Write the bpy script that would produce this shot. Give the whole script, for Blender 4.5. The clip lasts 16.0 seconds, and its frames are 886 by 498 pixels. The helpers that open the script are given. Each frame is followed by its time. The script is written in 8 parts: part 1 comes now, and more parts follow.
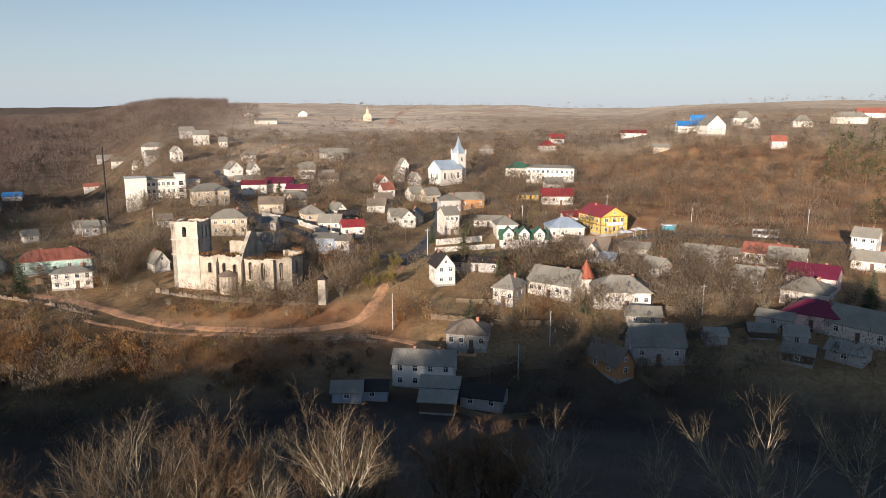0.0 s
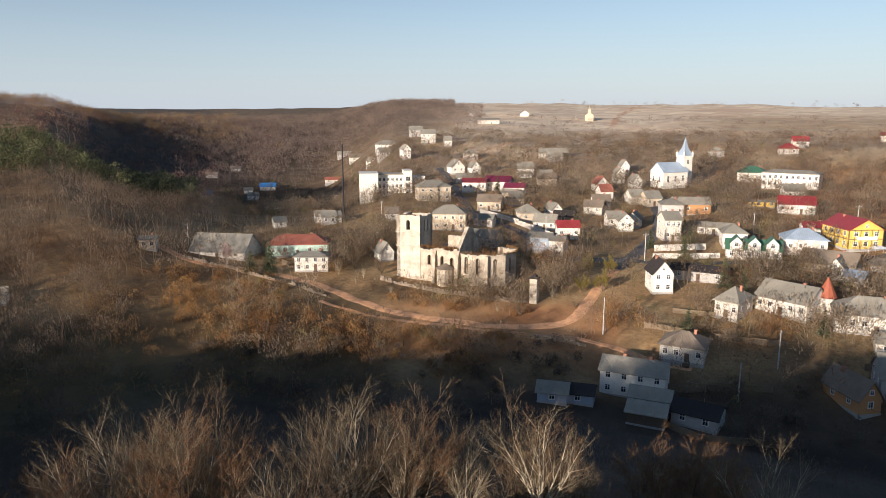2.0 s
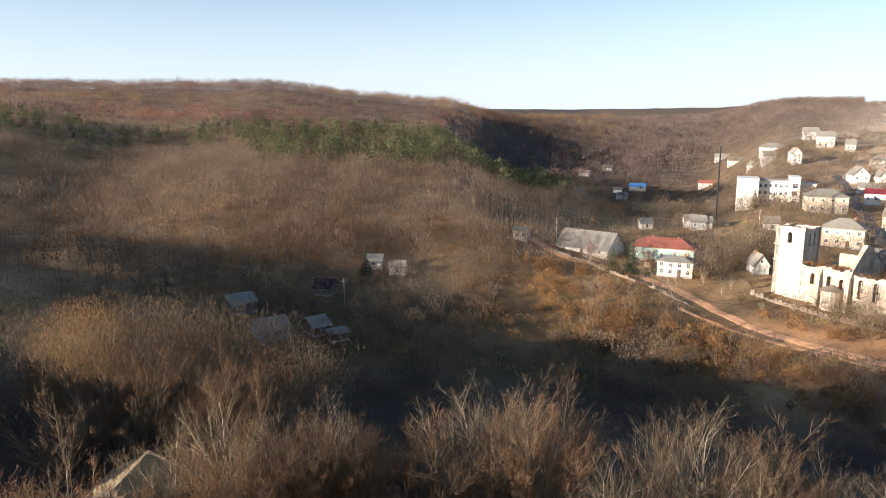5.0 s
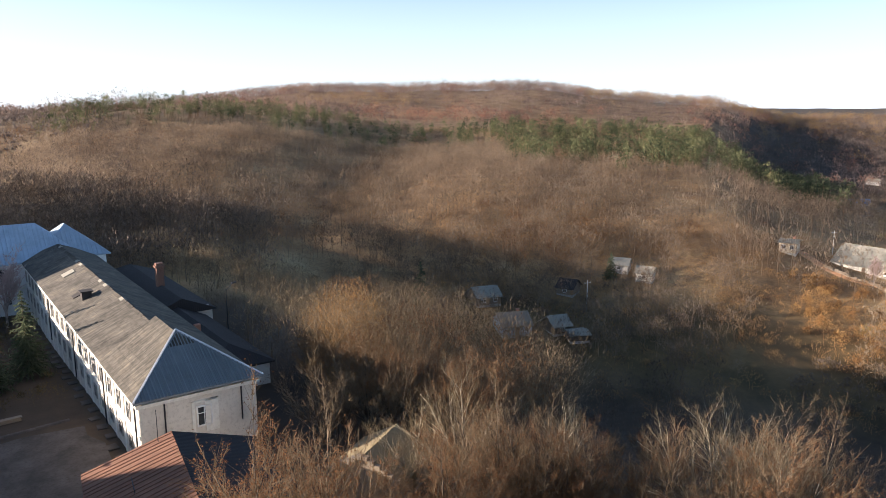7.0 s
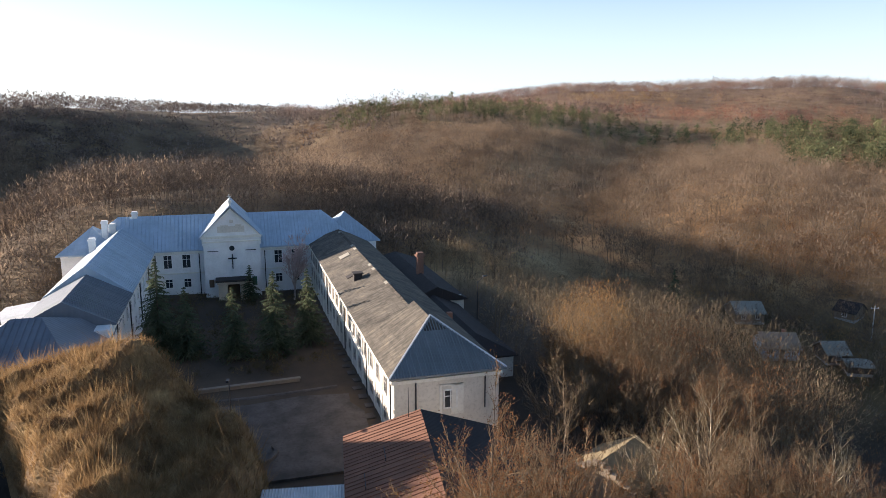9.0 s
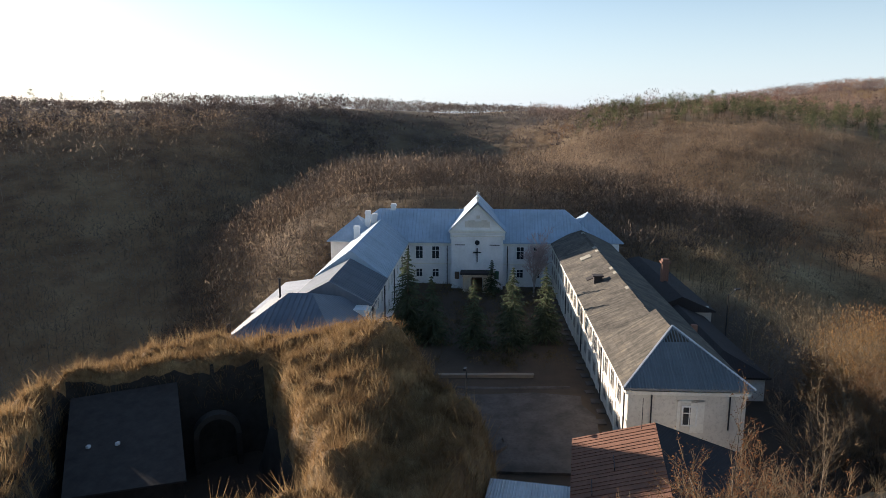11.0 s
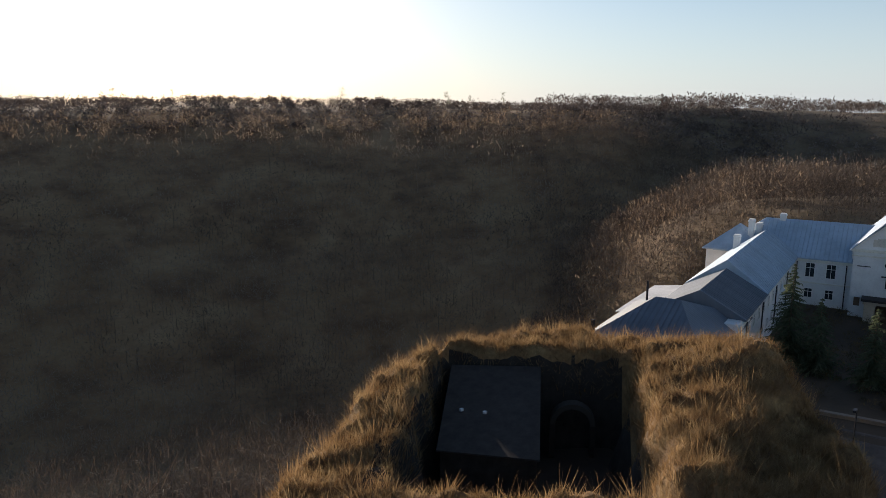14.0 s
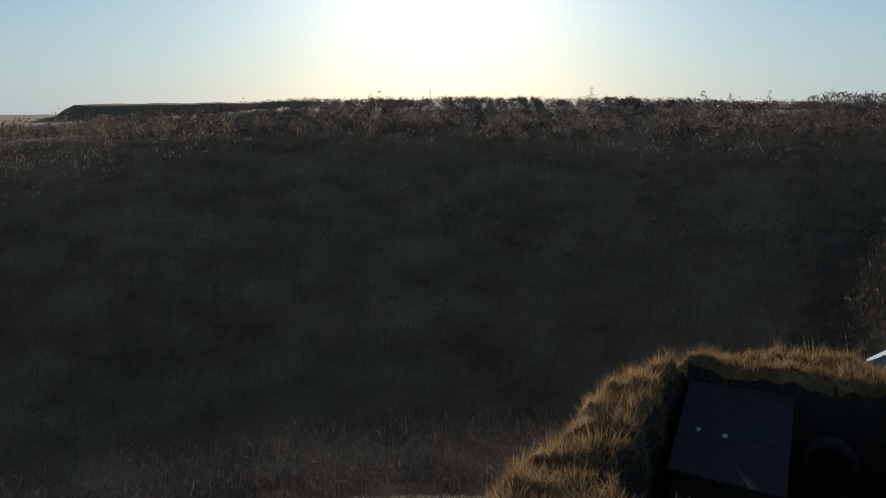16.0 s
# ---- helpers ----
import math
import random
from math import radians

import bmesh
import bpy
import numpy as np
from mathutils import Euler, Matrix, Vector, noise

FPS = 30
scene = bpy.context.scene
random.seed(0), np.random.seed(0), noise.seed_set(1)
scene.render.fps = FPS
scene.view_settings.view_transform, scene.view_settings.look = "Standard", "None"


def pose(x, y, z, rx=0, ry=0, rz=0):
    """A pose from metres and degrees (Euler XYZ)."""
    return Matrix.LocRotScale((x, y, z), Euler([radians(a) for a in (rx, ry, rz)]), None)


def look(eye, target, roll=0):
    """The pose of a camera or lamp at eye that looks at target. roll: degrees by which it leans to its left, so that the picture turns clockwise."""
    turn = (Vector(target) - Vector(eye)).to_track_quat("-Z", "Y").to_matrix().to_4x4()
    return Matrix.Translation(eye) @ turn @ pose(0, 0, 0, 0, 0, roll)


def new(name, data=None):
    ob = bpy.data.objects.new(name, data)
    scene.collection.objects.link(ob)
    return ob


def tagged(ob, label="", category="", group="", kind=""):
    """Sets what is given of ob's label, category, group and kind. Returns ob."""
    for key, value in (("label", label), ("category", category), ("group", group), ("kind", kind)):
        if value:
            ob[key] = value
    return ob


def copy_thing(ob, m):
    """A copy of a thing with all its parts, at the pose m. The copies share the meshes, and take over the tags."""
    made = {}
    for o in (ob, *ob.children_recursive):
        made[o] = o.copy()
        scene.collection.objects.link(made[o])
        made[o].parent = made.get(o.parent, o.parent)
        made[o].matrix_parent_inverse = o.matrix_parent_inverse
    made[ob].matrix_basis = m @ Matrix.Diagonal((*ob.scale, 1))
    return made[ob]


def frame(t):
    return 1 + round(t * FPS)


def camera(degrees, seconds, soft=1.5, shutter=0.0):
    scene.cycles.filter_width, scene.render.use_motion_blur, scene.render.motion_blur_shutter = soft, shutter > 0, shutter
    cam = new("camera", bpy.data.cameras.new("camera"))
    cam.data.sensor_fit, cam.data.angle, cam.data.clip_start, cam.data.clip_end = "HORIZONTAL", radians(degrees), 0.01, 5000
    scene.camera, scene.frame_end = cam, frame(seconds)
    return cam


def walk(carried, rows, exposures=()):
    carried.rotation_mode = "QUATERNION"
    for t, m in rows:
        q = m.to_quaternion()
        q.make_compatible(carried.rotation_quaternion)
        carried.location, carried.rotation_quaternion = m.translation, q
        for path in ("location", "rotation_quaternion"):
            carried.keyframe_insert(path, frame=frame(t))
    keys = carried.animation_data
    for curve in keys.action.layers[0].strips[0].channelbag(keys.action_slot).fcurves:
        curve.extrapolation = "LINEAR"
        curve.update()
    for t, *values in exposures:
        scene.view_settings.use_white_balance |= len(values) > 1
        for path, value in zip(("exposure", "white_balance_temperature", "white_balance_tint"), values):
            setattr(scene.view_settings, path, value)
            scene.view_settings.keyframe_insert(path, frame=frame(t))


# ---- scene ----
# ---- camera and its walk ----
YAWS = ((0.0, -8.46), (0.5, -4.21), (1.0, 0.0), (1.5, 4.18), (2.0, 9.12), (2.5, 14.07), (3.0, 18.9), (3.5, 23.68), (4.0, 28.57), (4.2, 30.56),
        (6.3, 51.65), (6.5, 53.65), (7.0, 58.74), (7.5, 63.84), (8.0, 68.95), (8.5, 74.11), (9.0, 79.25), (9.2, 81.27),
        (11.5, 104.05), (12.0, 109.09), (12.5, 114.1), (13.0, 119.08), (13.5, 124.1), (14.0, 129.15), (14.5, 134.17), (15.0, 139.16),
        (15.5, 143.97), (16.0, 148.77))
EYE = 33.0
WARMTH, TINT = 6300, 17
cam = camera(64.4, 16.0, 0.6)
walk(cam, [(t, pose(0, 0, EYE, 90 - 10.83, 0, yaw)) for t, yaw in YAWS],
     exposures=[(0.0, 0.62, WARMTH, TINT), (3.5, 1.0, WARMTH, TINT), (7.0, 1.65, WARMTH, TINT), (9.0, 1.56, WARMTH, TINT), (11.5, 1.1, WARMTH, 14), (13.0, 0.8, 6500, 16), (14.5, 0.65, 6300, 14), (16.0, 0.15, 5700, 6)])

# ---- sky and sun ----
SUN_AZ, SUN_EL = 149.0, 10.6
sky_world = bpy.data.worlds.new("sky")
scene.world = sky_world
sky_world.use_nodes = True
sky = sky_world.node_tree.nodes.new("ShaderNodeTexSky")
sky.sky_type, sky.sun_disc = "NISHITA", False
sky.sun_elevation, sky.sun_rotation = radians(SUN_EL), radians(-SUN_AZ)
sky.air_density, sky.dust_density, sky.ozone_density, sky.altitude = 1.0, 0.5, 2.0, 300
back = sky_world.node_tree.nodes["Background"]
back.inputs["Strength"].default_value = 0.08
# thin haze that pales the sky towards the horizon
wn, wl = sky_world.node_tree.nodes, sky_world.node_tree.links
way, split, fall, hazy = wn.new("ShaderNodeTexCoord"), wn.new("ShaderNodeSeparateXYZ"), wn.new("ShaderNodeMapRange"), wn.new("ShaderNodeMix")
fall.inputs["From Min"].default_value, fall.inputs["From Max"].default_value = 0.0, 0.22
fall.inputs["To Min"].default_value, fall.inputs["To Max"].default_value = 0.8, 0.0
hazy.data_type = "RGBA"
hazy.inputs[7].default_value = (4.4, 5.2, 5.9, 1)
wl.new(way.outputs["Generated"], split.inputs[0])
wl.new(split.outputs["Z"], fall.inputs["Value"])
wl.new(fall.outputs[0], hazy.inputs[0])
wl.new(sky.outputs[0], hazy.inputs[6])
wl.new(hazy.outputs[2], back.inputs["Color"])
sun = new("sun", bpy.data.lights.new("sun", "SUN"))
sun.data.energy, sun.data.angle, sun.data.color = 5.0, radians(0.53), (1.0, 0.87, 0.7)
sun_way = Vector((-math.sin(radians(SUN_AZ)) * math.cos(radians(SUN_EL)), math.cos(radians(SUN_AZ)) * math.cos(radians(SUN_EL)), math.sin(radians(SUN_EL))))
sun.matrix_world = look(sun_way * 500, (0, 0, 0))


# ---- materials ----
MATS = {}


def nodes_of(name, rough, metal=0.0):
    m = bpy.data.materials.new(name)
    m.use_nodes = True
    n, l = m.node_tree.nodes, m.node_tree.links
    b = n["Principled BSDF"]
    b.inputs["Roughness"].default_value, b.inputs["Metallic"].default_value = rough, metal
    b.inputs["Specular IOR Level"].default_value = 0.3
    MATS[name] = m
    return m, n, l, b


def noise_tex(n, l, scale, detail=4.0, rough=0.6, source="Object"):
    co = n.new("ShaderNodeTexCoord")
    t = n.new("ShaderNodeTexNoise")
    t.inputs["Scale"].default_value, t.inputs["Detail"].default_value, t.inputs["Roughness"].default_value = scale, detail, rough
    l.new(co.outputs[source], t.inputs["Vector"])
    return t


def ramp(n, l, fac, stops):
    r = n.new("ShaderNodeValToRGB")
    e = r.color_ramp.elements
    while len(e) < len(stops):
        e.new(0.5)
    for el, (p, c) in zip(e, stops):
        el.position, el.color = p, (*c, 1)
    l.new(fac, r.inputs[0])
    return r


def mix(n, l, fac, a, b, how="MIX"):
    m = n.new("ShaderNodeMix")
    m.data_type, m.blend_type = "RGBA", how
    for socket, value in ((m.inputs[0], fac), (m.inputs[6], a), (m.inputs[7], b)):
        if isinstance(value, (int, float)):
            socket.default_value = value
        elif isinstance(value, tuple):
            socket.default_value = (*value, 1)
        else:
            l.new(value, socket)
    return m.outputs[2]


def shade(c, k):
    return tuple(min(1.0, v * k) for v in c)


def bump(n, l, b, height_out, strength, dist):
    bm = n.new("ShaderNodeBump")
    bm.inputs["Strength"].default_value, bm.inputs["Distance"].default_value = strength, dist
    l.new(height_out, bm.inputs["Height"])
    l.new(bm.outputs[0], b.inputs["Normal"])


def plaster(name, colour, dirt=0.45, stain=(0.25, 0.21, 0.17), worn=0.86):
    """Lime-washed or painted wall with grain, blotches and weather stains."""
    m, n, l, b = nodes_of(name, 0.9)
    big, fine = noise_tex(n, l, 0.35, 6, 0.65), noise_tex(n, l, 3.1, 5, 0.7)
    body = ramp(n, l, big.outputs[0], ((0.35, shade(colour, worn)), (0.6, colour)))
    marks = ramp(n, l, fine.outputs[0], ((0.5, (0, 0, 0)), (0.78, (1, 1, 1))))
    scaled = n.new("ShaderNodeMath")
    scaled.operation, scaled.inputs[1].default_value = "MULTIPLY", dirt
    l.new(marks.outputs[0], scaled.inputs[0])
    l.new(mix(n, l, scaled.outputs[0], body.outputs[0], stain), b.inputs["Base Color"])
    bump(n, l, b, fine.outputs[0], 0.35, 0.03)
    return m


def sheet(name, colour, rough=0.5, metal=0.0, pitch=0.25, worn=0.35, wear=(0.3, 0.27, 0.24), depth=0.03):
    """Ribbed roof covering: ribs run down the slope (first map axis along the eave, in metres)."""
    m, n, l, b = nodes_of(name, rough, metal)
    co = n.new("ShaderNodeTexCoord")
    w = n.new("ShaderNodeTexWave")
    w.wave_type, w.bands_direction, w.wave_profile = "BANDS", "X", "SIN"
    w.inputs["Scale"].default_value = 0.314 / pitch
    w.inputs["Distortion"].default_value = 0.0
    l.new(co.outputs["UV"], w.inputs["Vector"])
    big, fine = noise_tex(n, l, 0.22, 6, 0.7), noise_tex(n, l, 1.9, 5, 0.7)
    body = ramp(n, l, big.outputs[0], ((0.3, shade(colour, 0.72)), (0.62, colour), (0.8, shade(colour, 1.18))))
    marks = ramp(n, l, fine.outputs[0], ((0.5, (0, 0, 0)), (0.8, (1, 1, 1))))
    scaled = n.new("ShaderNodeMath")
    scaled.operation, scaled.inputs[1].default_value = "MULTIPLY", worn
    l.new(marks.outputs[0], scaled.inputs[0])
    tone = mix(n, l, scaled.outputs[0], body.outputs[0], wear)
    info = n.new("ShaderNodeObjectInfo")
    vary = ramp(n, l, info.outputs["Random"], ((0.0, (0.82, 0.82, 0.82)), (1.0, (1.1, 1.1, 1.1))))
    l.new(mix(n, l, 1.0, tone, vary.outputs[0], "MULTIPLY"), b.inputs["Base Color"])
    bump(n, l, b, w.outputs[0], 0.6, depth)
    return m


def slates(name, colour):
    """Old asbestos-slate roof: courses of sheets, each weathered to its own tone, with streaks and moss."""
    m, n, l, b = nodes_of(name, 0.9)
    co = n.new("ShaderNodeTexCoord")
    t = n.new("ShaderNodeTexBrick")
    t.inputs["Scale"].default_value, t.inputs["Mortar Size"].default_value = 1.0, 0.02
    t.inputs["Brick Width"].default_value, t.inputs["Row Height"].default_value = 1.1, 0.8
    t.inputs["Color1"].default_value, t.inputs["Color2"].default_value = (*shade(colour, 0.88), 1), (*shade(colour, 1.1), 1)
    t.inputs["Mortar"].default_value = (*shade(colour, 0.66), 1)
    l.new(co.outputs["UV"], t.inputs["Vector"])
    big, fine = noise_tex(n, l, 0.3, 7, 0.75), noise_tex(n, l, 2.5, 5, 0.7)
    stain = ramp(n, l, big.outputs[0], ((0.34, (0.5, 0.48, 0.45)), (0.5, (0.95, 0.95, 0.95)), (0.7, (1.45, 1.35, 1.2))))
    grain = ramp(n, l, fine.outputs[0], ((0.35, (0.7, 0.7, 0.7)), (0.65, (1.15, 1.15, 1.15))))
    # streaks that run down the slope
    flow = n.new("ShaderNodeMapping")
    flow.inputs["Scale"].default_value = (2.4, 0.25, 1)
    l.new(co.outputs["UV"], flow.inputs["Vector"])
    wash = n.new("ShaderNodeTexNoise")
    wash.inputs["Scale"].default_value, wash.inputs["Detail"].default_value = 1.0, 5
    l.new(flow.outputs[0], wash.inputs["Vector"])
    streak = ramp(n, l, wash.outputs[0], ((0.35, (0.6, 0.6, 0.58)), (0.65, (1.2, 1.18, 1.12))))
    c = mix(n, l, 1.0, t.outputs[0], stain.outputs[0], "MULTIPLY")
    c = mix(n, l, 1.0, c, streak.outputs[0], "MULTIPLY")
    l.new(mix(n, l, 1.0, c, grain.outputs[0], "MULTIPLY"), b.inputs["Base Color"])
    bump(n, l, b, t.outputs["Fac"], -0.4, 0.05)


def bark(name, dark, light, rough=0.95):
    m, n, l, b = nodes_of(name, rough)
    t = noise_tex(n, l, 1.3, 4)
    geo = n.new("ShaderNodeNewGeometry")
    c = ramp(n, l, t.outputs[0], ((0.35, dark), (0.65, light)))
    v = ramp(n, l, geo.outputs["Random Per Island"], ((0.0, (0.6, 0.6, 0.6)), (1.0, (1.3, 1.25, 1.2))))
    l.new(mix(n, l, 1.0, c.outputs[0], v.outputs[0], "MULTIPLY"), b.inputs["Base Color"])
    return m


def leafy(name, stops, scale=0.02, through_light=0.45):
    """Twigs or leaves of many plants: each blade takes its own tone, with drifts of colour over the slope."""
    m, n, l, b = nodes_of(name, 0.9)
    b.inputs["Specular IOR Level"].default_value = 0.25
    geo = n.new("ShaderNodeNewGeometry")
    co = noise_tex(n, l, scale, 3, 0.6)
    add = n.new("ShaderNodeMath")
    add.operation = "MULTIPLY_ADD"
    add.inputs[1].default_value, add.inputs[2].default_value = 0.16, -0.08
    l.new(geo.outputs["Random Per Island"], add.inputs[0])
    both, each, plant = n.new("ShaderNodeMath"), n.new("ShaderNodeMath"), n.new("ShaderNodeAttribute")
    l.new(add.outputs[0], both.inputs[0])
    l.new(co.outputs[0], both.inputs[1])
    plant.attribute_name = "plant"
    l.new(both.outputs[0], each.inputs[0])
    l.new(plant.outputs["Fac"], each.inputs[1])
    tone = ramp(n, l, each.outputs[0], stops).outputs[0]
    l.new(tone, b.inputs["Base Color"])
    thin, both_sides = n.new("ShaderNodeBsdfTranslucent"), n.new("ShaderNodeMixShader")
    l.new(tone, thin.inputs["Color"])
    both_sides.inputs[0].default_value = through_light
    l.new(b.outputs[0], both_sides.inputs[1])
    l.new(thin.outputs[0], both_sides.inputs[2])
    l.new(both_sides.outputs[0], n["Material Output"].inputs["Surface"])
    return m


def plain(name, colour, rough=0.6, metal=0.0, vary=0.15, scale=2.0):
    m, n, l, b = nodes_of(name, rough, metal)
    t = noise_tex(n, l, scale, 5, 0.65)
    l.new(ramp(n, l, t.outputs[0], ((0.3, shade(colour, 1 - vary)), (0.7, shade(colour, 1 + vary)))).outputs[0], b.inputs["Base Color"])
    return m


plaster("white_wall", (0.78, 0.745, 0.66), 0.35)
plaster("castle_wall", (0.8, 0.79, 0.77), 0.2)
plaster("old_wall", (0.66, 0.61, 0.53), 0.6)
plaster("ruin_wall", (0.528, 0.454, 0.351), 0.95, (0.17, 0.14, 0.1), 0.5)
plaster("grey_wall", (0.48, 0.46, 0.43), 0.5)
plaster("beige_wall", (0.6, 0.5, 0.37), 0.4)
plaster("yellow_wall", (0.8, 0.55, 0.12), 0.2)
plaster("mint_wall", (0.5, 0.7, 0.6), 0.25)
plaster("pink_wall", (0.72, 0.55, 0.5), 0.3)
plaster("orange_wall", (0.55, 0.28, 0.12), 0.4)
plaster("blue_wall", (0.35, 0.42, 0.5), 0.4)
plaster("stone_wall", (0.27, 0.215, 0.16), 0.9, (0.18, 0.15, 0.12))
plaster("concrete", (0.42, 0.4, 0.37), 0.5)
sheet("slate", (0.32, 0.297, 0.24), 0.8, 0, 0.3, 0.5, (0.14, 0.12, 0.1))
sheet("brown_slate", (0.25, 0.2, 0.15), 0.8, 0, 0.3, 0.5, (0.12, 0.1, 0.08))
sheet("dark_sheet", (0.045, 0.038, 0.036), 0.9, 0, 0.3, 0.2, (0.08, 0.065, 0.055))
sheet("red_sheet", (0.3, 0.045, 0.048), 0.4, 0, 0.3, 0.12, (0.3, 0.1, 0.08))
sheet("tile_red", (0.36, 0.125, 0.085), 0.7, 0, 0.3, 0.3, (0.3, 0.12, 0.08))
sheet("wine_sheet", (0.2, 0.03, 0.06), 0.4, 0, 0.3, 0.12, (0.2, 0.07, 0.08))
sheet("green_sheet", (0.06, 0.16, 0.1), 0.4, 0, 0.3, 0.1)
sheet("blue_sheet", (0.05, 0.25, 0.6), 0.4, 0, 0.3, 0.1)
sheet("zinc_sheet", (0.4, 0.49, 0.58), 0.6, 0.15, 0.6, 0.25, (0.25, 0.28, 0.3), 0.04)
sheet("grey_sheet", (0.15, 0.17, 0.2), 0.6, 0.1, 0.6, 0.25, (0.1, 0.11, 0.12), 0.04)
sheet("white_sheet", (0.75, 0.75, 0.74), 0.5, 0, 0.25, 0.3, (0.4, 0.36, 0.3), 0.05)
sheet("rust_sheet", (0.21, 0.1, 0.062), 0.85, 0.1, 0.6, 0.8, (0.1, 0.06, 0.042), 0.01)
slates("old_slate", (0.125, 0.11, 0.092))
plain("dark_glass", (0.03, 0.035, 0.04), 0.15, 0, 0.3)
plain("frame_white", (0.75, 0.74, 0.7), 0.6)
plain("frame_grey", (0.35, 0.33, 0.3), 0.7)
plain("brick", (0.36, 0.17, 0.11), 0.9, 0, 0.3, 6)
plain("sooty_brick", (0.2, 0.105, 0.075), 0.95, 0, 0.35, 6)
plain("wood_old", (0.2, 0.15, 0.1), 0.9, 0, 0.3, 4)
plain("door_paint", (0.14, 0.09, 0.06), 0.6)
plain("iron", (0.04, 0.04, 0.045), 0.5, 0.6)
plain("pole_grey", (0.45, 0.43, 0.4), 0.9)
plain("tarp", (0.045, 0.037, 0.032), 1.0, 0, 0.3, 1.0)
plain("white_paint", (0.8, 0.8, 0.8), 0.35, 0, 0.05)
plain("rubber", (0.02, 0.02, 0.02), 0.8)
plain("dirt_road", (0.52, 0.32, 0.2), 0.95, 0, 0.25, 0.6)
plain("red_dirt", (0.62, 0.34, 0.18), 0.95, 0, 0.3, 0.5)
plain("asphalt", (0.12, 0.115, 0.11), 0.9, 0, 0.25, 0.5)
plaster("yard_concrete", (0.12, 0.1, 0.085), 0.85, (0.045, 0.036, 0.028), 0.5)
bark("bark_pale", (0.26, 0.215, 0.15), (0.55, 0.48, 0.35))
bark("bark_dark", (0.09, 0.07, 0.05), (0.22, 0.17, 0.12))
bark("bark_pine", (0.2, 0.12, 0.075), (0.36, 0.23, 0.14))
bark("bark_birch", (0.35, 0.3, 0.27), (0.6, 0.52, 0.47))
leafy("twigs", ((0.25, (0.15, 0.112, 0.076)), (0.5, (0.255, 0.194, 0.132)), (0.75, (0.37, 0.282, 0.19))), 0.02, 0.5)
# darkened in colour to deepen shade on thickets; also for dark garden trees
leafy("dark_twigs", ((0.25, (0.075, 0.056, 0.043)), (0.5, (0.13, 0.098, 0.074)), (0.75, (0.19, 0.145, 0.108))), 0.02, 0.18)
leafy("red_leaf", ((0.25, (0.16, 0.072, 0.052)), (0.5, (0.27, 0.128, 0.088)), (0.75, (0.34, 0.2, 0.13))))
leafy("gold_leaf", ((0.25, (0.22, 0.125, 0.055)), (0.5, (0.31, 0.19, 0.085)), (0.75, (0.37, 0.25, 0.12))))
leafy("rust_leaf", ((0.25, (0.1, 0.043, 0.021)), (0.5, (0.19, 0.088, 0.038)), (0.75, (0.28, 0.145, 0.062))), 0.3, 0.3)
leafy("yellow_leaf", ((0.25, (0.24, 0.19, 0.05)), (0.75, (0.42, 0.34, 0.09))), 0.3)
leafy("needles", ((0.25, (0.042, 0.052, 0.026)), (0.5, (0.095, 0.105, 0.05)), (0.75, (0.18, 0.175, 0.085))), 0.05, 0.3)
leafy("spruce_needles", ((0.25, (0.05, 0.062, 0.034)), (0.5, (0.1, 0.12, 0.068)), (0.75, (0.18, 0.195, 0.115))), 0.5)
leafy("dry_grass", ((0.25, (0.13, 0.075, 0.034)), (0.5, (0.265, 0.165, 0.078)), (0.75, (0.42, 0.3, 0.155))), 0.5, 0.48)


def ground_material():
    m, n, l, b = nodes_of("hill_ground", 0.95)
    big, mid, fine = noise_tex(n, l, 0.006, 5, 0.6), noise_tex(n, l, 0.05, 6, 0.65), noise_tex(n, l, 0.9, 5, 0.7)
    soil = ramp(n, l, mid.outputs[0], ((0.3, (0.16, 0.1, 0.05)), (0.5, (0.33, 0.215, 0.105)), (0.68, (0.46, 0.33, 0.17))))
    grain = ramp(n, l, fine.outputs[0], ((0.3, (0.65, 0.65, 0.65)), (0.7, (1.25, 1.2, 1.15))))
    soil = mix(n, l, 1.0, soil.outputs[0], grain.outputs[0], "MULTIPLY")
    straw = ramp(n, l, big.outputs[0], ((0.38, (0.6, 0.43, 0.29)), (0.45, (0.76, 0.6, 0.41)), (0.5, (0.58, 0.42, 0.29)), (0.54, (0.8, 0.66, 0.46)), (0.6, (0.64, 0.49, 0.34))))
    # green and litter are darkened in colour to deepen shade in the valleys
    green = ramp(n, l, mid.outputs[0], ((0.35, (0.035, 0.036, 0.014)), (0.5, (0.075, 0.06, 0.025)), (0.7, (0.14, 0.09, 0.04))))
    shade_litter = ramp(n, l, mid.outputs[0], ((0.35, (0.04, 0.029, 0.021)), (0.7, (0.095, 0.068, 0.046))))
    rust = ramp(n, l, mid.outputs[0], ((0.35, (0.21, 0.1, 0.046)), (0.5, (0.38, 0.2, 0.09)), (0.7, (0.5, 0.3, 0.145))))
    for name, layer in (("rust", rust), ("field", straw), ("green", green), ("shade_litter", shade_litter)):
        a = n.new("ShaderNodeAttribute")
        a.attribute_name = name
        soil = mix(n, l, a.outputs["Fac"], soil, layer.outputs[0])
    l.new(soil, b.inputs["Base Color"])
    bump(n, l, b, fine.outputs[0], 0.5, 0.12)


ground_material()


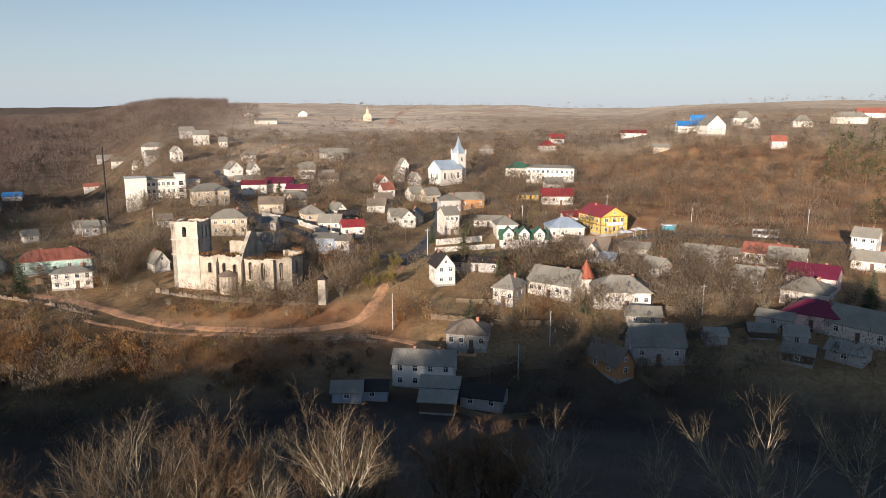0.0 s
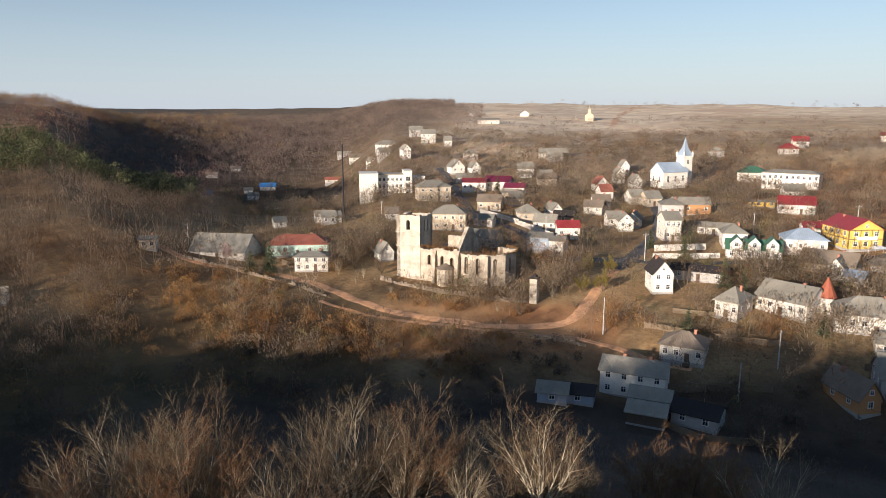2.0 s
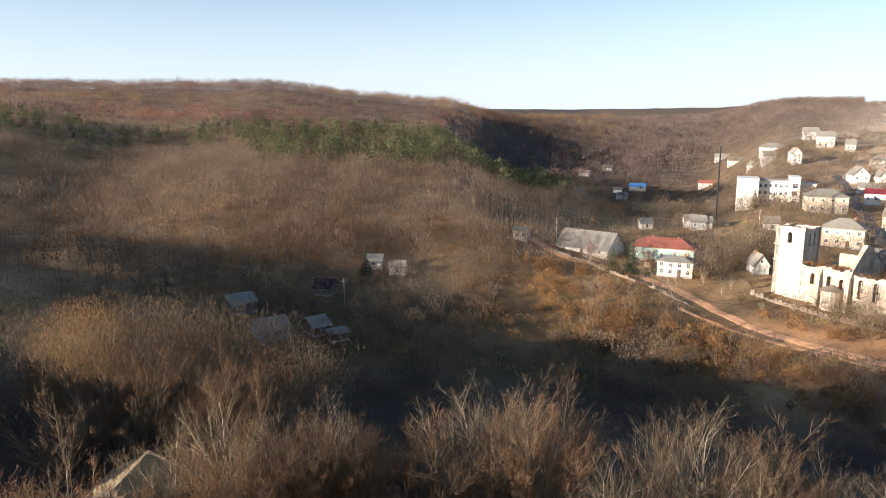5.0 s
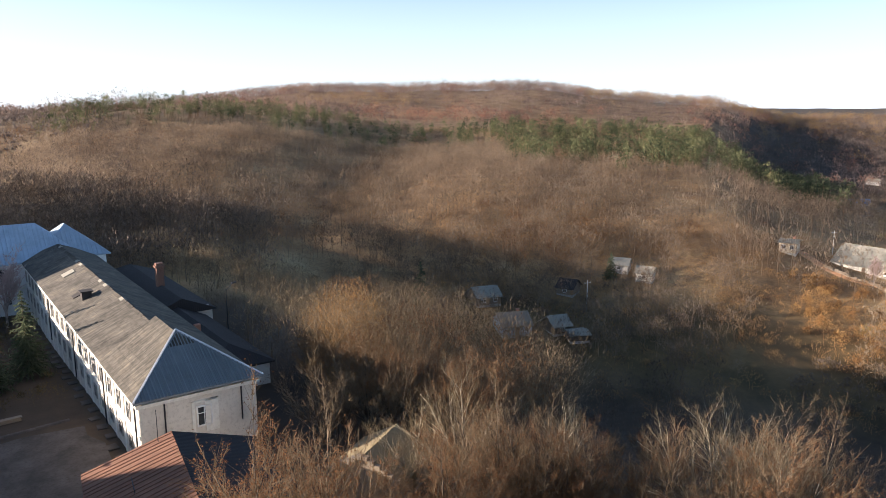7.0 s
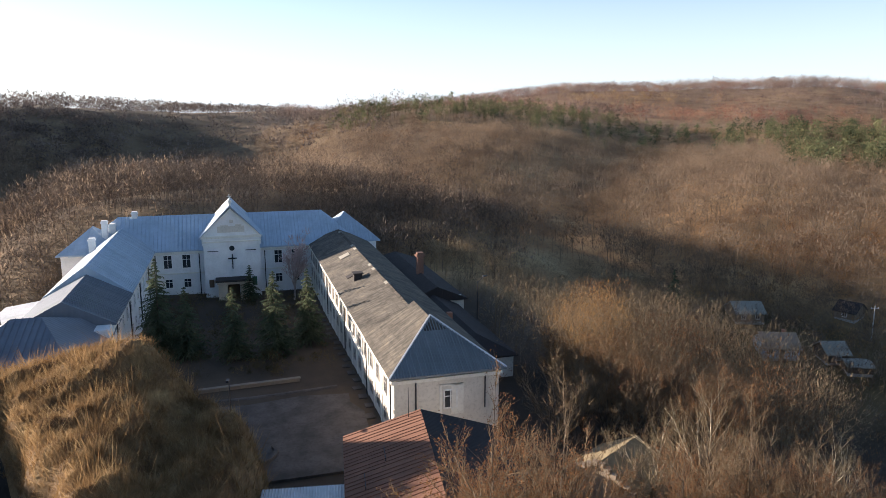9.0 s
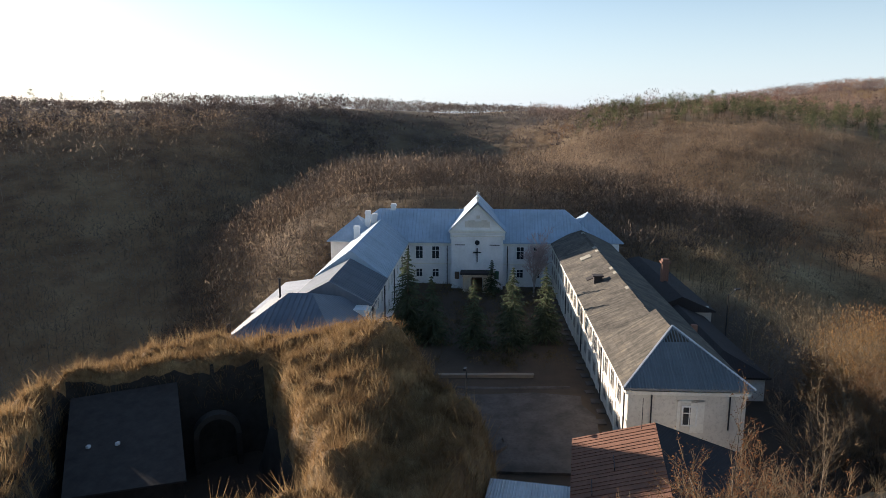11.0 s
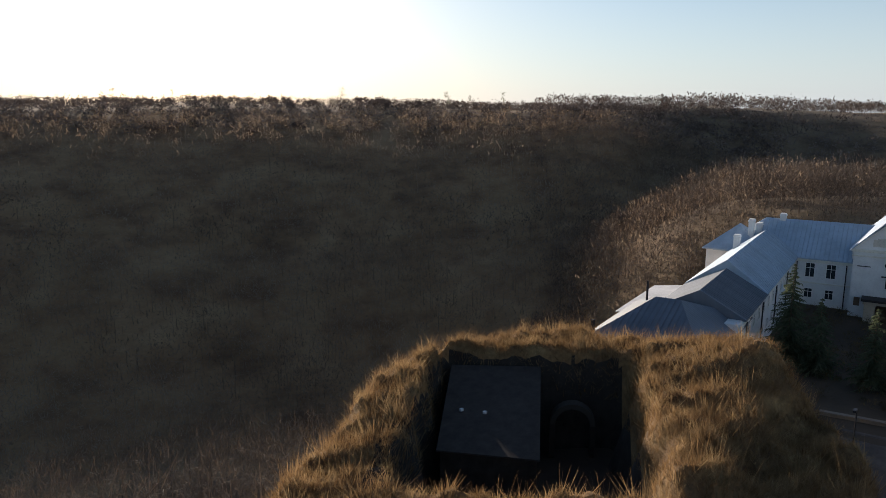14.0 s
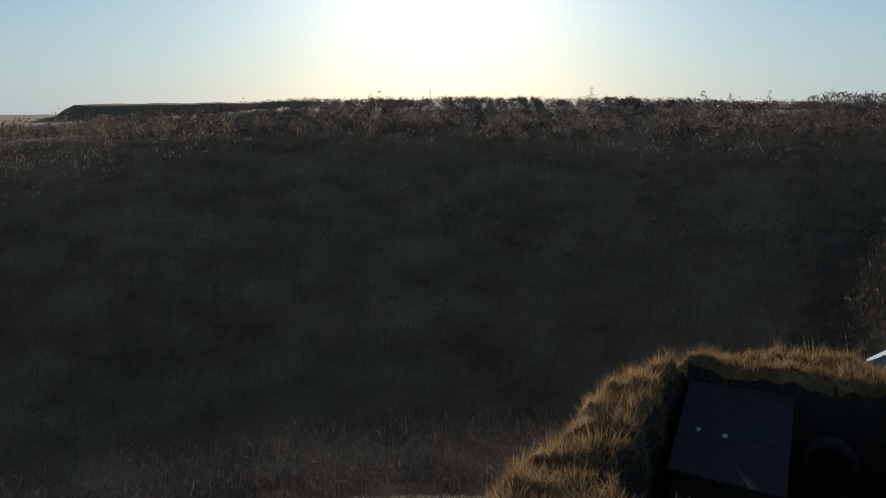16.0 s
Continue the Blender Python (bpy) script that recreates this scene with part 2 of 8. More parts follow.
def earth_material():
    m, n, l, b = nodes_of("mound_earth", 0.95)
    mid, fine = noise_tex(n, l, 0.25, 6, 0.65), noise_tex(n, l, 2.4, 6, 0.7)
    c = ramp(n, l, mid.outputs[0], ((0.3, (0.12, 0.07, 0.035)), (0.55, (0.26, 0.165, 0.075)), (0.75, (0.36, 0.25, 0.12))))
    g = ramp(n, l, fine.outputs[0], ((0.3, (0.55, 0.55, 0.55)), (0.7, (1.25, 1.2, 1.15))))
    l.new(mix(n, l, 1.0, c.outputs[0], g.outputs[0], "MULTIPLY"), b.inputs["Base Color"])
    bump(n, l, b, fine.outputs[0], 0.8, 0.2)


earth_material()

plaster("ruin_white", (0.598, 0.529, 0.429), 0.75, (0.22, 0.18, 0.14), 0.6)
sheet("moss_sheet", (0.27, 0.21, 0.12), 0.9, 0, 0.3, 0.8, (0.13, 0.11, 0.05))
plain("turret_red", (0.3, 0.09, 0.05), 0.7)
plain("shelter_blue", (0.08, 0.4, 0.5), 0.6)
leafy("pale_twigs", ((0.2, (0.17, 0.125, 0.075)), (0.5, (0.26, 0.2, 0.12)), (0.8, (0.35, 0.28, 0.17))), 0.4)
leafy("birch_twigs", ((0.2, (0.46, 0.34, 0.31)), (0.8, (0.62, 0.48, 0.44))), 0.4)
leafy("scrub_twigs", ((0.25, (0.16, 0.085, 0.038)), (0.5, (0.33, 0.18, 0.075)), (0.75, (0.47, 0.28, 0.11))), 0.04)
leafy("amber_leaf", ((0.2, (0.24, 0.13, 0.05)), (0.5, (0.4, 0.23, 0.09)), (0.8, (0.48, 0.31, 0.13))), 0.3)
# near-black stone: the sunken yard's shade is put into its colour
plain("pit_shade_stone", (0.035, 0.028, 0.022), 0.95, 0, 0.4, 0.8)
sheet("hip_sheet", (0.26, 0.275, 0.28), 0.55, 0.2, 0.3, 0.25, (0.1, 0.11, 0.12), 0.05)
leafy("olive_leaf", ((0.25, (0.13, 0.105, 0.045)), (0.5, (0.23, 0.19, 0.08)), (0.75, (0.34, 0.28, 0.12))), 0.1)
# arch stone darkened the same way, to sit in the yard's shade
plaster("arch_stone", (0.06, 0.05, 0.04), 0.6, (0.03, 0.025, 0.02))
# greyed in colour to stand for haze over the far woods
leafy("far_twigs", ((0.25, (0.09, 0.068, 0.058)), (0.5, (0.165, 0.126, 0.104)), (0.75, (0.24, 0.182, 0.146))), 0.02, 0.12)
# dark timber for sheds, chosen to deepen the shade they stand in
plaster("wood_wall", (0.12, 0.09, 0.065), 0.5, (0.05, 0.04, 0.03))
leafy("court_shrub", ((0.25, (0.05, 0.045, 0.02)), (0.5, (0.11, 0.085, 0.04)), (0.75, (0.2, 0.14, 0.06))), 0.3)
leafy("near_twigs", ((0.25, (0.105, 0.075, 0.047)), (0.5, (0.195, 0.14, 0.085)), (0.75, (0.29, 0.215, 0.13))), 0.15, 0.35)
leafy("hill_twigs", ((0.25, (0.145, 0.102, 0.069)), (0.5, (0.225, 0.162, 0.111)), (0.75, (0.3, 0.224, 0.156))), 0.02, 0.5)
leafy("pink_twigs", ((0.25, (0.12, 0.082, 0.068)), (0.5, (0.19, 0.132, 0.109)), (0.75, (0.26, 0.188, 0.153))), 0.01, 0.4)
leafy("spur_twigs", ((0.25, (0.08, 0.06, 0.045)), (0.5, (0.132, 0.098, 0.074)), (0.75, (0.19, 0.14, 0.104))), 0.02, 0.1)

# ---- terrain ----
def smooth(a, b, v):
    s = np.clip((v - a) / (b - a), 0.0, 1.0)
    return s * s * (3 - 2 * s)


def sector(az, a0, a1, soft):
    """1 between two bearings (degrees, anticlockwise from the y axis), falling off over soft degrees outside them."""
    return smooth(a0 - soft, a0, az) * (1 - smooth(a1, a1 + soft, az))


def wobble(x, y, size, seed):
    """Cheap rolling unevenness, about -1 to 1."""
    k = 6.283 / size
    return (np.sin(k * x + seed) * np.cos(k * 0.83 * y + 1.7 * seed) + 0.6 * np.sin(k * 2.1 * (x * 0.6 + y * 0.8) + 2.3 * seed)
            + 0.4 * np.cos(k * 3.7 * (x * 0.8 - y * 0.6) + seed)) / 2


BASE_R = (0, 38, 58, 76, 92, 125, 140, 160, 200, 250, 330, 400, 450, 520, 700, 900, 1500, 2500, 6000)
BASE_Z = (0, 0, -3.5, -7.5, -14, -24, -23, -19, -14.5, -10, -6, -3, 4, 13, 20, 28, 45, 62, 100)
SOUTH_R = (0, 30, 70, 110, 155, 200, 280, 390, 470, 550, 900, 6000)
SOUTH_Z = (0, 0, -10, -30, -42, -38, -12, 22, 36, 37, 22, 50)


def height(x, y):
    """Ground height over the plan: the town's slope, the wooded hills round it and the castle's spur."""
    x, y = np.asarray(x, float), np.asarray(y, float)
    r = np.hypot(x, y)
    az = np.degrees(np.arctan2(-x, y))
    az = np.where(az < -120, az + 360, az)
    z = np.interp(r, BASE_R, BASE_Z)
    z = z - sector(az, 19, 32, 7) * (smooth(220, 560, r) * 34 + smooth(400, 560, r) * 10 - smooth(650, 1500, r) * 30)
    z = z + sector(az, 2, 13, 5) * smooth(900, 1300, r) * 6
    z = z + sector(az, -70, -29, 7) * smooth(280, 450, r) * 10 - sector(az, -26, -2, 6) * smooth(520, 640, r) * (1 - smooth(900, 1500, r)) * 3
    # the wooded hill across the stream, and the higher one behind it
    near = smooth(23.5, 31, az) * (1 - smooth(80, 101, az))
    z = z + near * smooth(180, 440, r) * (11 + 14 * smooth(60, 77, az)) * (1 - 0.75 * smooth(480, 700, r))
    z = z + sector(az, 38, 58, 10) * 8 * np.exp(-((r - 290) / 75) ** 2)
    z = z + sector(az, 57, 65, 18) * smooth(560, 1050, r) * 30
    z = z - sector(az, 30, 60, 14) * smooth(1100, 1700, r) * 12
    # the hollow that winds behind the near hill, and the far hill's steep flank over it
    z = z - sector(az, 23, 47, 9) * 30 * np.exp(-((r - 560 - 3 * (az - 36)) / 80) ** 2)
    z = z + sector(az, 33, 50, 6) * 10 * smooth(690, 900, r) * (1 - smooth(1050, 1300, r))
    z = z - sector(az, 86, 107, 8) * smooth(700, 1800, r) * 30 - sector(az, -31, -19, 5) * smooth(1200, 2300, r) * 16
    # the gap in the hills and the shaded ridge to the south
    s = smooth(87, 101, az) * (1 - smooth(240, 262, az))
    bend = smooth(98, 118, az)
    z = z * (1 - s) + (np.interp(r * (0.72 + 0.28 * bend), SOUTH_R, SOUTH_Z) - 9 * (1 - bend) * smooth(250, 450, r)) * s
    z = z - smooth(159, 182, az) * (1 - smooth(200, 240, az)) * smooth(350, 520, r) * 17 + sector(az, 136, 158, 8) * 3 * smooth(420, 520, r) * (1 - smooth(600, 800, r))
    z = z + sector(az, 158, 176.0, 1.6) * smooth(2150, 2300, r) * (1 - smooth(3000, 3600, r)) * 43
    z = z + sector(az, 94, 108, 6) * smooth(400, 620, r) * 7
    # the castle's spur: a level court with a wooded shoulder behind it
    u, v = -x, y
    court = (1 - smooth(0, 1, (np.abs(u - 86) - 66) / 34)) * (1 - smooth(0, 1, (np.abs(v - 1) - 29) / 38))
    z = z * (1 - court) - court * (0.2 + 1.5 * smooth(75, 128, u))
    spur = np.exp(-(((x + 222) / 78) ** 2 + ((y + 32) / 72) ** 2) ** 2) * (1 - court)
    z = z * (1 - spur) + spur * 9
    shoulder = np.exp(-(((x + 192) / 48) ** 2 + ((y - 34) / 34) ** 2)) * (1 - court)
    z = z * (1 - shoulder) + shoulder * 1.5
    z = z - 2.6 * np.exp(-(((x - 17.5) / 11) ** 2 + ((y - 147) / 9) ** 2))
    # unseen hilltop east of the court, raised to shade the near village
    shade_knoll = (1 - smooth(16, 64, r)) * smooth(-26, -6, x)
    z = z + shade_knoll * 14.5 + 18 * np.exp(-(((x - 44) / 18) ** 2 + ((y - 7) / 17) ** 2))
    rough = smooth(60, 300, r)
    return z + wobble(x, y, 210, 1.3) * 2.2 * rough + wobble(x, y, 620, 4.1) * 5 * smooth(500, 1500, r) + wobble(x, y, 47, 2.2) * 0.5 * smooth(90, 160, r)



# ---- mesh helpers ----
def mesh_data(name, verts, faces, mat, uv=False, smooth_faces=False):
    me = bpy.data.meshes.new(name)
    me.from_pydata([tuple(v) for v in verts], [], [tuple(f) for f in faces])
    me.materials.append(MATS[mat])
    if uv:
        layer = me.uv_layers.new(name="map")
        for p in me.polygons:
            nrm = p.normal
            run = Vector((-nrm.y, nrm.x, 0))
            run = run.normalized() if run.length > 1e-4 else Vector((1, 0, 0))
            up = nrm.cross(run)
            for k in p.loop_indices:
                co = me.vertices[me.loops[k].vertex_index].co
                layer.data[k].uv = (co.dot(run), co.dot(up))
    if smooth_faces:
        me.polygons.foreach_set("use_smooth", [True] * len(me.polygons))
    return me


def part(name, geo, mat, parent=None, label="", m=None, uv=False, smooth_faces=False):
    ob = new(name, mesh_data(name, geo[0], geo[1], mat, uv, smooth_faces))
    ob.parent = parent
    if m is not None:
        ob.matrix_basis = m
    return tagged(ob, label) if label else ob


def thing(name, label, category, m=None, group="", kind=""):
    ob = new(name)
    ob.empty_display_size = 0.5
    if m is not None:
        ob.matrix_basis = m
    return tagged(ob, label, category, group, kind)


def join(*geos):
    verts, faces = [], []
    for v, f in geos:
        k = len(verts)
        verts += list(v)
        faces += [tuple(i + k for i in q) for q in f]
    return verts, faces


def box(x0, x1, y0, y1, z0, z1):
    v = [(x, y, z) for z in (z0, z1) for y in (y0, y1) for x in (x0, x1)]
    return v, [(0, 2, 3, 1), (4, 5, 7, 6), (0, 1, 5, 4), (2, 6, 7, 3), (0, 4, 6, 2), (1, 3, 7, 5)]


def prism(points, z0, z1):
    """An upright solid over a closed outline, given anticlockwise."""
    k = len(points)
    v = [(x, y, z0) for x, y in points] + [(x, y, z1) for x, y in points]
    return v, [tuple(range(k - 1, -1, -1)), tuple(range(k, 2 * k))] + [(i, (i + 1) % k, k + (i + 1) % k, k + i) for i in range(k)]


def tube(a, b, ra, rb, sides=5):
    a, b = Vector(a), Vector(b)
    d = (b - a).normalized()
    s = d.orthogonal().normalized()
    t = d.cross(s)
    ring = [(math.cos(6.2832 * i / sides), math.sin(6.2832 * i / sides)) for i in range(sides)]
    v = [tuple(a + (s * c + t * q) * ra) for c, q in ring] + [tuple(b + (s * c + t * q) * rb) for c, q in ring]
    return v, [(i, (i + 1) % sides, sides + (i + 1) % sides, sides + i) for i in range(sides)] + [tuple(range(sides - 1, -1, -1)), tuple(range(sides, 2 * sides))]


def ground_at(x, y):
    return float(height(x, y))


# ---- the ground: one sheet to the horizon ----
def build_ground():
    rings = np.concatenate([[4, 10, 16, 22, 28], np.arange(34, 330, 3.0), 330 * 1.03 ** np.arange(0, 94)])
    spokes = 540
    a = np.arange(spokes) * 2 * np.pi / spokes
    rr, aa = np.meshgrid(rings, a, indexing="ij")
    x, y = -rr * np.sin(aa), rr * np.cos(aa)
    z = height(x, y)
    verts = np.stack([x, y, z], -1).reshape(-1, 3)
    i, j = np.meshgrid(np.arange(len(rings) - 1), np.arange(spokes), indexing="ij")
    k, jn = i * spokes, (j + 1) % spokes
    faces = np.stack([k + j, k + jn, k + spokes + jn, k + spokes + j], -1).reshape(-1, 4)
    flat = np.concatenate([faces.ravel(), np.arange(spokes)[::-1]])
    me = bpy.data.meshes.new("ground")
    me.vertices.add(len(verts))
    me.vertices.foreach_set("co", verts.ravel())
    me.loops.add(len(flat))
    me.loops.foreach_set("vertex_index", flat.astype(np.int32))
    me.polygons.add(len(faces) + 1)
    me.polygons.foreach_set("loop_start", np.arange(len(faces) + 1, dtype=np.int32) * 4)
    me.update(calc_edges=True)
    me.validate()
    if me.polygons[0].normal.z < 0:
        me.flip_normals()
    me.polygons.foreach_set("use_smooth", [True] * len(me.polygons))
    az = np.degrees(np.arctan2(-x, y))
    field = (sector(az, -60, 7, 3) * smooth(640, 720, rr) * (1 - 0.6 * sector(az, -60, -14, 6) * (1 - smooth(900, 1300, rr)))
             + 0.75 * sector(az, -4, 14, 3) * smooth(440, 470, rr) * (1 - smooth(640, 720, rr)) * (wobble(x, y, 130, 3.0) > -0.1))
    field = np.maximum(field, 0.4 * sector(az, -46, 13, 3) * smooth(360, 420, rr) * (1 - sector(az, -64, -20, 3) * (1 - smooth(440, 500, rr))))
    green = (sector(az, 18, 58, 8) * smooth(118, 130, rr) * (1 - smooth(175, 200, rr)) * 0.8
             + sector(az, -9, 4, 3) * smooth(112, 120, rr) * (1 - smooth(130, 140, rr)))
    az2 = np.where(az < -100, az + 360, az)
    # dark litter is laid where shade falls: court, castle slope, low gardens, valleys
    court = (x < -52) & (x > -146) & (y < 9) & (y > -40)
    shade_litter = 0.95 * court + np.maximum(sector(az2, -100, 78, 6) * (1 - smooth(128, 156, rr)) * smooth(38, 44, rr), (0.35 + 0.55 * (1 - smooth(110, 150, rr))) * smooth(108, 116, az2) * smooth(40, 60, rr))
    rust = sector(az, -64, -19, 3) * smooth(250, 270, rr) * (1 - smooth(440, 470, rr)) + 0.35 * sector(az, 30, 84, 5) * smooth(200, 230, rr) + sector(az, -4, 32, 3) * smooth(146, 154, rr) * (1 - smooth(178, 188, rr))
    shade_litter = np.maximum(shade_litter, 0.9 * sector(az2, -64, -8, 4) * (1 - smooth(142, 160, rr)) * smooth(38, 44, rr))
    # south slope ground lightened in colour, standing in for haze
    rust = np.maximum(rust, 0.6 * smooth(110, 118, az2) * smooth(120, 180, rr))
    shade_litter = np.maximum(shade_litter, 0.65 * sector(az2, 84, 112, 6) * smooth(150, 170, rr) * (1 - smooth(800, 1000, rr)))
    shade_litter = np.maximum(shade_litter, 0.75 * sector(az2, 13, 34, 4) * smooth(300, 420, rr) + 0.5 * sector(az2, 30, 92, 4) * smooth(520, 600, rr))
    for name, data in (("rust", rust), ("field", field), ("green", green), ("shade_litter", shade_litter)):
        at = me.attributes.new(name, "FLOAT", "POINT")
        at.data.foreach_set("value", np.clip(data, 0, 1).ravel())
    me.materials.append(MATS["hill_ground"])
    tagged(new("ground", me), "brown autumn hills with dry grass and pale fields", "ground", kind="structure")


build_ground()


def strip(name, points, width, mat, label, category="road", lift=0.12, kind="structure"):
    """A road or path laid along a line of plan points, draped on the ground."""
    p = [Vector(q) for q in points]
    dense = []
    for k in range(len(p) - 1):
        a, b, c, d = p[max(k - 1, 0)], p[k], p[k + 1], p[min(k + 2, len(p) - 1)]
        steps = max(2, int((c - b).length / 2.5))
        for s in range(steps):
            t = s / steps
            dense.append(0.5 * (2 * b + (c - a) * t + (2 * a - 5 * b + 4 * c - d) * t * t + (3 * b - a - 3 * c + d) * t ** 3))
    dense.append(p[-1])
    verts, faces = [], []
    for k, q in enumerate(dense):
        way = (dense[min(k + 1, len(dense) - 1)] - dense[max(k - 1, 0)]).normalized()
        side = Vector((-way.y, way.x))
        for s in (-1, -0.33, 0.33, 1):
            e = q + side * s * width * 0.5 * (1 + 0.12 * math.sin(k * 1.7 + s))
            verts.append((e.x, e.y, ground_at(e.x, e.y) + lift - (0.35 if abs(s) == 1 else 0)))
    for k in range(len(dense) - 1):
        for s in range(3):
            faces.append((k * 4 + s, k * 4 + s + 1, k * 4 + 5 + s, k * 4 + 4 + s))
    me = mesh_data(name, verts, faces, mat)
    if me.polygons[1].normal.z < 0:
        me.flip_normals()
    return tagged(new(name, me), label, category, kind=kind)


# ---- houses ----
WINDOWS = {}


def window(parent, x, y, z, w, h, turn=0.0, frame_mat="frame_white", bars=True):
    """A casement on a wall that faces -y before turning: a frame with its glazing cross, and the pane set back in it."""
    key = (round(w, 1), round(h, 1), frame_mat)
    if key not in WINDOWS:
        a, b, t = key[0] / 2, key[1] / 2, 0.1
        rings = [(-a - 0.05, a + 0.05, -b - 0.05, b + 0.05), (-a + t, a - t, -b + t, b - t)]
        v = [(px, py, pz) for py in (-0.08, 0.1) for x0, x1, z0, z1 in rings for px, pz in ((x0, z0), (x1, z0), (x1, z1), (x0, z1))]
        f = []
        for k in range(4):
            n = (k + 1) % 4
            f += [(k, n, 4 + n, 4 + k), (8 + k, 12 + k, 12 + n, 8 + n), (k, 8 + k, 8 + n, n), (4 + k, 4 + n, 12 + n, 12 + k)]
        c, zc, e = 0.04, b * 0.3, 0.05
        plus = [(-c, -b + e), (c, -b + e), (c, zc - c), (a - e, zc - c), (a - e, zc + c), (c, zc + c), (c, b - e), (-c, b - e), (-c, zc + c), (-a + e, zc + c), (-a + e, zc - c), (-c, zc - c)]
        pv = [(px, py, pz) for py in (-0.06, 0.06) for px, pz in plus]
        pf = [tuple(range(12)), tuple(range(23, 11, -1))] + [(k, 12 + k, 12 + (k + 1) % 12, (k + 1) % 12) for k in range(12)]
        WINDOWS[key] = (mesh_data("window", v, f, frame_mat), mesh_data("pane", *box(-a + 0.02, a - 0.02, -0.03, 0.05, -b + 0.02, b - 0.02), "dark_glass"), mesh_data("mullion", pv, pf, frame_mat))
    ob = new("window", WINDOWS[key][0])
    ob.parent = parent
    ob.matrix_basis = pose(x, y, z, 0, 0, turn)
    for name, data in (("pane", WINDOWS[key][1]), ("mullion", WINDOWS[key][2])):
        new(name, data).parent = ob
    return ob


def gable_roof(w, d, h, rise, over=0.45, thick=0.16):
    """Two sloped slabs with the ridge along x."""
    s = rise / (d / 2)
    x0, x1, e = -w / 2 - over, w / 2 + over, d / 2 + over
    sec = [(-e, h - s * over), (0, h + rise), (e, h - s * over), (e, h - s * over - thick), (0, h + rise - thick * 1.3), (-e, h - s * over - thick)]
    v = [(x, y, z + 0.14) for x in (x0, x1) for y, z in sec]
    return v, [(0, 6, 7, 1), (1, 7, 8, 2), (2, 8, 9, 3), (3, 9, 10, 4), (4, 10, 11, 5), (5, 11, 6, 0), (0, 1, 4, 5), (1, 2, 3, 4), (6, 11, 10, 7), (7, 10, 9, 8)]


def hip_roof(w, d, h, rise, over=0.5, thick=0.18, hip=None):
    a, b = w / 2 + over, d / 2 + over
    hip = min(b * 0.95, a) if hip is None else hip
    z0, z1, z2 = h - 0.02, h + thick, h + thick + rise
    r = max(a - hip, 0.05)
    v = [(-a, -b, z0), (a, -b, z0), (a, b, z0), (-a, b, z0), (-a, -b, z1), (a, -b, z1), (a, b, z1), (-a, b, z1), (-r, 0, z2), (r, 0, z2)]
    return v, [(0, 3, 2, 1), (0, 1, 5, 4), (1, 2, 6, 5), (2, 3, 7, 6), (3, 0, 4, 7), (4, 5, 9, 8), (5, 6, 9), (6, 7, 8, 9), (7, 4, 8)]


def gable_walls(w, d, h, rise, deep=2.5):
    a, b = w / 2, d / 2
    v = [(-a, -b, -deep), (a, -b, -deep), (a, b, -deep), (-a, b, -deep), (-a, -b, h), (a, -b, h), (a, b, h), (-a, b, h), (-a, 0, h + rise), (a, 0, h + rise)]
    return v, [(0, 3, 2, 1), (0, 1, 5, 4), (2, 3, 7, 6), (1, 2, 6, 9, 5), (3, 0, 4, 8, 7), (4, 5, 9, 8), (6, 7, 8, 9)]


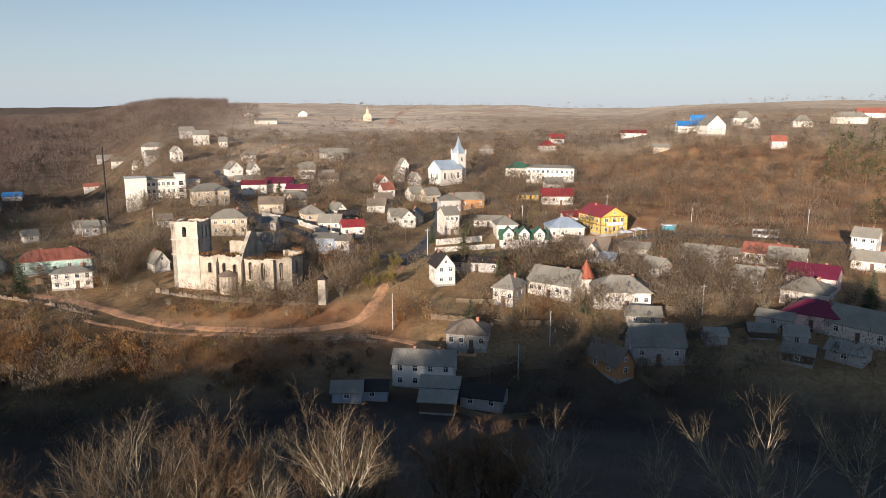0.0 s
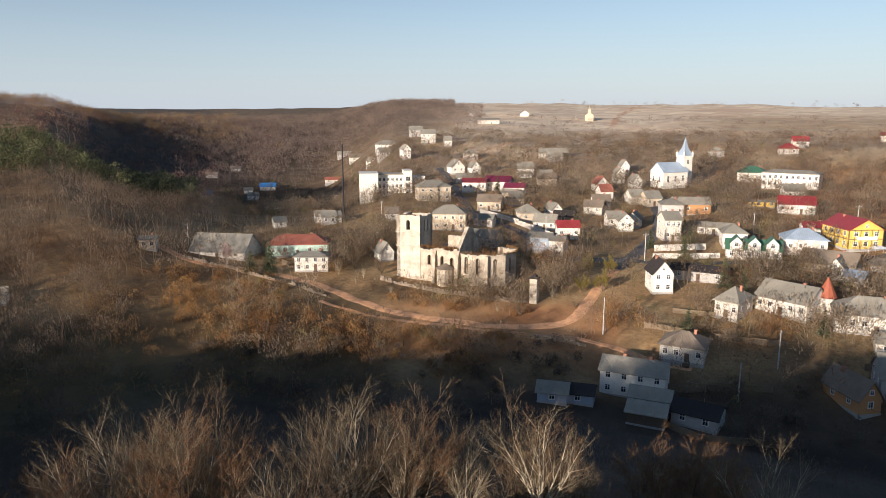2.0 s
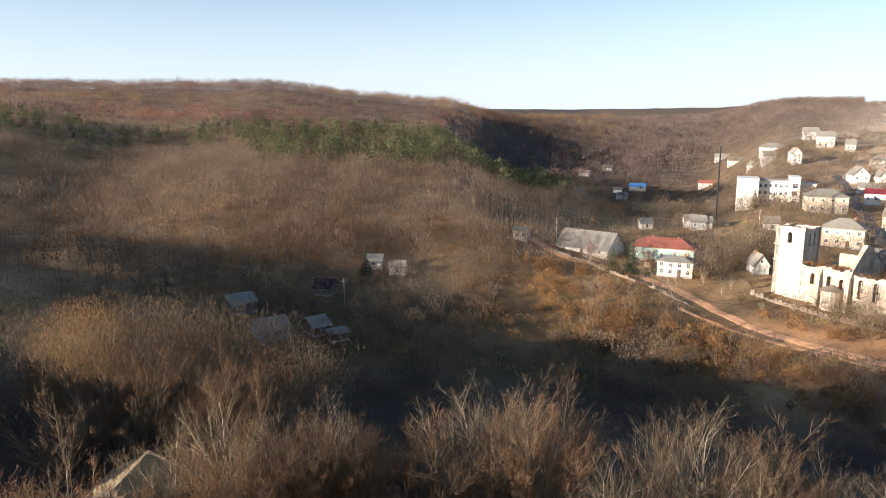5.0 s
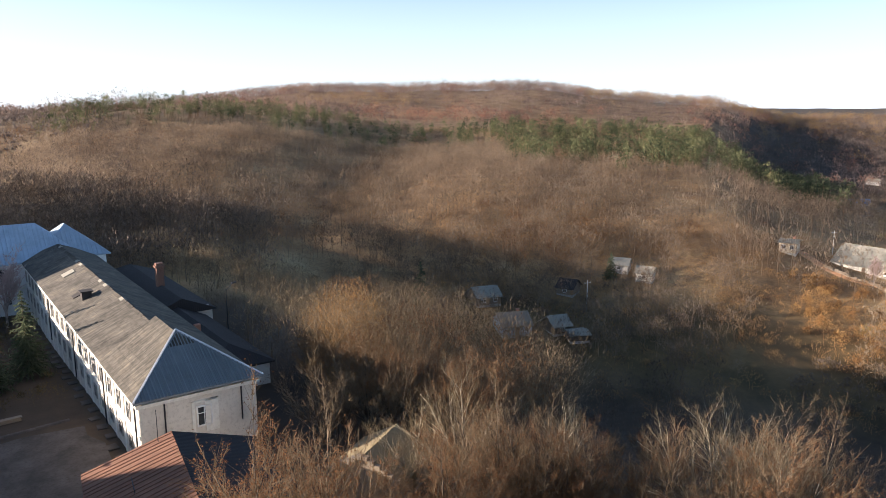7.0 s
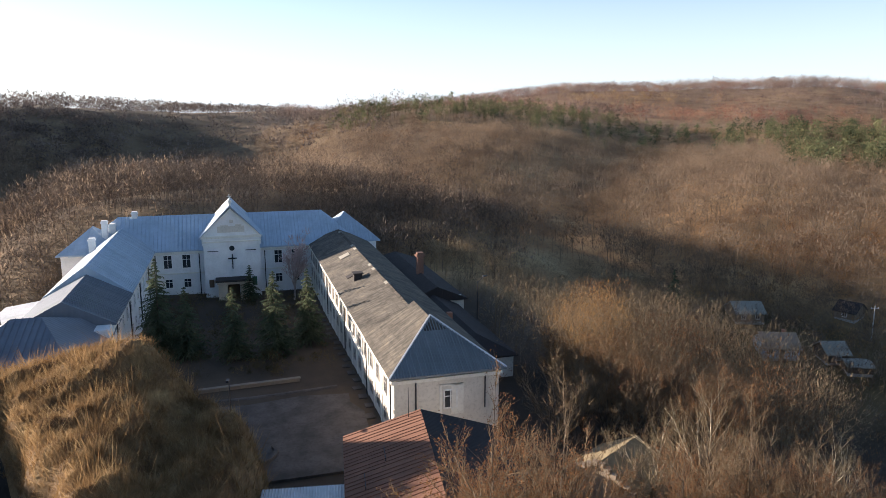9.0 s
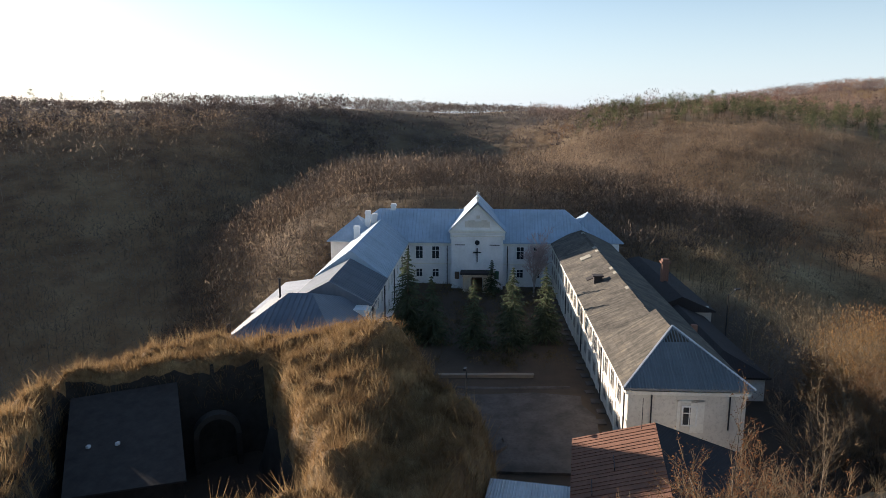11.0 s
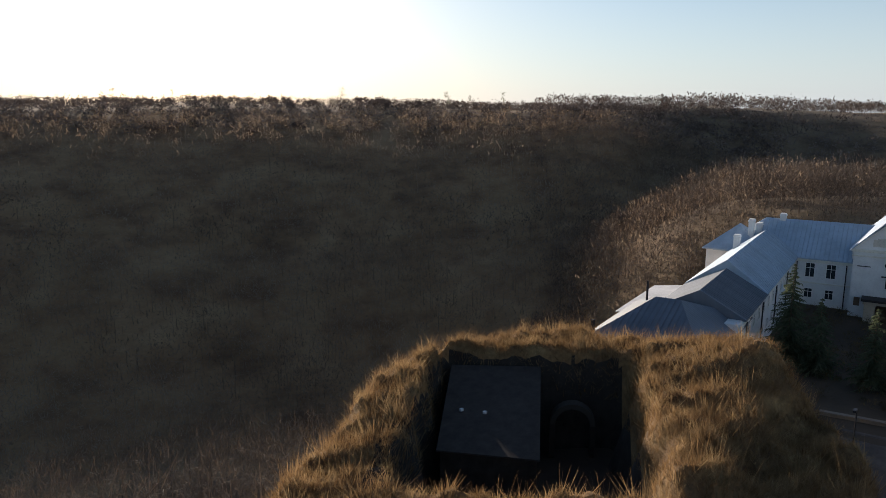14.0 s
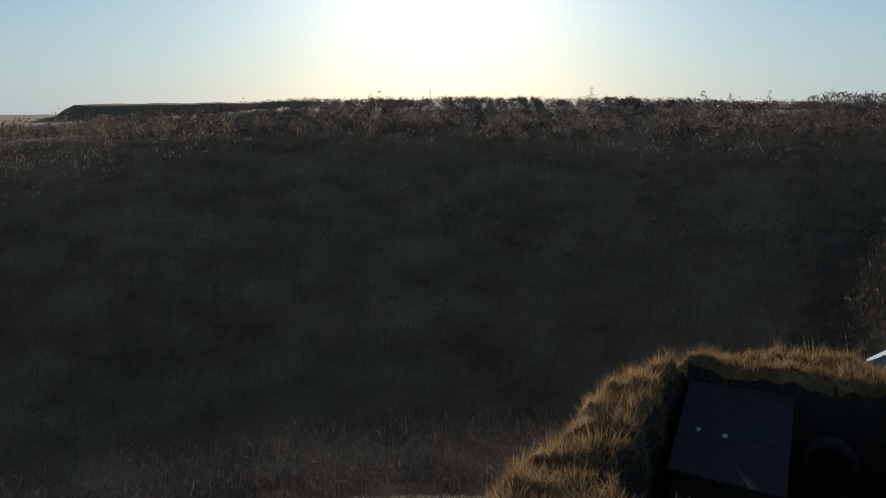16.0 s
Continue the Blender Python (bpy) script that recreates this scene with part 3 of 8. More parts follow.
def house(x, y, turn, w, d, h, rise, roof="gable", wall="white_wall", cover="slate", storeys=1, wins=3, label="", chimneys=1, category="house", along=True,
          sides=True, porch=False):
    """A village house. turn: degrees; its front is the -y side before turning. along: the ridge runs along the front."""
    r = math.hypot(w, d) / 2.6
    z = (ground_at(x, y) + min(ground_at(x + r * c, y + r * s) for c, s in ((1, 0), (-1, 0), (0, 1), (0, -1)))) / 2
    colour = {"white_wall": "white", "old_wall": "weathered cream", "grey_wall": "grey", "beige_wall": "beige", "yellow_wall": "yellow", "mint_wall": "mint green",
              "pink_wall": "pink", "orange_wall": "brick orange", "blue_wall": "blue-grey", "castle_wall": "white", "stone_wall": "stone", "wood_wall": "dark timber"}[wall]
    cov = {"slate": "grey corrugated", "brown_slate": "brown weathered", "dark_sheet": "black sheet", "red_sheet": "red sheet", "tile_red": "red tiled", "wine_sheet": "wine-red sheet",
           "green_sheet": "green sheet", "blue_sheet": "bright blue sheet", "zinc_sheet": "pale zinc", "white_sheet": "white sheet", "rust_sheet": "rusty sheet",
           "old_slate": "old grey slate"}[cover]
    size = "small" if w < 8 else "long" if w > 16 else "two-storey" if storeys > 1 else "low"
    t = thing("house" if category == "house" else category.replace(" ", "_"), label or f"{size} {colour} {category} under a {cov} {roof} roof", category, pose(x, y, z, 0, 0, turn))
    rw, rd = (w, d) if along else (d, w)
    spin = pose(0, 0, 0, 0, 0, 0 if along else 90)
    if roof == "gable":
        part("wall", gable_walls(rw, rd, h, rise), wall, t, m=spin)
        part("roof", gable_roof(rw, rd, h, rise), cover, t, m=spin, uv=True)
    else:
        part("wall", box(-rw / 2, rw / 2, -rd / 2, rd / 2, -2.5, h), wall, t, m=spin)
        part("roof", hip_roof(rw, rd, h, rise), cover, t, m=spin, uv=True)
    part("plinth", box(-w / 2 - 0.08, w / 2 + 0.08, -d / 2 - 0.08, d / 2 + 0.08, -2.6, 0.35), "concrete", t)
    for k in range(chimneys):
        cx, cy = rw * (0.22 - 0.4 * k), rd * 0.08
        zz = h + rise * (1 - abs(cy) / (rd / 2))
        part("chimney", join(box(cx - 0.3, cx + 0.3, cy - 0.3, cy + 0.3, h, zz + 0.9), box(cx - 0.38, cx + 0.38, cy - 0.38, cy + 0.38, zz + 0.75, zz + 0.92)), "brick", t, m=spin)
    level = h / storeys
    for s in range(storeys):
        zc = 0.35 + level * s + level * 0.52
        for k in range(wins):
            wx = (k + 0.5) / wins * w - w / 2
            if s == 0 and k == wins // 2 and wins > 2:
                part("door", join(box(wx - 0.5, wx + 0.5, -d / 2 - 0.08, -d / 2 + 0.1, 0.2, 2.3), box(wx - 0.7, wx + 0.7, -d / 2 - 0.9, -d / 2 + 0.1, -0.6, 0.2)), "door_paint", t)
            else:
                window(t, wx, -d / 2, zc, 1.1, 1.3)
        if sides:
            for sx, turn2 in ((-1, -90), (1, 90)):
                for wy in (-d * 0.22, d * 0.22):
                    window(t, sx * w / 2, wy, zc, 1.0, 1.3, turn2)
    if not along and roof == "gable" and rise > 2:
        window(t, 0, -d / 2, h + rise * 0.35, 0.9, 1.0)
    if porch:
        part("porch", join(box(-1.6, 1.6, -d / 2 - 2.2, -d / 2, -1.5, 2.4), box(-1.9, 1.9, -d / 2 - 2.5, -d / 2, 2.4, 2.6)), wall, t)
    return t

# ---- the castle: two wings and a church-fronted block round a court ----
CASTLE = Matrix(((-0.995, 0.1, 0, -66.3), (-0.1, -0.995, 0, 7.6), (0, 0, 1, 0), (0, 0, 0, 1)))   # first axis down the court, second across it


def hipped(u0, u1, v0, v1, z, rise, along_u=True, h0=None, h1=None, over=0.5, thick=0.2):
    """A hipped roof over a rectangle; h0 and h1 are how far the hips reach in at the low and high end (0: a gable end)."""
    if along_u:
        a0, a1, b0, b1 = u0 - over, u1 + over, v0 - over, v1 + over
    else:
        a0, a1, b0, b1 = v0 - over, v1 + over, u0 - over, u1 + over
    half = (b1 - b0) / 2
    h0, h1 = half if h0 is None else h0, half if h1 is None else h1
    c = (b0 + b1) / 2
    p = [(a0, b0, z), (a1, b0, z), (a1, b1, z), (a0, b1, z), (a0, b0, z + thick), (a1, b0, z + thick), (a1, b1, z + thick), (a0, b1, z + thick),
         (a0 + h0, c, z + rise), (a1 - h1, c, z + rise)]
    f = [(0, 3, 2, 1), (0, 1, 5, 4), (1, 2, 6, 5), (2, 3, 7, 6), (3, 0, 4, 7), (4, 5, 9, 8), (5, 6, 9), (6, 7, 8, 9), (7, 4, 8)]
    if not along_u:
        p = [(q[1], q[0], q[2]) for q in p]
        f = [tuple(reversed(q)) for q in f]
    return p, f


def ribs(parent, a, b, r0, r1, up, step, mat, thick=0.07):
    """Raised seams up a roof slope: eave from a to b, ridge between r0 and r1 (metres along the eave), up: the way from eave to ridge."""
    a, b, up = Vector(a), Vector(b), Vector(up)
    ln = (b - a).length
    run = (b - a) / ln
    nrm = run.cross(up).normalized()
    nrm = nrm if nrm.z > 0 else -nrm
    made = {}
    for k in range(1, int(ln / step)):
        s = k * step
        f = min(1.0, s / r0 if r0 > 0.01 else 1.0, (ln - s) / (ln - r1) if ln - r1 > 0.01 else 1.0)
        if f < 0.05:
            continue
        key = round(f, 3)
        if key not in made:
            w, h, e = run * thick / 2, nrm * thick, up * key
            v = [tuple(q) for q in (-w, w, w * 0.6 + h, -w * 0.6 + h, e - w, e + w, e + w * 0.6 + h, e - w * 0.6 + h)]
            made[key] = mesh_data("seam", v, [(0, 1, 2, 3), (7, 6, 5, 4), (0, 4, 5, 1), (1, 5, 6, 2), (2, 6, 7, 3), (3, 7, 4, 0)], mat)
        ob = new("seam", made[key])
        ob.parent = parent
        ob.matrix_basis = Matrix.Translation(a + run * s)


def build_castle():
    east = thing("castle_wing", "long two-storey castle wing with peeling plaster and an old grey roof", "building", CASTLE)
    part("wall", box(0, 77, -11.2, 0, -3.5, 7), "old_wall", east, "peeling whitewashed wall")
    part("roof", hipped(0.3, 13.5, -11.2, 0, 7, 4.1, True, 6.4, 0.01), "old_slate", east, "old grey slate roof with patches", uv=True)
    part("roof", hipped(14.0, 80, -11.2, 0, 7, 2.9, True, 0.01, 3, 0.45), "old_slate", east, "old grey slate roof with patches", uv=True)
    part("step_gable", ([(13.3, -11.5, 7.2), (13.3, 0.3, 7.2), (13.3, -5.6, 11.0), (13.7, -11.5, 7.2), (13.7, 0.3, 7.2), (13.7, -5.6, 11.0)], [(0, 1, 2), (3, 5, 4), (0, 3, 4, 1), (1, 4, 5, 2), (2, 5, 3, 0)]), "old_slate", east)
    ribs(east, (-0.62, -11.82, 7.27), (-0.62, 0.62, 7.27), 6.2, 6.2, (7.34, 0, 4.05), 0.31, "hip_sheet", 0.09)
    part("hip_roof", ([(-0.62, -11.82, 7.06), (-0.62, 0.62, 7.06), (6.72, -5.6, 11.12), (-0.62, -11.82, 7.26), (-0.62, 0.62, 7.26), (6.72, -5.6, 11.3)],
                      [(0, 1, 2), (3, 5, 4), (0, 3, 4, 1), (1, 4, 5, 2), (2, 5, 3, 0)]), "hip_sheet", east, "ribbed blue-grey metal hip end", uv=True)
    part("ridge_flashing", join(tube((-0.6, 0.6, 7.3), (6.7, -5.6, 11.35), 0.12, 0.12, 4), tube((-0.6, -11.8, 7.3), (6.7, -5.6, 11.35), 0.12, 0.12, 4)), "white_sheet", east)
    part("cornice", join(box(-0.3, 77, 0, 0.35, 6.5, 6.85), box(-0.35, 0, -11.5, 0.3, 6.5, 6.85)), "white_wall", east)
    part("string_course", box(0, 77, 0, 0.12, 3.35, 3.6), "white_wall", east)
    for k in range(19):
        u = 2.2 + k * 4.0
        part("pilaster", join(box(u - 0.3, u + 0.3, 0, 0.09, -2.5, 6.5), box(u - 0.36, u + 0.36, 0, 0.12, 6.2, 6.5)), "white_wall", east)
        for z, h in ((4.9, 1.9), (1.7, 1.5)):
            window(east, u + 2.0, 0.02, z, 1.3, h, 180, "frame_grey")
    for u in (0.4, 14, 31, 50):
        part("downpipe", tube((u, 0.3, 6.8), (u, 0.3, 0), 0.08, 0.08, 6), "iron", east)
    part("downpipe", tube((-0.2, -2.2, 6.8), (-0.2, -2.2, 0), 0.08, 0.08, 6), "iron", east)
    part("downpipe", tube((-0.2, -9.6, 6.8), (-0.2, -9.6, 3), 0.08, 0.08, 6), "iron", east)
    part("window_surround", join(box(-0.1, 0, -7.3, -6.0, 2.6, 5.9), box(-0.1, 0, -5.0, -4.7, 2.6, 5.9), box(-0.1, 0, -7.3, -4.7, 5.7, 5.9)), "white_wall", east)
    window(east, -0.02, -5.9, 4.3, 1.4, 2.0, -90)
    for u, v, w in ((40, -1.6, 1.5), (53, -2.5, 2.2)):
        z = 7.2 + (0.5 - v) * 2.75 / 6.05
        part("roof_patch", ([(u, v, z + 0.06), (u + w, v, z + 0.06), (u + w, v - 1.6, z + 0.79), (u, v - 1.6, z + 0.79), (u, v, z - 0.1), (u + w, v, z - 0.1), (u + w, v - 1.6, z + 0.63), (u, v - 1.6, z + 0.63)],
                            [(0, 1, 2, 3), (7, 6, 5, 4), (0, 4, 5, 1), (1, 5, 6, 2), (2, 6, 7, 3), (3, 7, 4, 0)]), "dark_sheet" if u == 40 else "slate", east, "newer patch on the old roof")
    rnd = random.Random(5)
    for k in range(40):
        u = 14.6 + k * 1.55
        if rnd.random() < 0.75:
            part("ridge_tile", ([(u, -6.0, 9.72), (u + 1.4, -6.0, 9.72), (u + 1.4, -5.6, 9.98), (u, -5.6, 9.98), (u, -5.2, 9.72), (u + 1.4, -5.2, 9.72)],
                                [(0, 1, 2, 3), (3, 2, 5, 4), (0, 3, 4), (1, 5, 2), (0, 4, 5, 1)]), "slate" if rnd.random() < 0.25 else "old_slate", east)
    part("roof_hatch", join(box(37, 38.2, -3.4, -2.2, 8.2, 9.5), box(36.8, 38.4, -3.6, -2.0, 9.5, 9.65)), "dark_sheet", east)

    annex = thing("annex", "low dark-roofed annexe with a brick chimney behind the castle wing", "building", CASTLE)
    part("wall", box(40, 74, -20.5, -11.3, -3, 3.6), "old_wall", annex)
    part("roof", hipped(40, 74, -20.5, -11.3, 3.6, 2.4, True, 0.01, 4), "dark_sheet", annex, uv=True)
    part("gable", box(39.9, 40.1, -20, -11.5, 3.6, 4.4), "white_wall", annex)
    part("chimney", join(box(50, 51.1, -16.4, -15.3, 4, 9.6), box(49.8, 51.3, -16.6, -15.1, 8.9, 9.2)), "sooty_brick", annex, "tall sooty brick chimney")
    low = thing("annex", "lower dark-roofed annexe with a white end wall", "building", CASTLE)
    part("wall", box(15, 39.5, -19, -11.3, -3, 2.6), "white_wall", low)
    part("roof", hipped(15, 39.5, -19, -11.3, 2.6, 2.2, True, 4, 0.01), "dark_sheet", low, uv=True)
    part("chimney", box(24, 24.7, -13.6, -12.9, 3, 6.2), "brick", low)
    window(low, 14.98, -15.4, 1.6, 1.1, 1.4, -90)

    main = thing("palace", "white castle range with a gabled church front and pale metal roofs", "building", CASTLE)
    part("wall", box(77.2, 90.5, -13.4, 44, -4, 7), "castle_wall", main, "clean white plaster wall")
    part("roof", hipped(77.2, 90.5, -9.4, 44, 7, 6.2, False, 6.9, 8), "zinc_sheet", main, "pale blue standing-seam roof", uv=True)
    ribs(main, (76.7, -9.9, 7.2), (76.7, 44.5, 7.2), 6.9, 46.4, (7.15, 0, 6.0), 0.75, "zinc_sheet")
    part("cornice", box(76.9, 77.2, 0.3, 29.8, 6.45, 6.95), "white_wall", main)
    part("string_course", box(77.05, 77.2, 0.3, 29.8, 2.5, 2.75), "white_wall", main)
    front = [(74, 10.2), (77.4, 10.2), (77.4, 20.6), (74, 20.6)]
    part("pavilion_wall", prism(front, -3, 10.2), "castle_wall", main)
    gable = [(74, 10.2, 10.2), (74, 20.6, 10.2), (74, 15.4, 15.5), (75.2, 10.2, 10.2), (75.2, 20.6, 10.2), (75.2, 15.4, 15.5)]
    part("gable", (gable, [(0, 1, 2), (3, 5, 4), (0, 3, 4, 1), (1, 4, 5, 2), (2, 5, 3, 0)]), "castle_wall", main)
    part("pavilion_roof", ([(73.5, 9.5, 9.9), (73.5, 21.3, 9.9), (73.5, 15.4, 16.1), (88, 9.5, 9.9), (88, 21.3, 9.9), (88, 15.4, 16.1),
                            (73.5, 9.5, 9.65), (73.5, 21.3, 9.65), (73.5, 15.4, 15.8), (88, 9.5, 9.65), (88, 21.3, 9.65), (88, 15.4, 15.8)],
                           [(0, 2, 5, 3), (1, 4, 5, 2), (6, 9, 11, 8), (7, 8, 11, 10), (0, 6, 8, 2), (2, 8, 7, 1), (3, 5, 11, 9), (5, 4, 10, 11), (0, 3, 9, 6), (1, 7, 10, 4)]), "zinc_sheet", main, uv=True)
    part("back_gable", ([(88, 9.8, 7), (88, 21.0, 7), (88, 21.0, 9.8), (88, 15.4, 15.6), (88, 9.8, 9.8), (77.3, 9.8, 7), (77.3, 21.0, 7), (77.3, 21.0, 9.8), (77.3, 15.4, 15.6), (77.3, 9.8, 9.8)],
                        [(0, 4, 3, 2, 1), (5, 6, 7, 8, 9), (0, 1, 6, 5), (1, 2, 7, 6), (0, 5, 9, 4)]), "castle_wall", main)
    part("cornice", join(box(73.5, 74, 9.8, 21.0, 9.75, 10.2), box(73.7, 74, 10.0, 20.8, 8.9, 9.15)), "white_wall", main)
    # raking mouldings along the gable's edges
    for side in (-1, 1):
        part("raking_cornice", ([(73.6, 15.4 + side * 5.5, 10.2), (73.6, 15.4, 15.45), (73.6, 15.4, 15.05), (73.6, 15.4 + side * 5.1, 10.2),
                                 (74, 15.4 + side * 5.5, 10.2), (74, 15.4, 15.45), (74, 15.4, 15.05), (74, 15.4 + side * 5.1, 10.2)],
                                [(0, 1, 2, 3), (7, 6, 5, 4), (0, 4, 5, 1), (1, 5, 6, 2), (2, 6, 7, 3), (3, 7, 4, 0)]), "white_wall", main)
    part("relief", join(box(73.88, 74, 12.9, 17.9, 10.8, 12.0), box(73.8, 74, 13.4, 14.6, 11.0, 12.3), box(73.8, 74, 15.9, 17.3, 10.9, 12.2), box(73.8, 74, 14.9, 15.6, 12.6, 13.2)), "old_wall", main, "worn stone relief in the gable")
    part("finial", join(tube((74.3, 15.4, 15.7), (74.3, 15.4, 17.0), 0.28, 0.16, 8), tube((74.3, 15.4, 16.5), (74.3, 15.4, 16.9), 0.42, 0.42, 8), box(74.22, 74.38, 15.32, 15.48, 17, 18.1), box(74.22, 74.38, 15.0, 15.8, 17.6, 17.76)), "white_wall", main)
    part("cross", join(box(73.8, 73.98, 15.3, 15.5, 3.7, 6.6), box(73.8, 73.98, 14.6, 16.2, 5.6, 5.82)), "iron", main, "large dark wall cross")
    part("round_window", tube((73.9, 15.4, 7.7), (74.05, 15.4, 7.7), 0.5, 0.5, 14), "dark_glass", main)
    part("blind_frame", join(box(73.9, 74, 10.9, 12.9, 7.15, 7.3), box(73.9, 74, 17.9, 19.9, 7.15, 7.3)), "iron", main)
    part("porch", join(box(71.4, 74, 12.6, 13.2, -2.6, 1.5), box(71.4, 74, 17.6, 18.2, -2.6, 1.5), box(71.4, 72, 13.2, 14.2, -2.6, 1.5), box(71.4, 72, 16.6, 17.6, -2.6, 1.5), box(71.2, 74, 12.4, 18.4, 1.2, 1.7)), "beige_wall", main)
    part("porch_roof", box(70.9, 74, 12.1, 18.7, 1.7, 2.1), "dark_sheet", main, "dark flat porch roof")
    part("door", join(box(73.7, 74.02, 14.3, 16.5, -1.9, 0.4), tube((73.7, 15.4, 0.3), (74.02, 15.4, 0.3), 1.1, 1.1, 14)), "door_paint", main)
    part("niche", box(73.9, 74.02, 19.0, 19.9, 0.2, 1.7), "door_paint", main)
    part("notice", box(73.9, 74.0, 11.0, 11.9, 0.2, 1.9), "green_sheet", main)
    for v in (3.2, 6.6, 24.0, 27.4):
        window(main, 77.18, v, 5.0, 1.6, 2.7, -90)
        window(main, 77.18, v, 0.7, 1.4, 1.8, -90)
    for v in (9.2, 21.6, 29.6):
        part("downpipe", tube((77.0, v, 6.9), (77.0, v, -1.7), 0.09, 0.09, 6), "iron", main)
    part("corner_roof", hipped(77.6, 90.6, -13.8, -1.9, 7.1, 5.6, True), "zinc_sheet", main, "hipped metal roof of the corner pavilion", uv=True)
    ribs(main, (77.1, -14.3, 7.3), (77.1, -1.4, 7.3), 6.45, 6.45, (6.45, 0, 5.4), 0.75, "zinc_sheet")
    part("corner_roof", hipped(76.6, 88, 36, 46, 7.2, 4.6, True), "zinc_sheet", main, uv=True)
    part("corner_wall", box(76.8, 87.8, 36.2, 45.8, -3, 7.2), "castle_wall", main)
    for u, v, z in ((80, 38.4, 13.2), (81.2, 37.2, 12.4), (84, 33.5, 14.2), (72, 39.4, 11.2)):
        part("chimney", join(box(u - 0.6, u + 0.6, v - 0.5, v + 0.5, 7, z), box(u - 0.7, u + 0.7, v - 0.6, v + 0.6, z - 0.5, z - 0.25)), "castle_wall", main)

    west = thing("castle_wing", "white two-storey castle wing with a ribbed grey metal roof", "building", CASTLE)
    part("wall", box(26, 77, 30, 41, -2.5, 7), "castle_wall", west)
    part("roof", hipped(45, 79, 30, 41, 7, 4.6, True, 0.01, 0.01), "zinc_sheet", west, "pale ribbed roof", uv=True)
    part("lower_roof", hipped(29, 45, 30, 41, 6.9, 3.4, True, 0.01, 0.01), "grey_sheet", west, "darker ribbed roof", uv=True)
    part("step_gable", ([(44.6, 29.6, 7), (44.6, 41.4, 7), (44.6, 35.5, 11.5), (45.2, 29.6, 7), (45.2, 41.4, 7), (45.2, 35.5, 11.5)], [(0, 1, 2), (3, 5, 4), (0, 3, 4, 1), (1, 4, 5, 2), (2, 5, 3, 0)]), "zinc_sheet", west)
    ribs(west, (44.5, 29.5, 7.2), (79.5, 29.5, 7.2), 0, 35, (0, 6.0, 4.4), 0.7, "zinc_sheet")
    ribs(west, (28.5, 29.5, 7.1), (45.5, 29.5, 7.1), 0, 17, (0, 6.0, 3.2), 0.7, "grey_sheet")
    ribs(west, (10.0, 46.0, 5.82), (10.0, 29.9, 5.82), 6.5, 9.6, (12.75, 0, 4.28), 0.7, "grey_sheet")
    part("front_wall", box(10.5, 35, 30.4, 45.5, -2.5, 5.6), "castle_wall", west)
    part("front_roof", hipped(10.5, 35, 30.4, 45.5, 5.6, 4.5, False, 6.5, 6.5), "grey_sheet", west, uv=True)
    part("cornice", box(26, 77, 29.7, 30, 6.4, 6.85), "white_wall", west)
    for k in range(12):
        u = 29 + k * 4.0
        window(west, u, 29.98, 5.0, 1.2, 1.9)
        window(west, u, 29.98, 1.7, 1.2, 1.5)
        if k % 3 == 0:
            part("downpipe", tube((u + 2, 29.8, 6.8), (u + 2, 29.8, 0), 0.1, 0.1, 6), "iron", west)
    for u, v, z in ((24.5, 41.2, 11.6), (14.0, 44.6, 8.4), (14.7, 44.6, 8.2)):
        part("flue", tube((u, v, 5), (u, v, z), 0.15, 0.15, 8), "iron", west)
    lean = thing("shed", "low lean-to with pale patched sheet roofs beside the castle wing", "shed", CASTLE)
    part("wall", box(34, 52, 43.5, 48, -4, 4.0), "grey_wall", lean)
    part("roof", ([(33.5, 42.2, 5.0), (52.5, 42.2, 5.0), (52.5, 48.5, 4.1), (33.5, 48.5, 4.1), (33.5, 42.2, 5.15), (52.5, 42.2, 5.15), (52.5, 48.5, 4.25), (33.5, 48.5, 4.25)],
                  [(0, 3, 2, 1), (4, 5, 6, 7), (0, 1, 5, 4), (1, 2, 6, 5), (2, 3, 7, 6), (3, 0, 4, 7)]), "white_sheet", lean, uv=True)


build_castle()


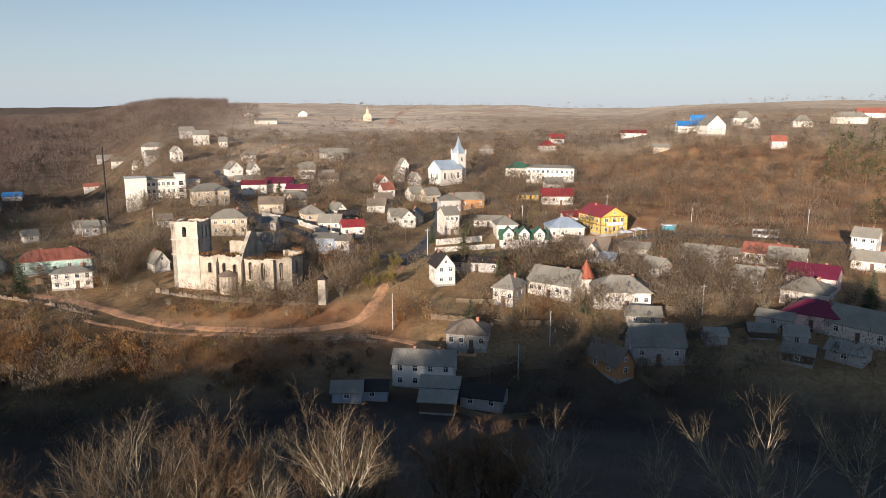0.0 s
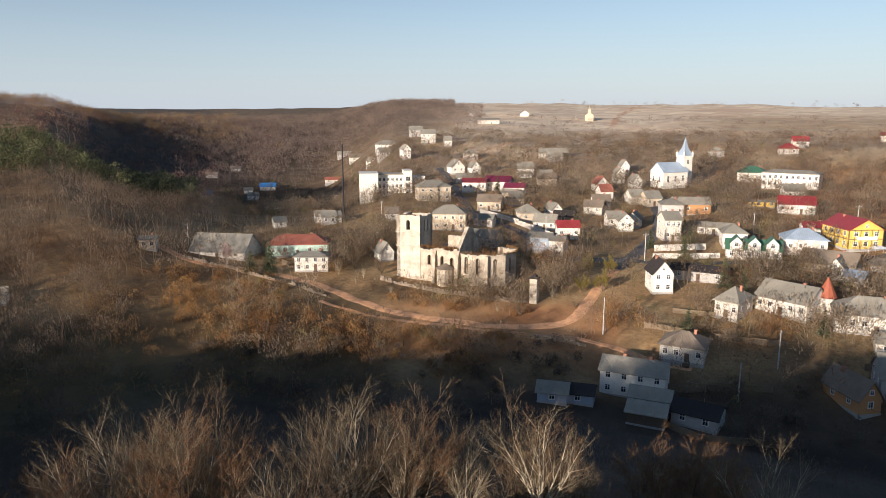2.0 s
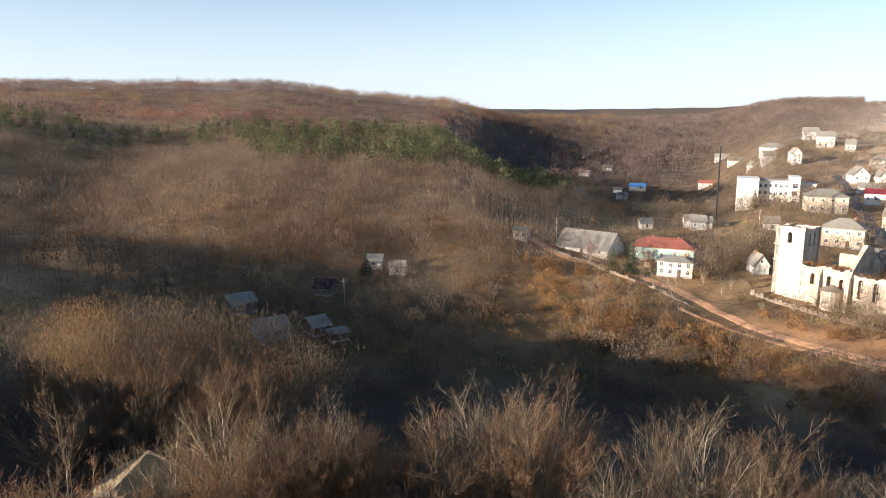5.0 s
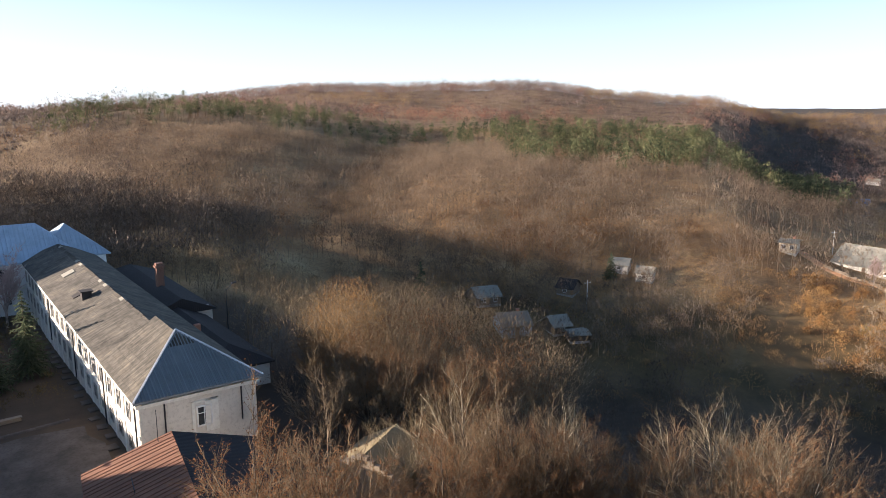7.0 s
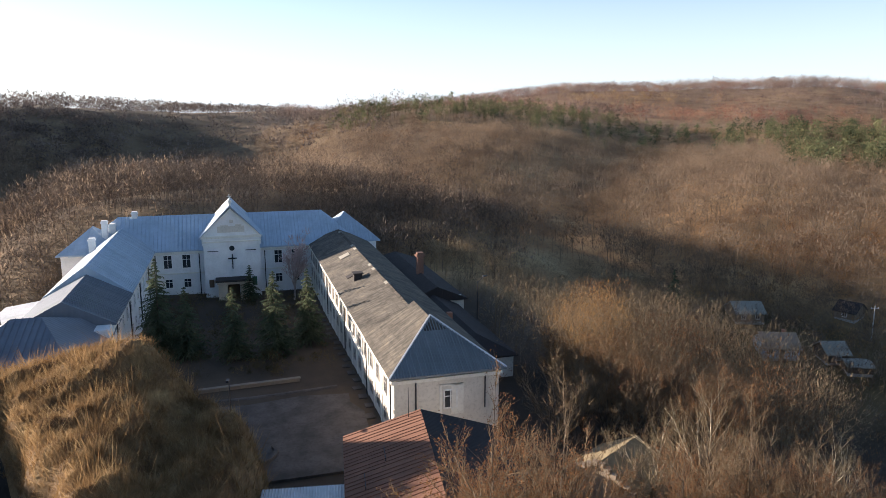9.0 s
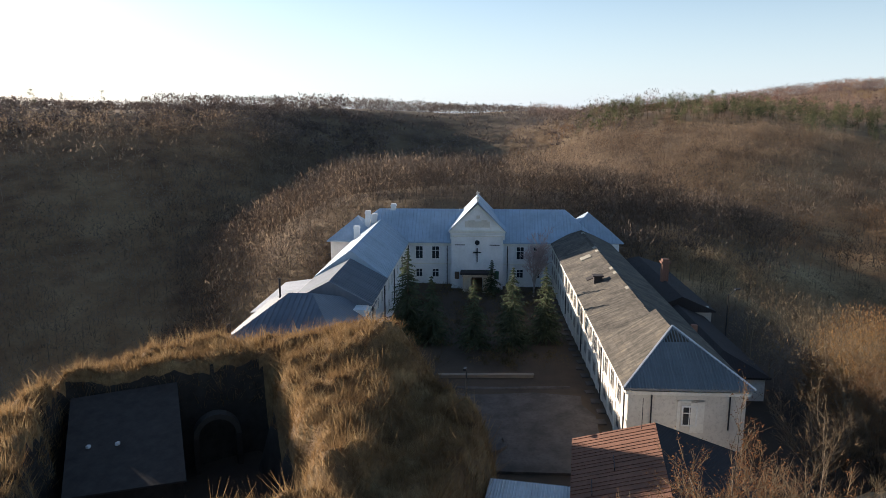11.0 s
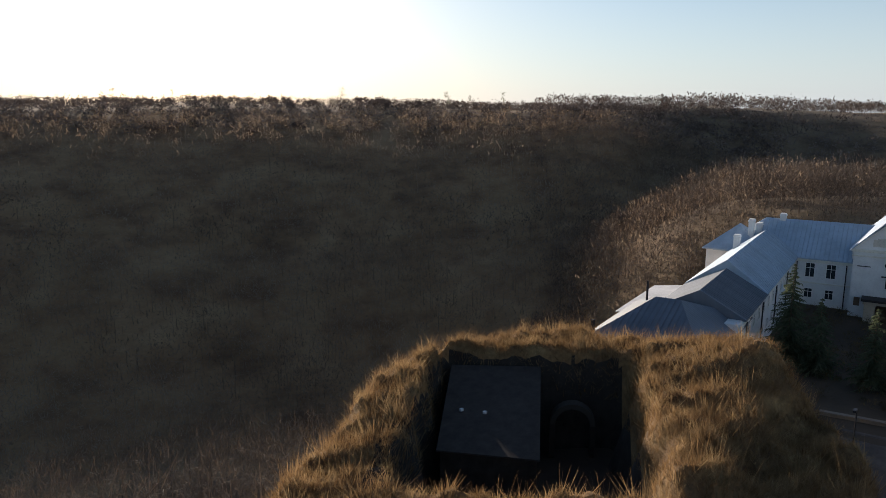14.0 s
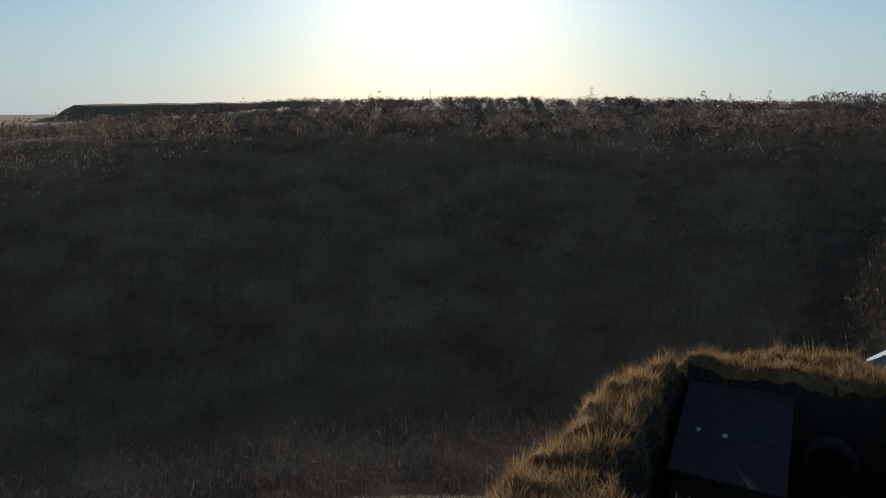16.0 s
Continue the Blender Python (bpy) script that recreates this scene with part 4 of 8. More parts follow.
def build_sheds():
    shed = thing("shed", "low shed with a rusty red-brown sheet roof by the castle wing", "shed", pose(-60.8, 9.4, 0, 0, 0, -2))
    part("wall", box(0.6, 19, -6.6, 6.5, -2, 3.9), "old_wall", shed)
    part("roof", ([(0, -7.2, 3.9), (20, -7.2, 3.9), (20, 0, 6.1), (0, 0, 6.1), (0, -7.2, 3.72), (20, -7.2, 3.72), (20, 0, 5.9), (0, 0, 5.9)],
                  [(0, 1, 2, 3), (4, 7, 6, 5), (0, 4, 5, 1), (1, 5, 6, 2), (2, 6, 7, 3), (3, 7, 4, 0)]), "rust_sheet", shed, "rusty sheet roof with raised seams", uv=True)
    # back slope in near-black sheet: its shade is put into the colour
    part("back_roof", ([(0, 0.02, 6.08), (20, 0.02, 6.08), (20, 7.2, 3.9), (0, 7.2, 3.9), (0, 0.02, 5.9), (20, 0.02, 5.9), (20, 7.2, 3.72), (0, 7.2, 3.72)],
                       [(0, 1, 2, 3), (4, 7, 6, 5), (0, 4, 5, 1), (1, 5, 6, 2), (2, 6, 7, 3), (3, 7, 4, 0)]), "dark_sheet", shed, uv=True)
    part("gable", ([(0.6, -6.6, 3.9), (0.6, 6.5, 3.9), (0.6, 0, 5.9), (0.9, -6.6, 3.9), (0.9, 6.5, 3.9), (0.9, 0, 5.9)], [(0, 2, 1), (3, 4, 5), (0, 1, 4, 3), (1, 2, 5, 4), (2, 0, 3, 5)]), "old_wall", shed)
    for k in range(31):
        x = 0.35 + k * 0.64 + 0.08 * ((k * 5) % 3)
        part("seam", ([(x, -7.2, 3.9), (x + 0.045, -7.2, 3.9), (x + 0.045, 0, 6.1), (x, 0, 6.1), (x, -7.2, 3.945), (x + 0.045, -7.2, 3.945), (x + 0.045, 0, 6.145), (x, 0, 6.145)],
                      [(0, 3, 2, 1), (4, 5, 6, 7), (0, 1, 5, 4), (1, 2, 6, 5), (2, 3, 7, 6), (3, 0, 4, 7)]), "rust_sheet", shed)
    part("aerial", tube((0.8, -1.2, 5.6), (0.8, -1.2, 8.6), 0.04, 0.03, 5), "iron", shed)
    for x, y in ((5.2, -3.8), (8.6, -5.6)):
        z = 6.1 + y * 2.2 / 7.2
        part("snow_guard", join(*[box(x + k * 0.7, x + k * 0.7 + 0.06, y, y + 0.06, z, z + 0.3) for k in range(4)], box(x, x + 2.2, y, y + 0.05, z + 0.24, z + 0.3)), "iron", shed)
    pale = thing("shed", "flat outbuilding with a white corrugated sheet roof", "shed", pose(-53.6, -4.6, 0, 0, 0, -3))
    part("wall", box(0.3, 9, 0.3, 10.6, -2, 3.1), "grey_wall", pale)
    part("roof", ([(0, 0, 3.4), (9.4, 0, 2.9), (9.4, 8.9, 2.9), (0, 8.9, 3.4), (0, 0, 3.28), (9.4, 0, 2.78), (9.4, 8.9, 2.78), (0, 8.9, 3.28)],
                  [(0, 1, 2, 3), (4, 7, 6, 5), (0, 4, 5, 1), (1, 5, 6, 2), (2, 6, 7, 3), (3, 7, 4, 0)]), "white_sheet", pale, uv=True)
    for k in range(36):
        part("corrugation", ([(0, 0.1 + k * 0.245, 3.42), (9.4, 0.1 + k * 0.245, 2.92), (9.4, 0.2 + k * 0.245, 2.92), (0, 0.2 + k * 0.245, 3.42), (0, 0.15 + k * 0.245, 3.49), (9.4, 0.15 + k * 0.245, 2.99)],
                             [(0, 1, 5, 4), (3, 4, 5, 2), (0, 4, 3), (1, 2, 5)]), "white_sheet", pale)


build_sheds()


# ---- the overgrown bastion beside the court ----
def mound_height(x, y):
    """Top of the earth-filled round bastion: a grassy rim, a broad lower shoulder and a sunken yard inside."""
    dx, dy = (x + 46.5) / 1.3, y + 26.0
    ang = np.arctan2(dy, dx)
    rad = np.hypot(dx, dy)
    edge = 18.9 + 0.6 * np.sin(3 * ang + 1) + 0.4 * np.sin(7 * ang) - 2.4 * np.exp(-((ang + 1.2) / 0.7) ** 2) + 2.0 * np.exp(-((ang - 2.2) / 0.5) ** 2)
    top = 9.2 + 2.4 * np.exp(-(((x + 68) / 5) ** 2 + ((y + 17.5) / 6) ** 2)) - 2.5 * smooth(-15.5, -11.5, y + 0.9 * np.sin(x * 0.7)) + 0.7 * wobble(x, y, 8, 1.0) + 0.35 * wobble(x, y, 3.1, 2.0)
    top = top + 1.3 * np.exp(-(((x + 54.3) / 2.4) ** 2 + ((y + 44.3) / 2.4) ** 2)) - 1.4 * np.exp(-(((x + 63) / 3.0) ** 2 + ((y + 11.5) / 3.5) ** 2)) - 1.6 * smooth(-46, -32, x)
    body = 1 - smooth(0, 1, (rad - edge) / (3.2 + 2.0 * smooth(-30, -40, y)))
    s, q = (x + 48.5) * -0.855 + (y + 29.2) * -0.52, (x + 48.5) * 0.52 + (y + 29.2) * -0.855
    pit = (1 - smooth(0, 1, (np.abs(s) - 10.9) / 2.6)) * (1 - smooth(0, 1, (np.abs(q) + 1.5 * (q < 0) - 8.2 - 0.4 * np.sin(x)) / (2.6 + 0.9 * (q < 0))))
    return top * body * (1 - pit) + pit * np.minimum(top, -1.0) - 1.2 * (1 - body)


def build_mound():
    xs, ys = np.arange(-36, 36, 0.36), np.arange(-34, 34, 0.36)
    gs, gq = np.meshgrid(xs, ys, indexing="ij")
    gx, gy = -48.5 - 0.855 * gs + 0.52 * gq, -29.2 - 0.52 * gs - 0.855 * gq
    gz = mound_height(gx, gy)
    gz = np.maximum(gz, -4.0) + np.minimum(height(gx, gy), 0) * (gz < 0.5)
    verts = np.stack([gx, gy, gz], -1).reshape(-1, 3)
    n = len(ys)
    faces = [(i * n + j, (i + 1) * n + j, (i + 1) * n + j + 1, i * n + j + 1) for i in range(len(xs) - 1) for j in range(n - 1)]
    ob = new("bastion_mound", mesh_data("bastion_mound", verts, faces, "mound_earth", smooth_faces=True))
    ob.data.materials.append(MATS["pit_shade_stone"])
    # faces inside the pit take the near-black stone in place of shade
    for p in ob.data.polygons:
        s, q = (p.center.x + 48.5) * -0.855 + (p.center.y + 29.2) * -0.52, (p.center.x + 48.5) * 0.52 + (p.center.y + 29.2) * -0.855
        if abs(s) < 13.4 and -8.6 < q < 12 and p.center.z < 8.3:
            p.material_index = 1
    tagged(ob, "overgrown ruined bastion mound with a sunken yard", "mound", kind="structure")
    # grass
    tufts = 9500
    cx, cy = np.random.uniform(-78, -24, tufts), np.random.uniform(-52, -2, tufts)
    big = np.random.gamma(1.5, 0.24, tufts) + 0.28
    each = 26
    o = np.random.normal(0, 1, (tufts, each, 2)) * (0.55 * np.minimum(big, 1.2))[:, None, None]
    x, y = (cx[:, None] + o[..., 0]).ravel(), (cy[:, None] + o[..., 1]).ravel()
    ox, oy = o[..., 0].ravel(), o[..., 1].ravel()
    tall = np.repeat(big, each) * np.random.uniform(0.5, 1.5, len(x))
    z = mound_height(x, y)
    slope = np.abs(mound_height(x + 0.6, y) - z) + np.abs(mound_height(x, y + 0.6) - z)
    bare = np.repeat(wobble(cx, cy, 4.3, 5.0) + np.random.uniform(-0.9, 0.6, tufts) < 0.5, each)
    s, q = (x + 48.5) * -0.855 + (y + 29.2) * -0.52, (x + 48.5) * 0.52 + (y + 29.2) * -0.855
    inside = (np.abs(s) < 13) & (np.abs(q) < 10)
    keep = (z > np.where(inside, 4.6, 0.6)) & (slope < 9) & bare
    x, y, z, ox, oy, tall = x[keep], y[keep], z[keep], ox[keep], oy[keep], tall[keep]
    k = len(x)
    a = np.random.uniform(0, 6.283, k)
    wd = np.random.uniform(0.015, 0.036, k)
    p0 = np.stack([x - wd * np.cos(a), y - wd * np.sin(a), z - 0.08], -1)
    p1 = np.stack([x + wd * np.cos(a), y + wd * np.sin(a), z - 0.08], -1)
    p2 = np.stack([x + 1.1 * ox + np.random.normal(0, 0.16, k), y + 1.1 * oy + np.random.normal(0, 0.16, k), z + tall], -1)
    blades("dry_grass", np.stack([p0, p1, p2], 1), "dry_grass", "tall dry straw-coloured grass over the bastion", "grass")
    roof = thing("sheet_roof", "dark sheet roof over the sunken yard with two pale patches", "roof")
    quad = [(-54.0, -42.8), (-59.3, -35.4), (-46.0, -27.3), (-42.2, -35.1)]
    zs = (7.7, 7.7, 5.4, 5.3)
    part("sheet", ([(x, y, z) for (x, y), z in zip(quad, zs)] + [(x, y, z - 0.15) for (x, y), z in zip(quad, zs)],
                   [(3, 2, 1, 0), (4, 5, 6, 7), (0, 1, 5, 4), (1, 2, 6, 5), (2, 3, 7, 6), (3, 0, 4, 7)]), "tarp", roof, uv=True)
    for x, y, z in ((-48.0, -36.9, 6.42), (-48.9, -34.9, 6.42)):
        part("patch", box(x - 0.16, x + 0.16, y - 0.13, y + 0.13, z - 0.1, z + 0.12), "white_sheet", roof)
    # unseen walls added under the sheet, black where only shade shows
    inner = [(x * 0.94 - 50.4 * 0.06, y * 0.94 - 35.1 * 0.06) for x, y in quad]
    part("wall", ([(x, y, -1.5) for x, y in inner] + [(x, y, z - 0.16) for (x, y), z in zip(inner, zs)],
                  [(0, 1, 2, 3), (0, 4, 5, 1), (1, 5, 6, 2), (2, 6, 7, 3), (3, 7, 4, 0), (7, 6, 5, 4)]), "pit_shade_stone", roof, "added stone walls coloured near-black as shade")
    arch = thing("ruined_arch", "stub of a ruined stone arch in the sunken yard", "ruin", pose(-58.6, -31.2, -1.0, 0, 0, 121))
    ring = []
    for k in range(11):
        a0, a1 = math.pi * k / 11, math.pi * (k + 1) / 11
        pts = [(1.7 * math.cos(a0), 1.7 * math.sin(a0)), (2.2 * math.cos(a0), 2.2 * math.sin(a0)), (2.2 * math.cos(a1), 2.2 * math.sin(a1)), (1.7 * math.cos(a1), 1.7 * math.sin(a1))]
        v = [(px, yy, 4.0 + pz) for yy in (-0.6, 0.6) for px, pz in pts]
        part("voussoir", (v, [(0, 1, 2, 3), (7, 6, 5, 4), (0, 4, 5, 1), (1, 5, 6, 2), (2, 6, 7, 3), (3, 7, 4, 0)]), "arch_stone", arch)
    part("pier", box(-2.2, -1.7, -0.6, 0.6, -0.5, 4.0), "pit_shade_stone", arch)
    part("pier", box(1.7, 2.2, -0.6, 0.6, -0.5, 4.0), "pit_shade_stone", arch)


def blades(name, tris, mat, label, category, parent=None, plant=None, woody=None):
    """One object of many loose triangles: tris is (count, 3, 3). plant: the tone of the plant each grows on; woody: which of them are stems, in the second material of mat."""
    me = bpy.data.meshes.new(name)
    k = len(tris)
    me.vertices.add(k * 3)
    me.vertices.foreach_set("co", np.ascontiguousarray(tris, dtype=np.float32).ravel())
    me.loops.add(k * 3)
    me.loops.foreach_set("vertex_index", np.arange(k * 3, dtype=np.int32))
    me.polygons.add(k)
    me.polygons.foreach_set("loop_start", np.arange(k, dtype=np.int32) * 3)
    me.update(calc_edges=True)
    if plant is not None:
        me.attributes.new("plant", "FLOAT", "POINT").data.foreach_set("value", np.repeat(np.asarray(plant, np.float32), 3))
    for each in (mat,) if isinstance(mat, str) else mat:
        me.materials.append(MATS[each])
    if woody is not None:
        me.polygons.foreach_set("material_index", np.asarray(woody, np.int32))
    ob = new(name, me)
    if parent is not None:
        ob.parent = parent
        return ob
    return tagged(ob, label, category, kind="stuff")


build_mound()

# ---- the village houses ----
house(-106.1, 212.0, -1, 18.9, 12, 2.4, 4.8, "gable", "white_wall", "slate", 1, 3, category="barn", chimneys=0, sides=False)
house(-83.1, 217.7, 15, 19.4, 9, 4, 2.6, "hip", "mint_wall", "tile_red", 1, 5, chimneys=2)
house(-73.2, 203.0, 12, 10.0, 7, 4.4, 1.2, "hip", "white_wall", "slate", 2, 4)
house(-54.0, 216.6, 34, 4.5, 6, 3, 3, "gable", "white_wall", "slate", 1, 0, along=False, sides=False)
house(-38.6, 256.7, 4, 12.1, 9, 6, 2.8, "hip", "beige_wall", "slate", 2, 4)
house(-22.9, 238.3, -15, 9.4, 8, 3.2, 2, "gable", "grey_wall", "slate", 1, 2, category="shed", chimneys=0, sides=False)
house(-287.4, 540.3, 24, 14, 9, 3.6, 3, "gable", "white_wall", "blue_sheet", 1, 2, sides=False)
house(-300.8, 539.9, 30, 9, 7, 3, 2.2, "gable", "white_wall", "slate", 1, 2, sides=False)
house(-312.2, 605.2, 20, 10, 7, 3, 2.2, "gable", "grey_wall", "slate", 1, 2, sides=False)
house(-315.7, 662.6, 20, 9, 7, 3, 2.2, "gable", "white_wall", "slate", 1, 2, sides=False)
house(-249.0, 584.1, 14, 13, 9, 3.4, 2.8, "gable", "old_wall", "blue_sheet", 1, 2, sides=False)
house(-260.2, 568.3, 18, 7, 6, 2.6, 2, "gable", "white_wall", "slate", 1, 1, chimneys=0, sides=False)
house(-228.0, 545.3, 12, 15, 8, 3.6, 1.4, "gable", "white_wall", "slate", 1, 3, sides=False)
house(-40.1, 349.1, 3, 11.6, 10, 5, 1.6, "gable", "white_wall", "red_sheet", 1, 4, sides=False)
house(-28.4, 354.4, -5, 12.4, 11, 4.6, 2.4, "gable", "white_wall", "wine_sheet", 1, 3, sides=False)
house(-19.5, 345.3, -7, 9.8, 8, 3.5, 1.8, "gable", "white_wall", "wine_sheet", 1, 3, sides=False)
house(-28.6, 310.4, -3, 10.5, 8, 4.2, 2.6, "gable", "beige_wall", "brown_slate", 1, 3)
house(-18.8, 322.3, 28, 6.5, 8, 3.6, 2.6, "gable", "beige_wall", "slate", 1, 2)
house(-11.1, 286.6, 17, 7.6, 9, 3.6, 3.2, "hip", "beige_wall", "slate", 1, 2)
house(-3.4, 273.5, -9, 8.4, 8, 3.2, 2.6, "gable", "old_wall", "slate", 1, 3)
house(-0.8, 294.9, 25, 4.5, 8, 3.6, 2.6, "gable", "white_wall", "slate", 1, 2, along=False)
house(4.6, 253.6, 7, 7.7, 7, 4.6, 2, "gable", "white_wall", "red_sheet", 1, 3)
house(-4.2, 233.1, -13, 7.8, 9, 5, 1, "gable", "blue_wall", "slate", 1, 2, category="shed", chimneys=0, sides=False)
house(1.5, 227.6, -14, 4.5, 7, 5, 1, "gable", "white_wall", "slate", 1, 1)
house(-58.4, 410.9, 28, 8.0, 9, 4.2, 4, "gable", "white_wall", "slate", 1, 2, along=False, sides=False)
house(-47.7, 410.3, 27, 5.5, 8, 4, 3.6, "gable", "white_wall", "slate", 1, 2, along=False, sides=False)
house(-55.7, 460.2, 17, 8.2, 9, 4, 3, "hip", "old_wall", "slate", 1, 2, sides=False)
house(-92.7, 509.2, 15, 9.9, 10, 7, 3, "gable", "white_wall", "slate", 2, 3, sides=False)
house(-108.2, 541.0, 16, 9.7, 10, 5, 3, "gable", "grey_wall", "slate", 1, 3, sides=False)
house(-126.7, 523.4, 14, 18.0, 12, 6, 3, "hip", "white_wall", "slate", 1, 4, sides=False)
house(-97.6, 452.7, 27, 5.2, 9, 6, 3, "gable", "white_wall", "slate", 2, 2, along=False, sides=False)
house(-120.6, 486.9, 29, 7.5, 9, 6, 3, "gable", "grey_wall", "slate", 2, 2, sides=False)
house(-138.9, 521.9, 40, 4.8, 8, 4, 3, "gable", "white_wall", "slate", 1, 2, along=False, sides=False)
house(-181.6, 633.1, 21, 15.2, 8, 4, 3, "gable", "old_wall", "brown_slate", 1, 2, sides=False)
house(-222.6, 732.1, 22, 17.7, 8, 3.5, 3, "gable", "grey_wall", "slate", 1, 2, sides=False)
house(-76.2, 495.7, 14, 4.9, 8, 4, 3, "gable", "white_wall", "slate", 1, 2, sides=False)
house(-191.9, 595.5, 23, 16.5, 7, 3.2, 2, "gable", "old_wall", "tile_red", 1, 3, sides=False)
house(-168.9, 537.9, 22, 10.4, 6, 3, 2, "gable", "old_wall", "brown_slate", 1, 2, sides=False)
house(-202.4, 476.6, 33, 11.2, 8, 3.4, 2.4, "gable", "grey_wall", "slate", 1, 3, sides=False)
house(-231.4, 506.1, 35, 5.1, 7, 3.4, 2.4, "gable", "white_wall", "slate", 1, 2, sides=False)
house(-213.7, 406.7, 48, 9.6, 8, 4.2, 3.6, "gable", "white_wall", "slate", 1, 2, along=False, sides=False)
house(-161.4, 393.7, 30, 10.5, 4, 3, 0.6, "gable", "white_wall", "slate", 1, 3, category="shed", chimneys=0, sides=False)
house(-89.7, 268.1, 28, 5.7, 7, 3.2, 2, "gable", "grey_wall", "slate", 1, 2)
house(-73.0, 760.9, 10, 22.4, 10, 4, 2, "gable", "old_wall", "slate", 1, 4, sides=False)
house(-116.8, 996.2, 12, 10.5, 9, 4, 3, "gable", "white_wall", "slate", 1, 2, sides=False)
house(-44.4, 966.5, 8, 11.6, 9, 4, 4, "gable", "white_wall", "slate", 1, 2, along=False, sides=False)
house(-1.4, 450.5, 10, 8.8, 8, 3.4, 2.6, "gable", "grey_wall", "slate", 1, 2, sides=False)
house(-17.4, 421.8, 12, 5.6, 7, 3.4, 2.4, "gable", "white_wall", "slate", 1, 2, sides=False)
house(-17.4, 403.0, 12, 6.8, 6, 2.6, 1, "gable", "white_wall", "slate", 1, 2, sides=False)
house(-5.7, 393.8, 11, 6.9, 8, 3.4, 2.4, "gable", "grey_wall", "slate", 1, 2, sides=False)
house(21.9, 360.9, 17, 6.3, 8, 4, 3.4, "gable", "white_wall", "tile_red", 1, 2, along=False, sides=False)
house(22.3, 332.0, 16, 5.6, 8, 3.6, 2.8, "gable", "white_wall", "tile_red", 1, 2, sides=False)
house(19.5, 313.2, 6, 7.3, 8, 3.6, 2.6, "gable", "old_wall", "brown_slate", 1, 2)
house(33.6, 394.8, 10, 5.1, 8, 5, 3.4, "gable", "white_wall", "slate", 1, 2, along=False, sides=False)
house(37.8, 413.9, 10, 4.7, 8, 5, 3.4, "gable", "white_wall", "slate", 1, 2, along=False, sides=False)
house(40.1, 372.5, 14, 4.7, 8, 4, 3, "gable", "white_wall", "slate", 1, 2, along=False, sides=False)
house(34.9, 323.7, 19, 6.0, 8, 3.6, 2.8, "gable", "old_wall", "slate", 1, 2)
house(41.3, 319.9, 18, 6.6, 9, 3.6, 2.8, "gable", "beige_wall", "slate", 1, 3)
house(46.6, 296.5, 1, 8.4, 10, 5, 2.2, "hip", "grey_wall", "slate", 1, 3)
house(54.5, 299.4, 4, 14.3, 9, 4.4, 2.4, "gable", "orange_wall", "slate", 1, 4)
house(39.7, 254.2, 11, 5.5, 9, 7.5, 2.4, "gable", "old_wall", "slate", 2, 3)
house(26.3, 272.8, 4, 5.3, 8, 4, 2.6, "gable", "white_wall", "slate", 1, 2, along=False)
house(104.0, 399.6, -19, 14.4, 11, 5, 3, "hip", "white_wall", "green_sheet", 1, 4, sides=False)
house(141.2, 468.0, -7, 11.1, 9, 3.6, 3, "hip", "white_wall", "red_sheet", 1, 2, sides=False)
house(154.8, 489.7, -8, 9.2, 9, 3.6, 3, "gable", "white_wall", "red_sheet", 1, 2, sides=False)
house(85.2, 310.3, -10, 10.0, 4, 2.4, 0.6, "gable", "yellow_wall", "slate", 1, 4, category="shed", chimneys=0, sides=False)
house(95.6, 300.2, -12, 13.2, 9, 4, 2.8, "gable", "white_wall", "red_sheet", 1, 4)
house(106.5, 340.7, -2, 8.5, 8, 4, 2.8, "gable", "white_wall", "slate", 1, 2, sides=False)
house(89.5, 260.5, -4, 7.7, 7, 2.6, 1.6, "gable", "white_wall", "red_sheet", 1, 2)
house(59.8, 247.5, -4, 7.5, 9, 5, 2.6, "hip", "white_wall", "slate", 1, 3)
house(78.7, 237.4, -6, 12.2, 10, 4.6, 3, "hip", "old_wall", "zinc_sheet", 1, 4)
house(79.9, 216.7, -34, 14.6, 9, 3.2, 3.2, "gable", "beige_wall", "brown_slate", 1, 5)
house(79.9, 210.7, -31, 4.7, 7, 3.4, 2.6, "gable", "white_wall", "slate", 1, 2, along=False)
house(28.7, 195.1, 8, 5.4, 8, 5.6, 3.4, "gable", "white_wall", "dark_sheet", 2, 2, along=False)
house(41.5, 205.2, -21, 15.3, 7, 3, 1.2, "gable", "grey_wall", "dark_sheet", 1, 3, category="garage", chimneys=0, sides=False)
house(58.5, 180.9, -44, 12.9, 10, 4.2, 3.4, "gable", "white_wall", "slate", 1, 5)
house(72.7, 171.6, -15, 14.5, 10, 4.4, 3.4, "hip", "white_wall", "slate", 1, 6)
house(44.3, 177.4, -36, 5.7, 9, 4.2, 3, "hip", "old_wall", "slate", 1, 3)
house(29.2, 155.4, -19, 9.2, 8, 3.6, 2.4, "hip", "old_wall", "brown_slate", 1, 4)
house(17.5, 143.7, -15, 13.0, 8, 5.4, 1.9, "gable", "white_wall", "slate", 2, 4, chimneys=2)
house(19.8, 135.7, -16, 7.6, 5, 2.6, 1.4, "gable", "grey_wall", "slate", 1, 3, category="shed", chimneys=0, sides=False)
house(18.4, 129.0, -16, 6.9, 6, 2.6, 1.2, "gable", "wood_wall", "slate", 1, 0, category="shed", chimneys=0, sides=False)
house(0.7, 135.0, -6, 5.8, 5, 2.4, 1.4, "gable", "blue_wall", "slate", 1, 1, category="shed", chimneys=0, sides=False)
house(5.8, 135.9, -8, 6.0, 5, 2.4, 1.2, "gable", "blue_wall", "dark_sheet", 1, 1, category="shed", chimneys=0, sides=False)
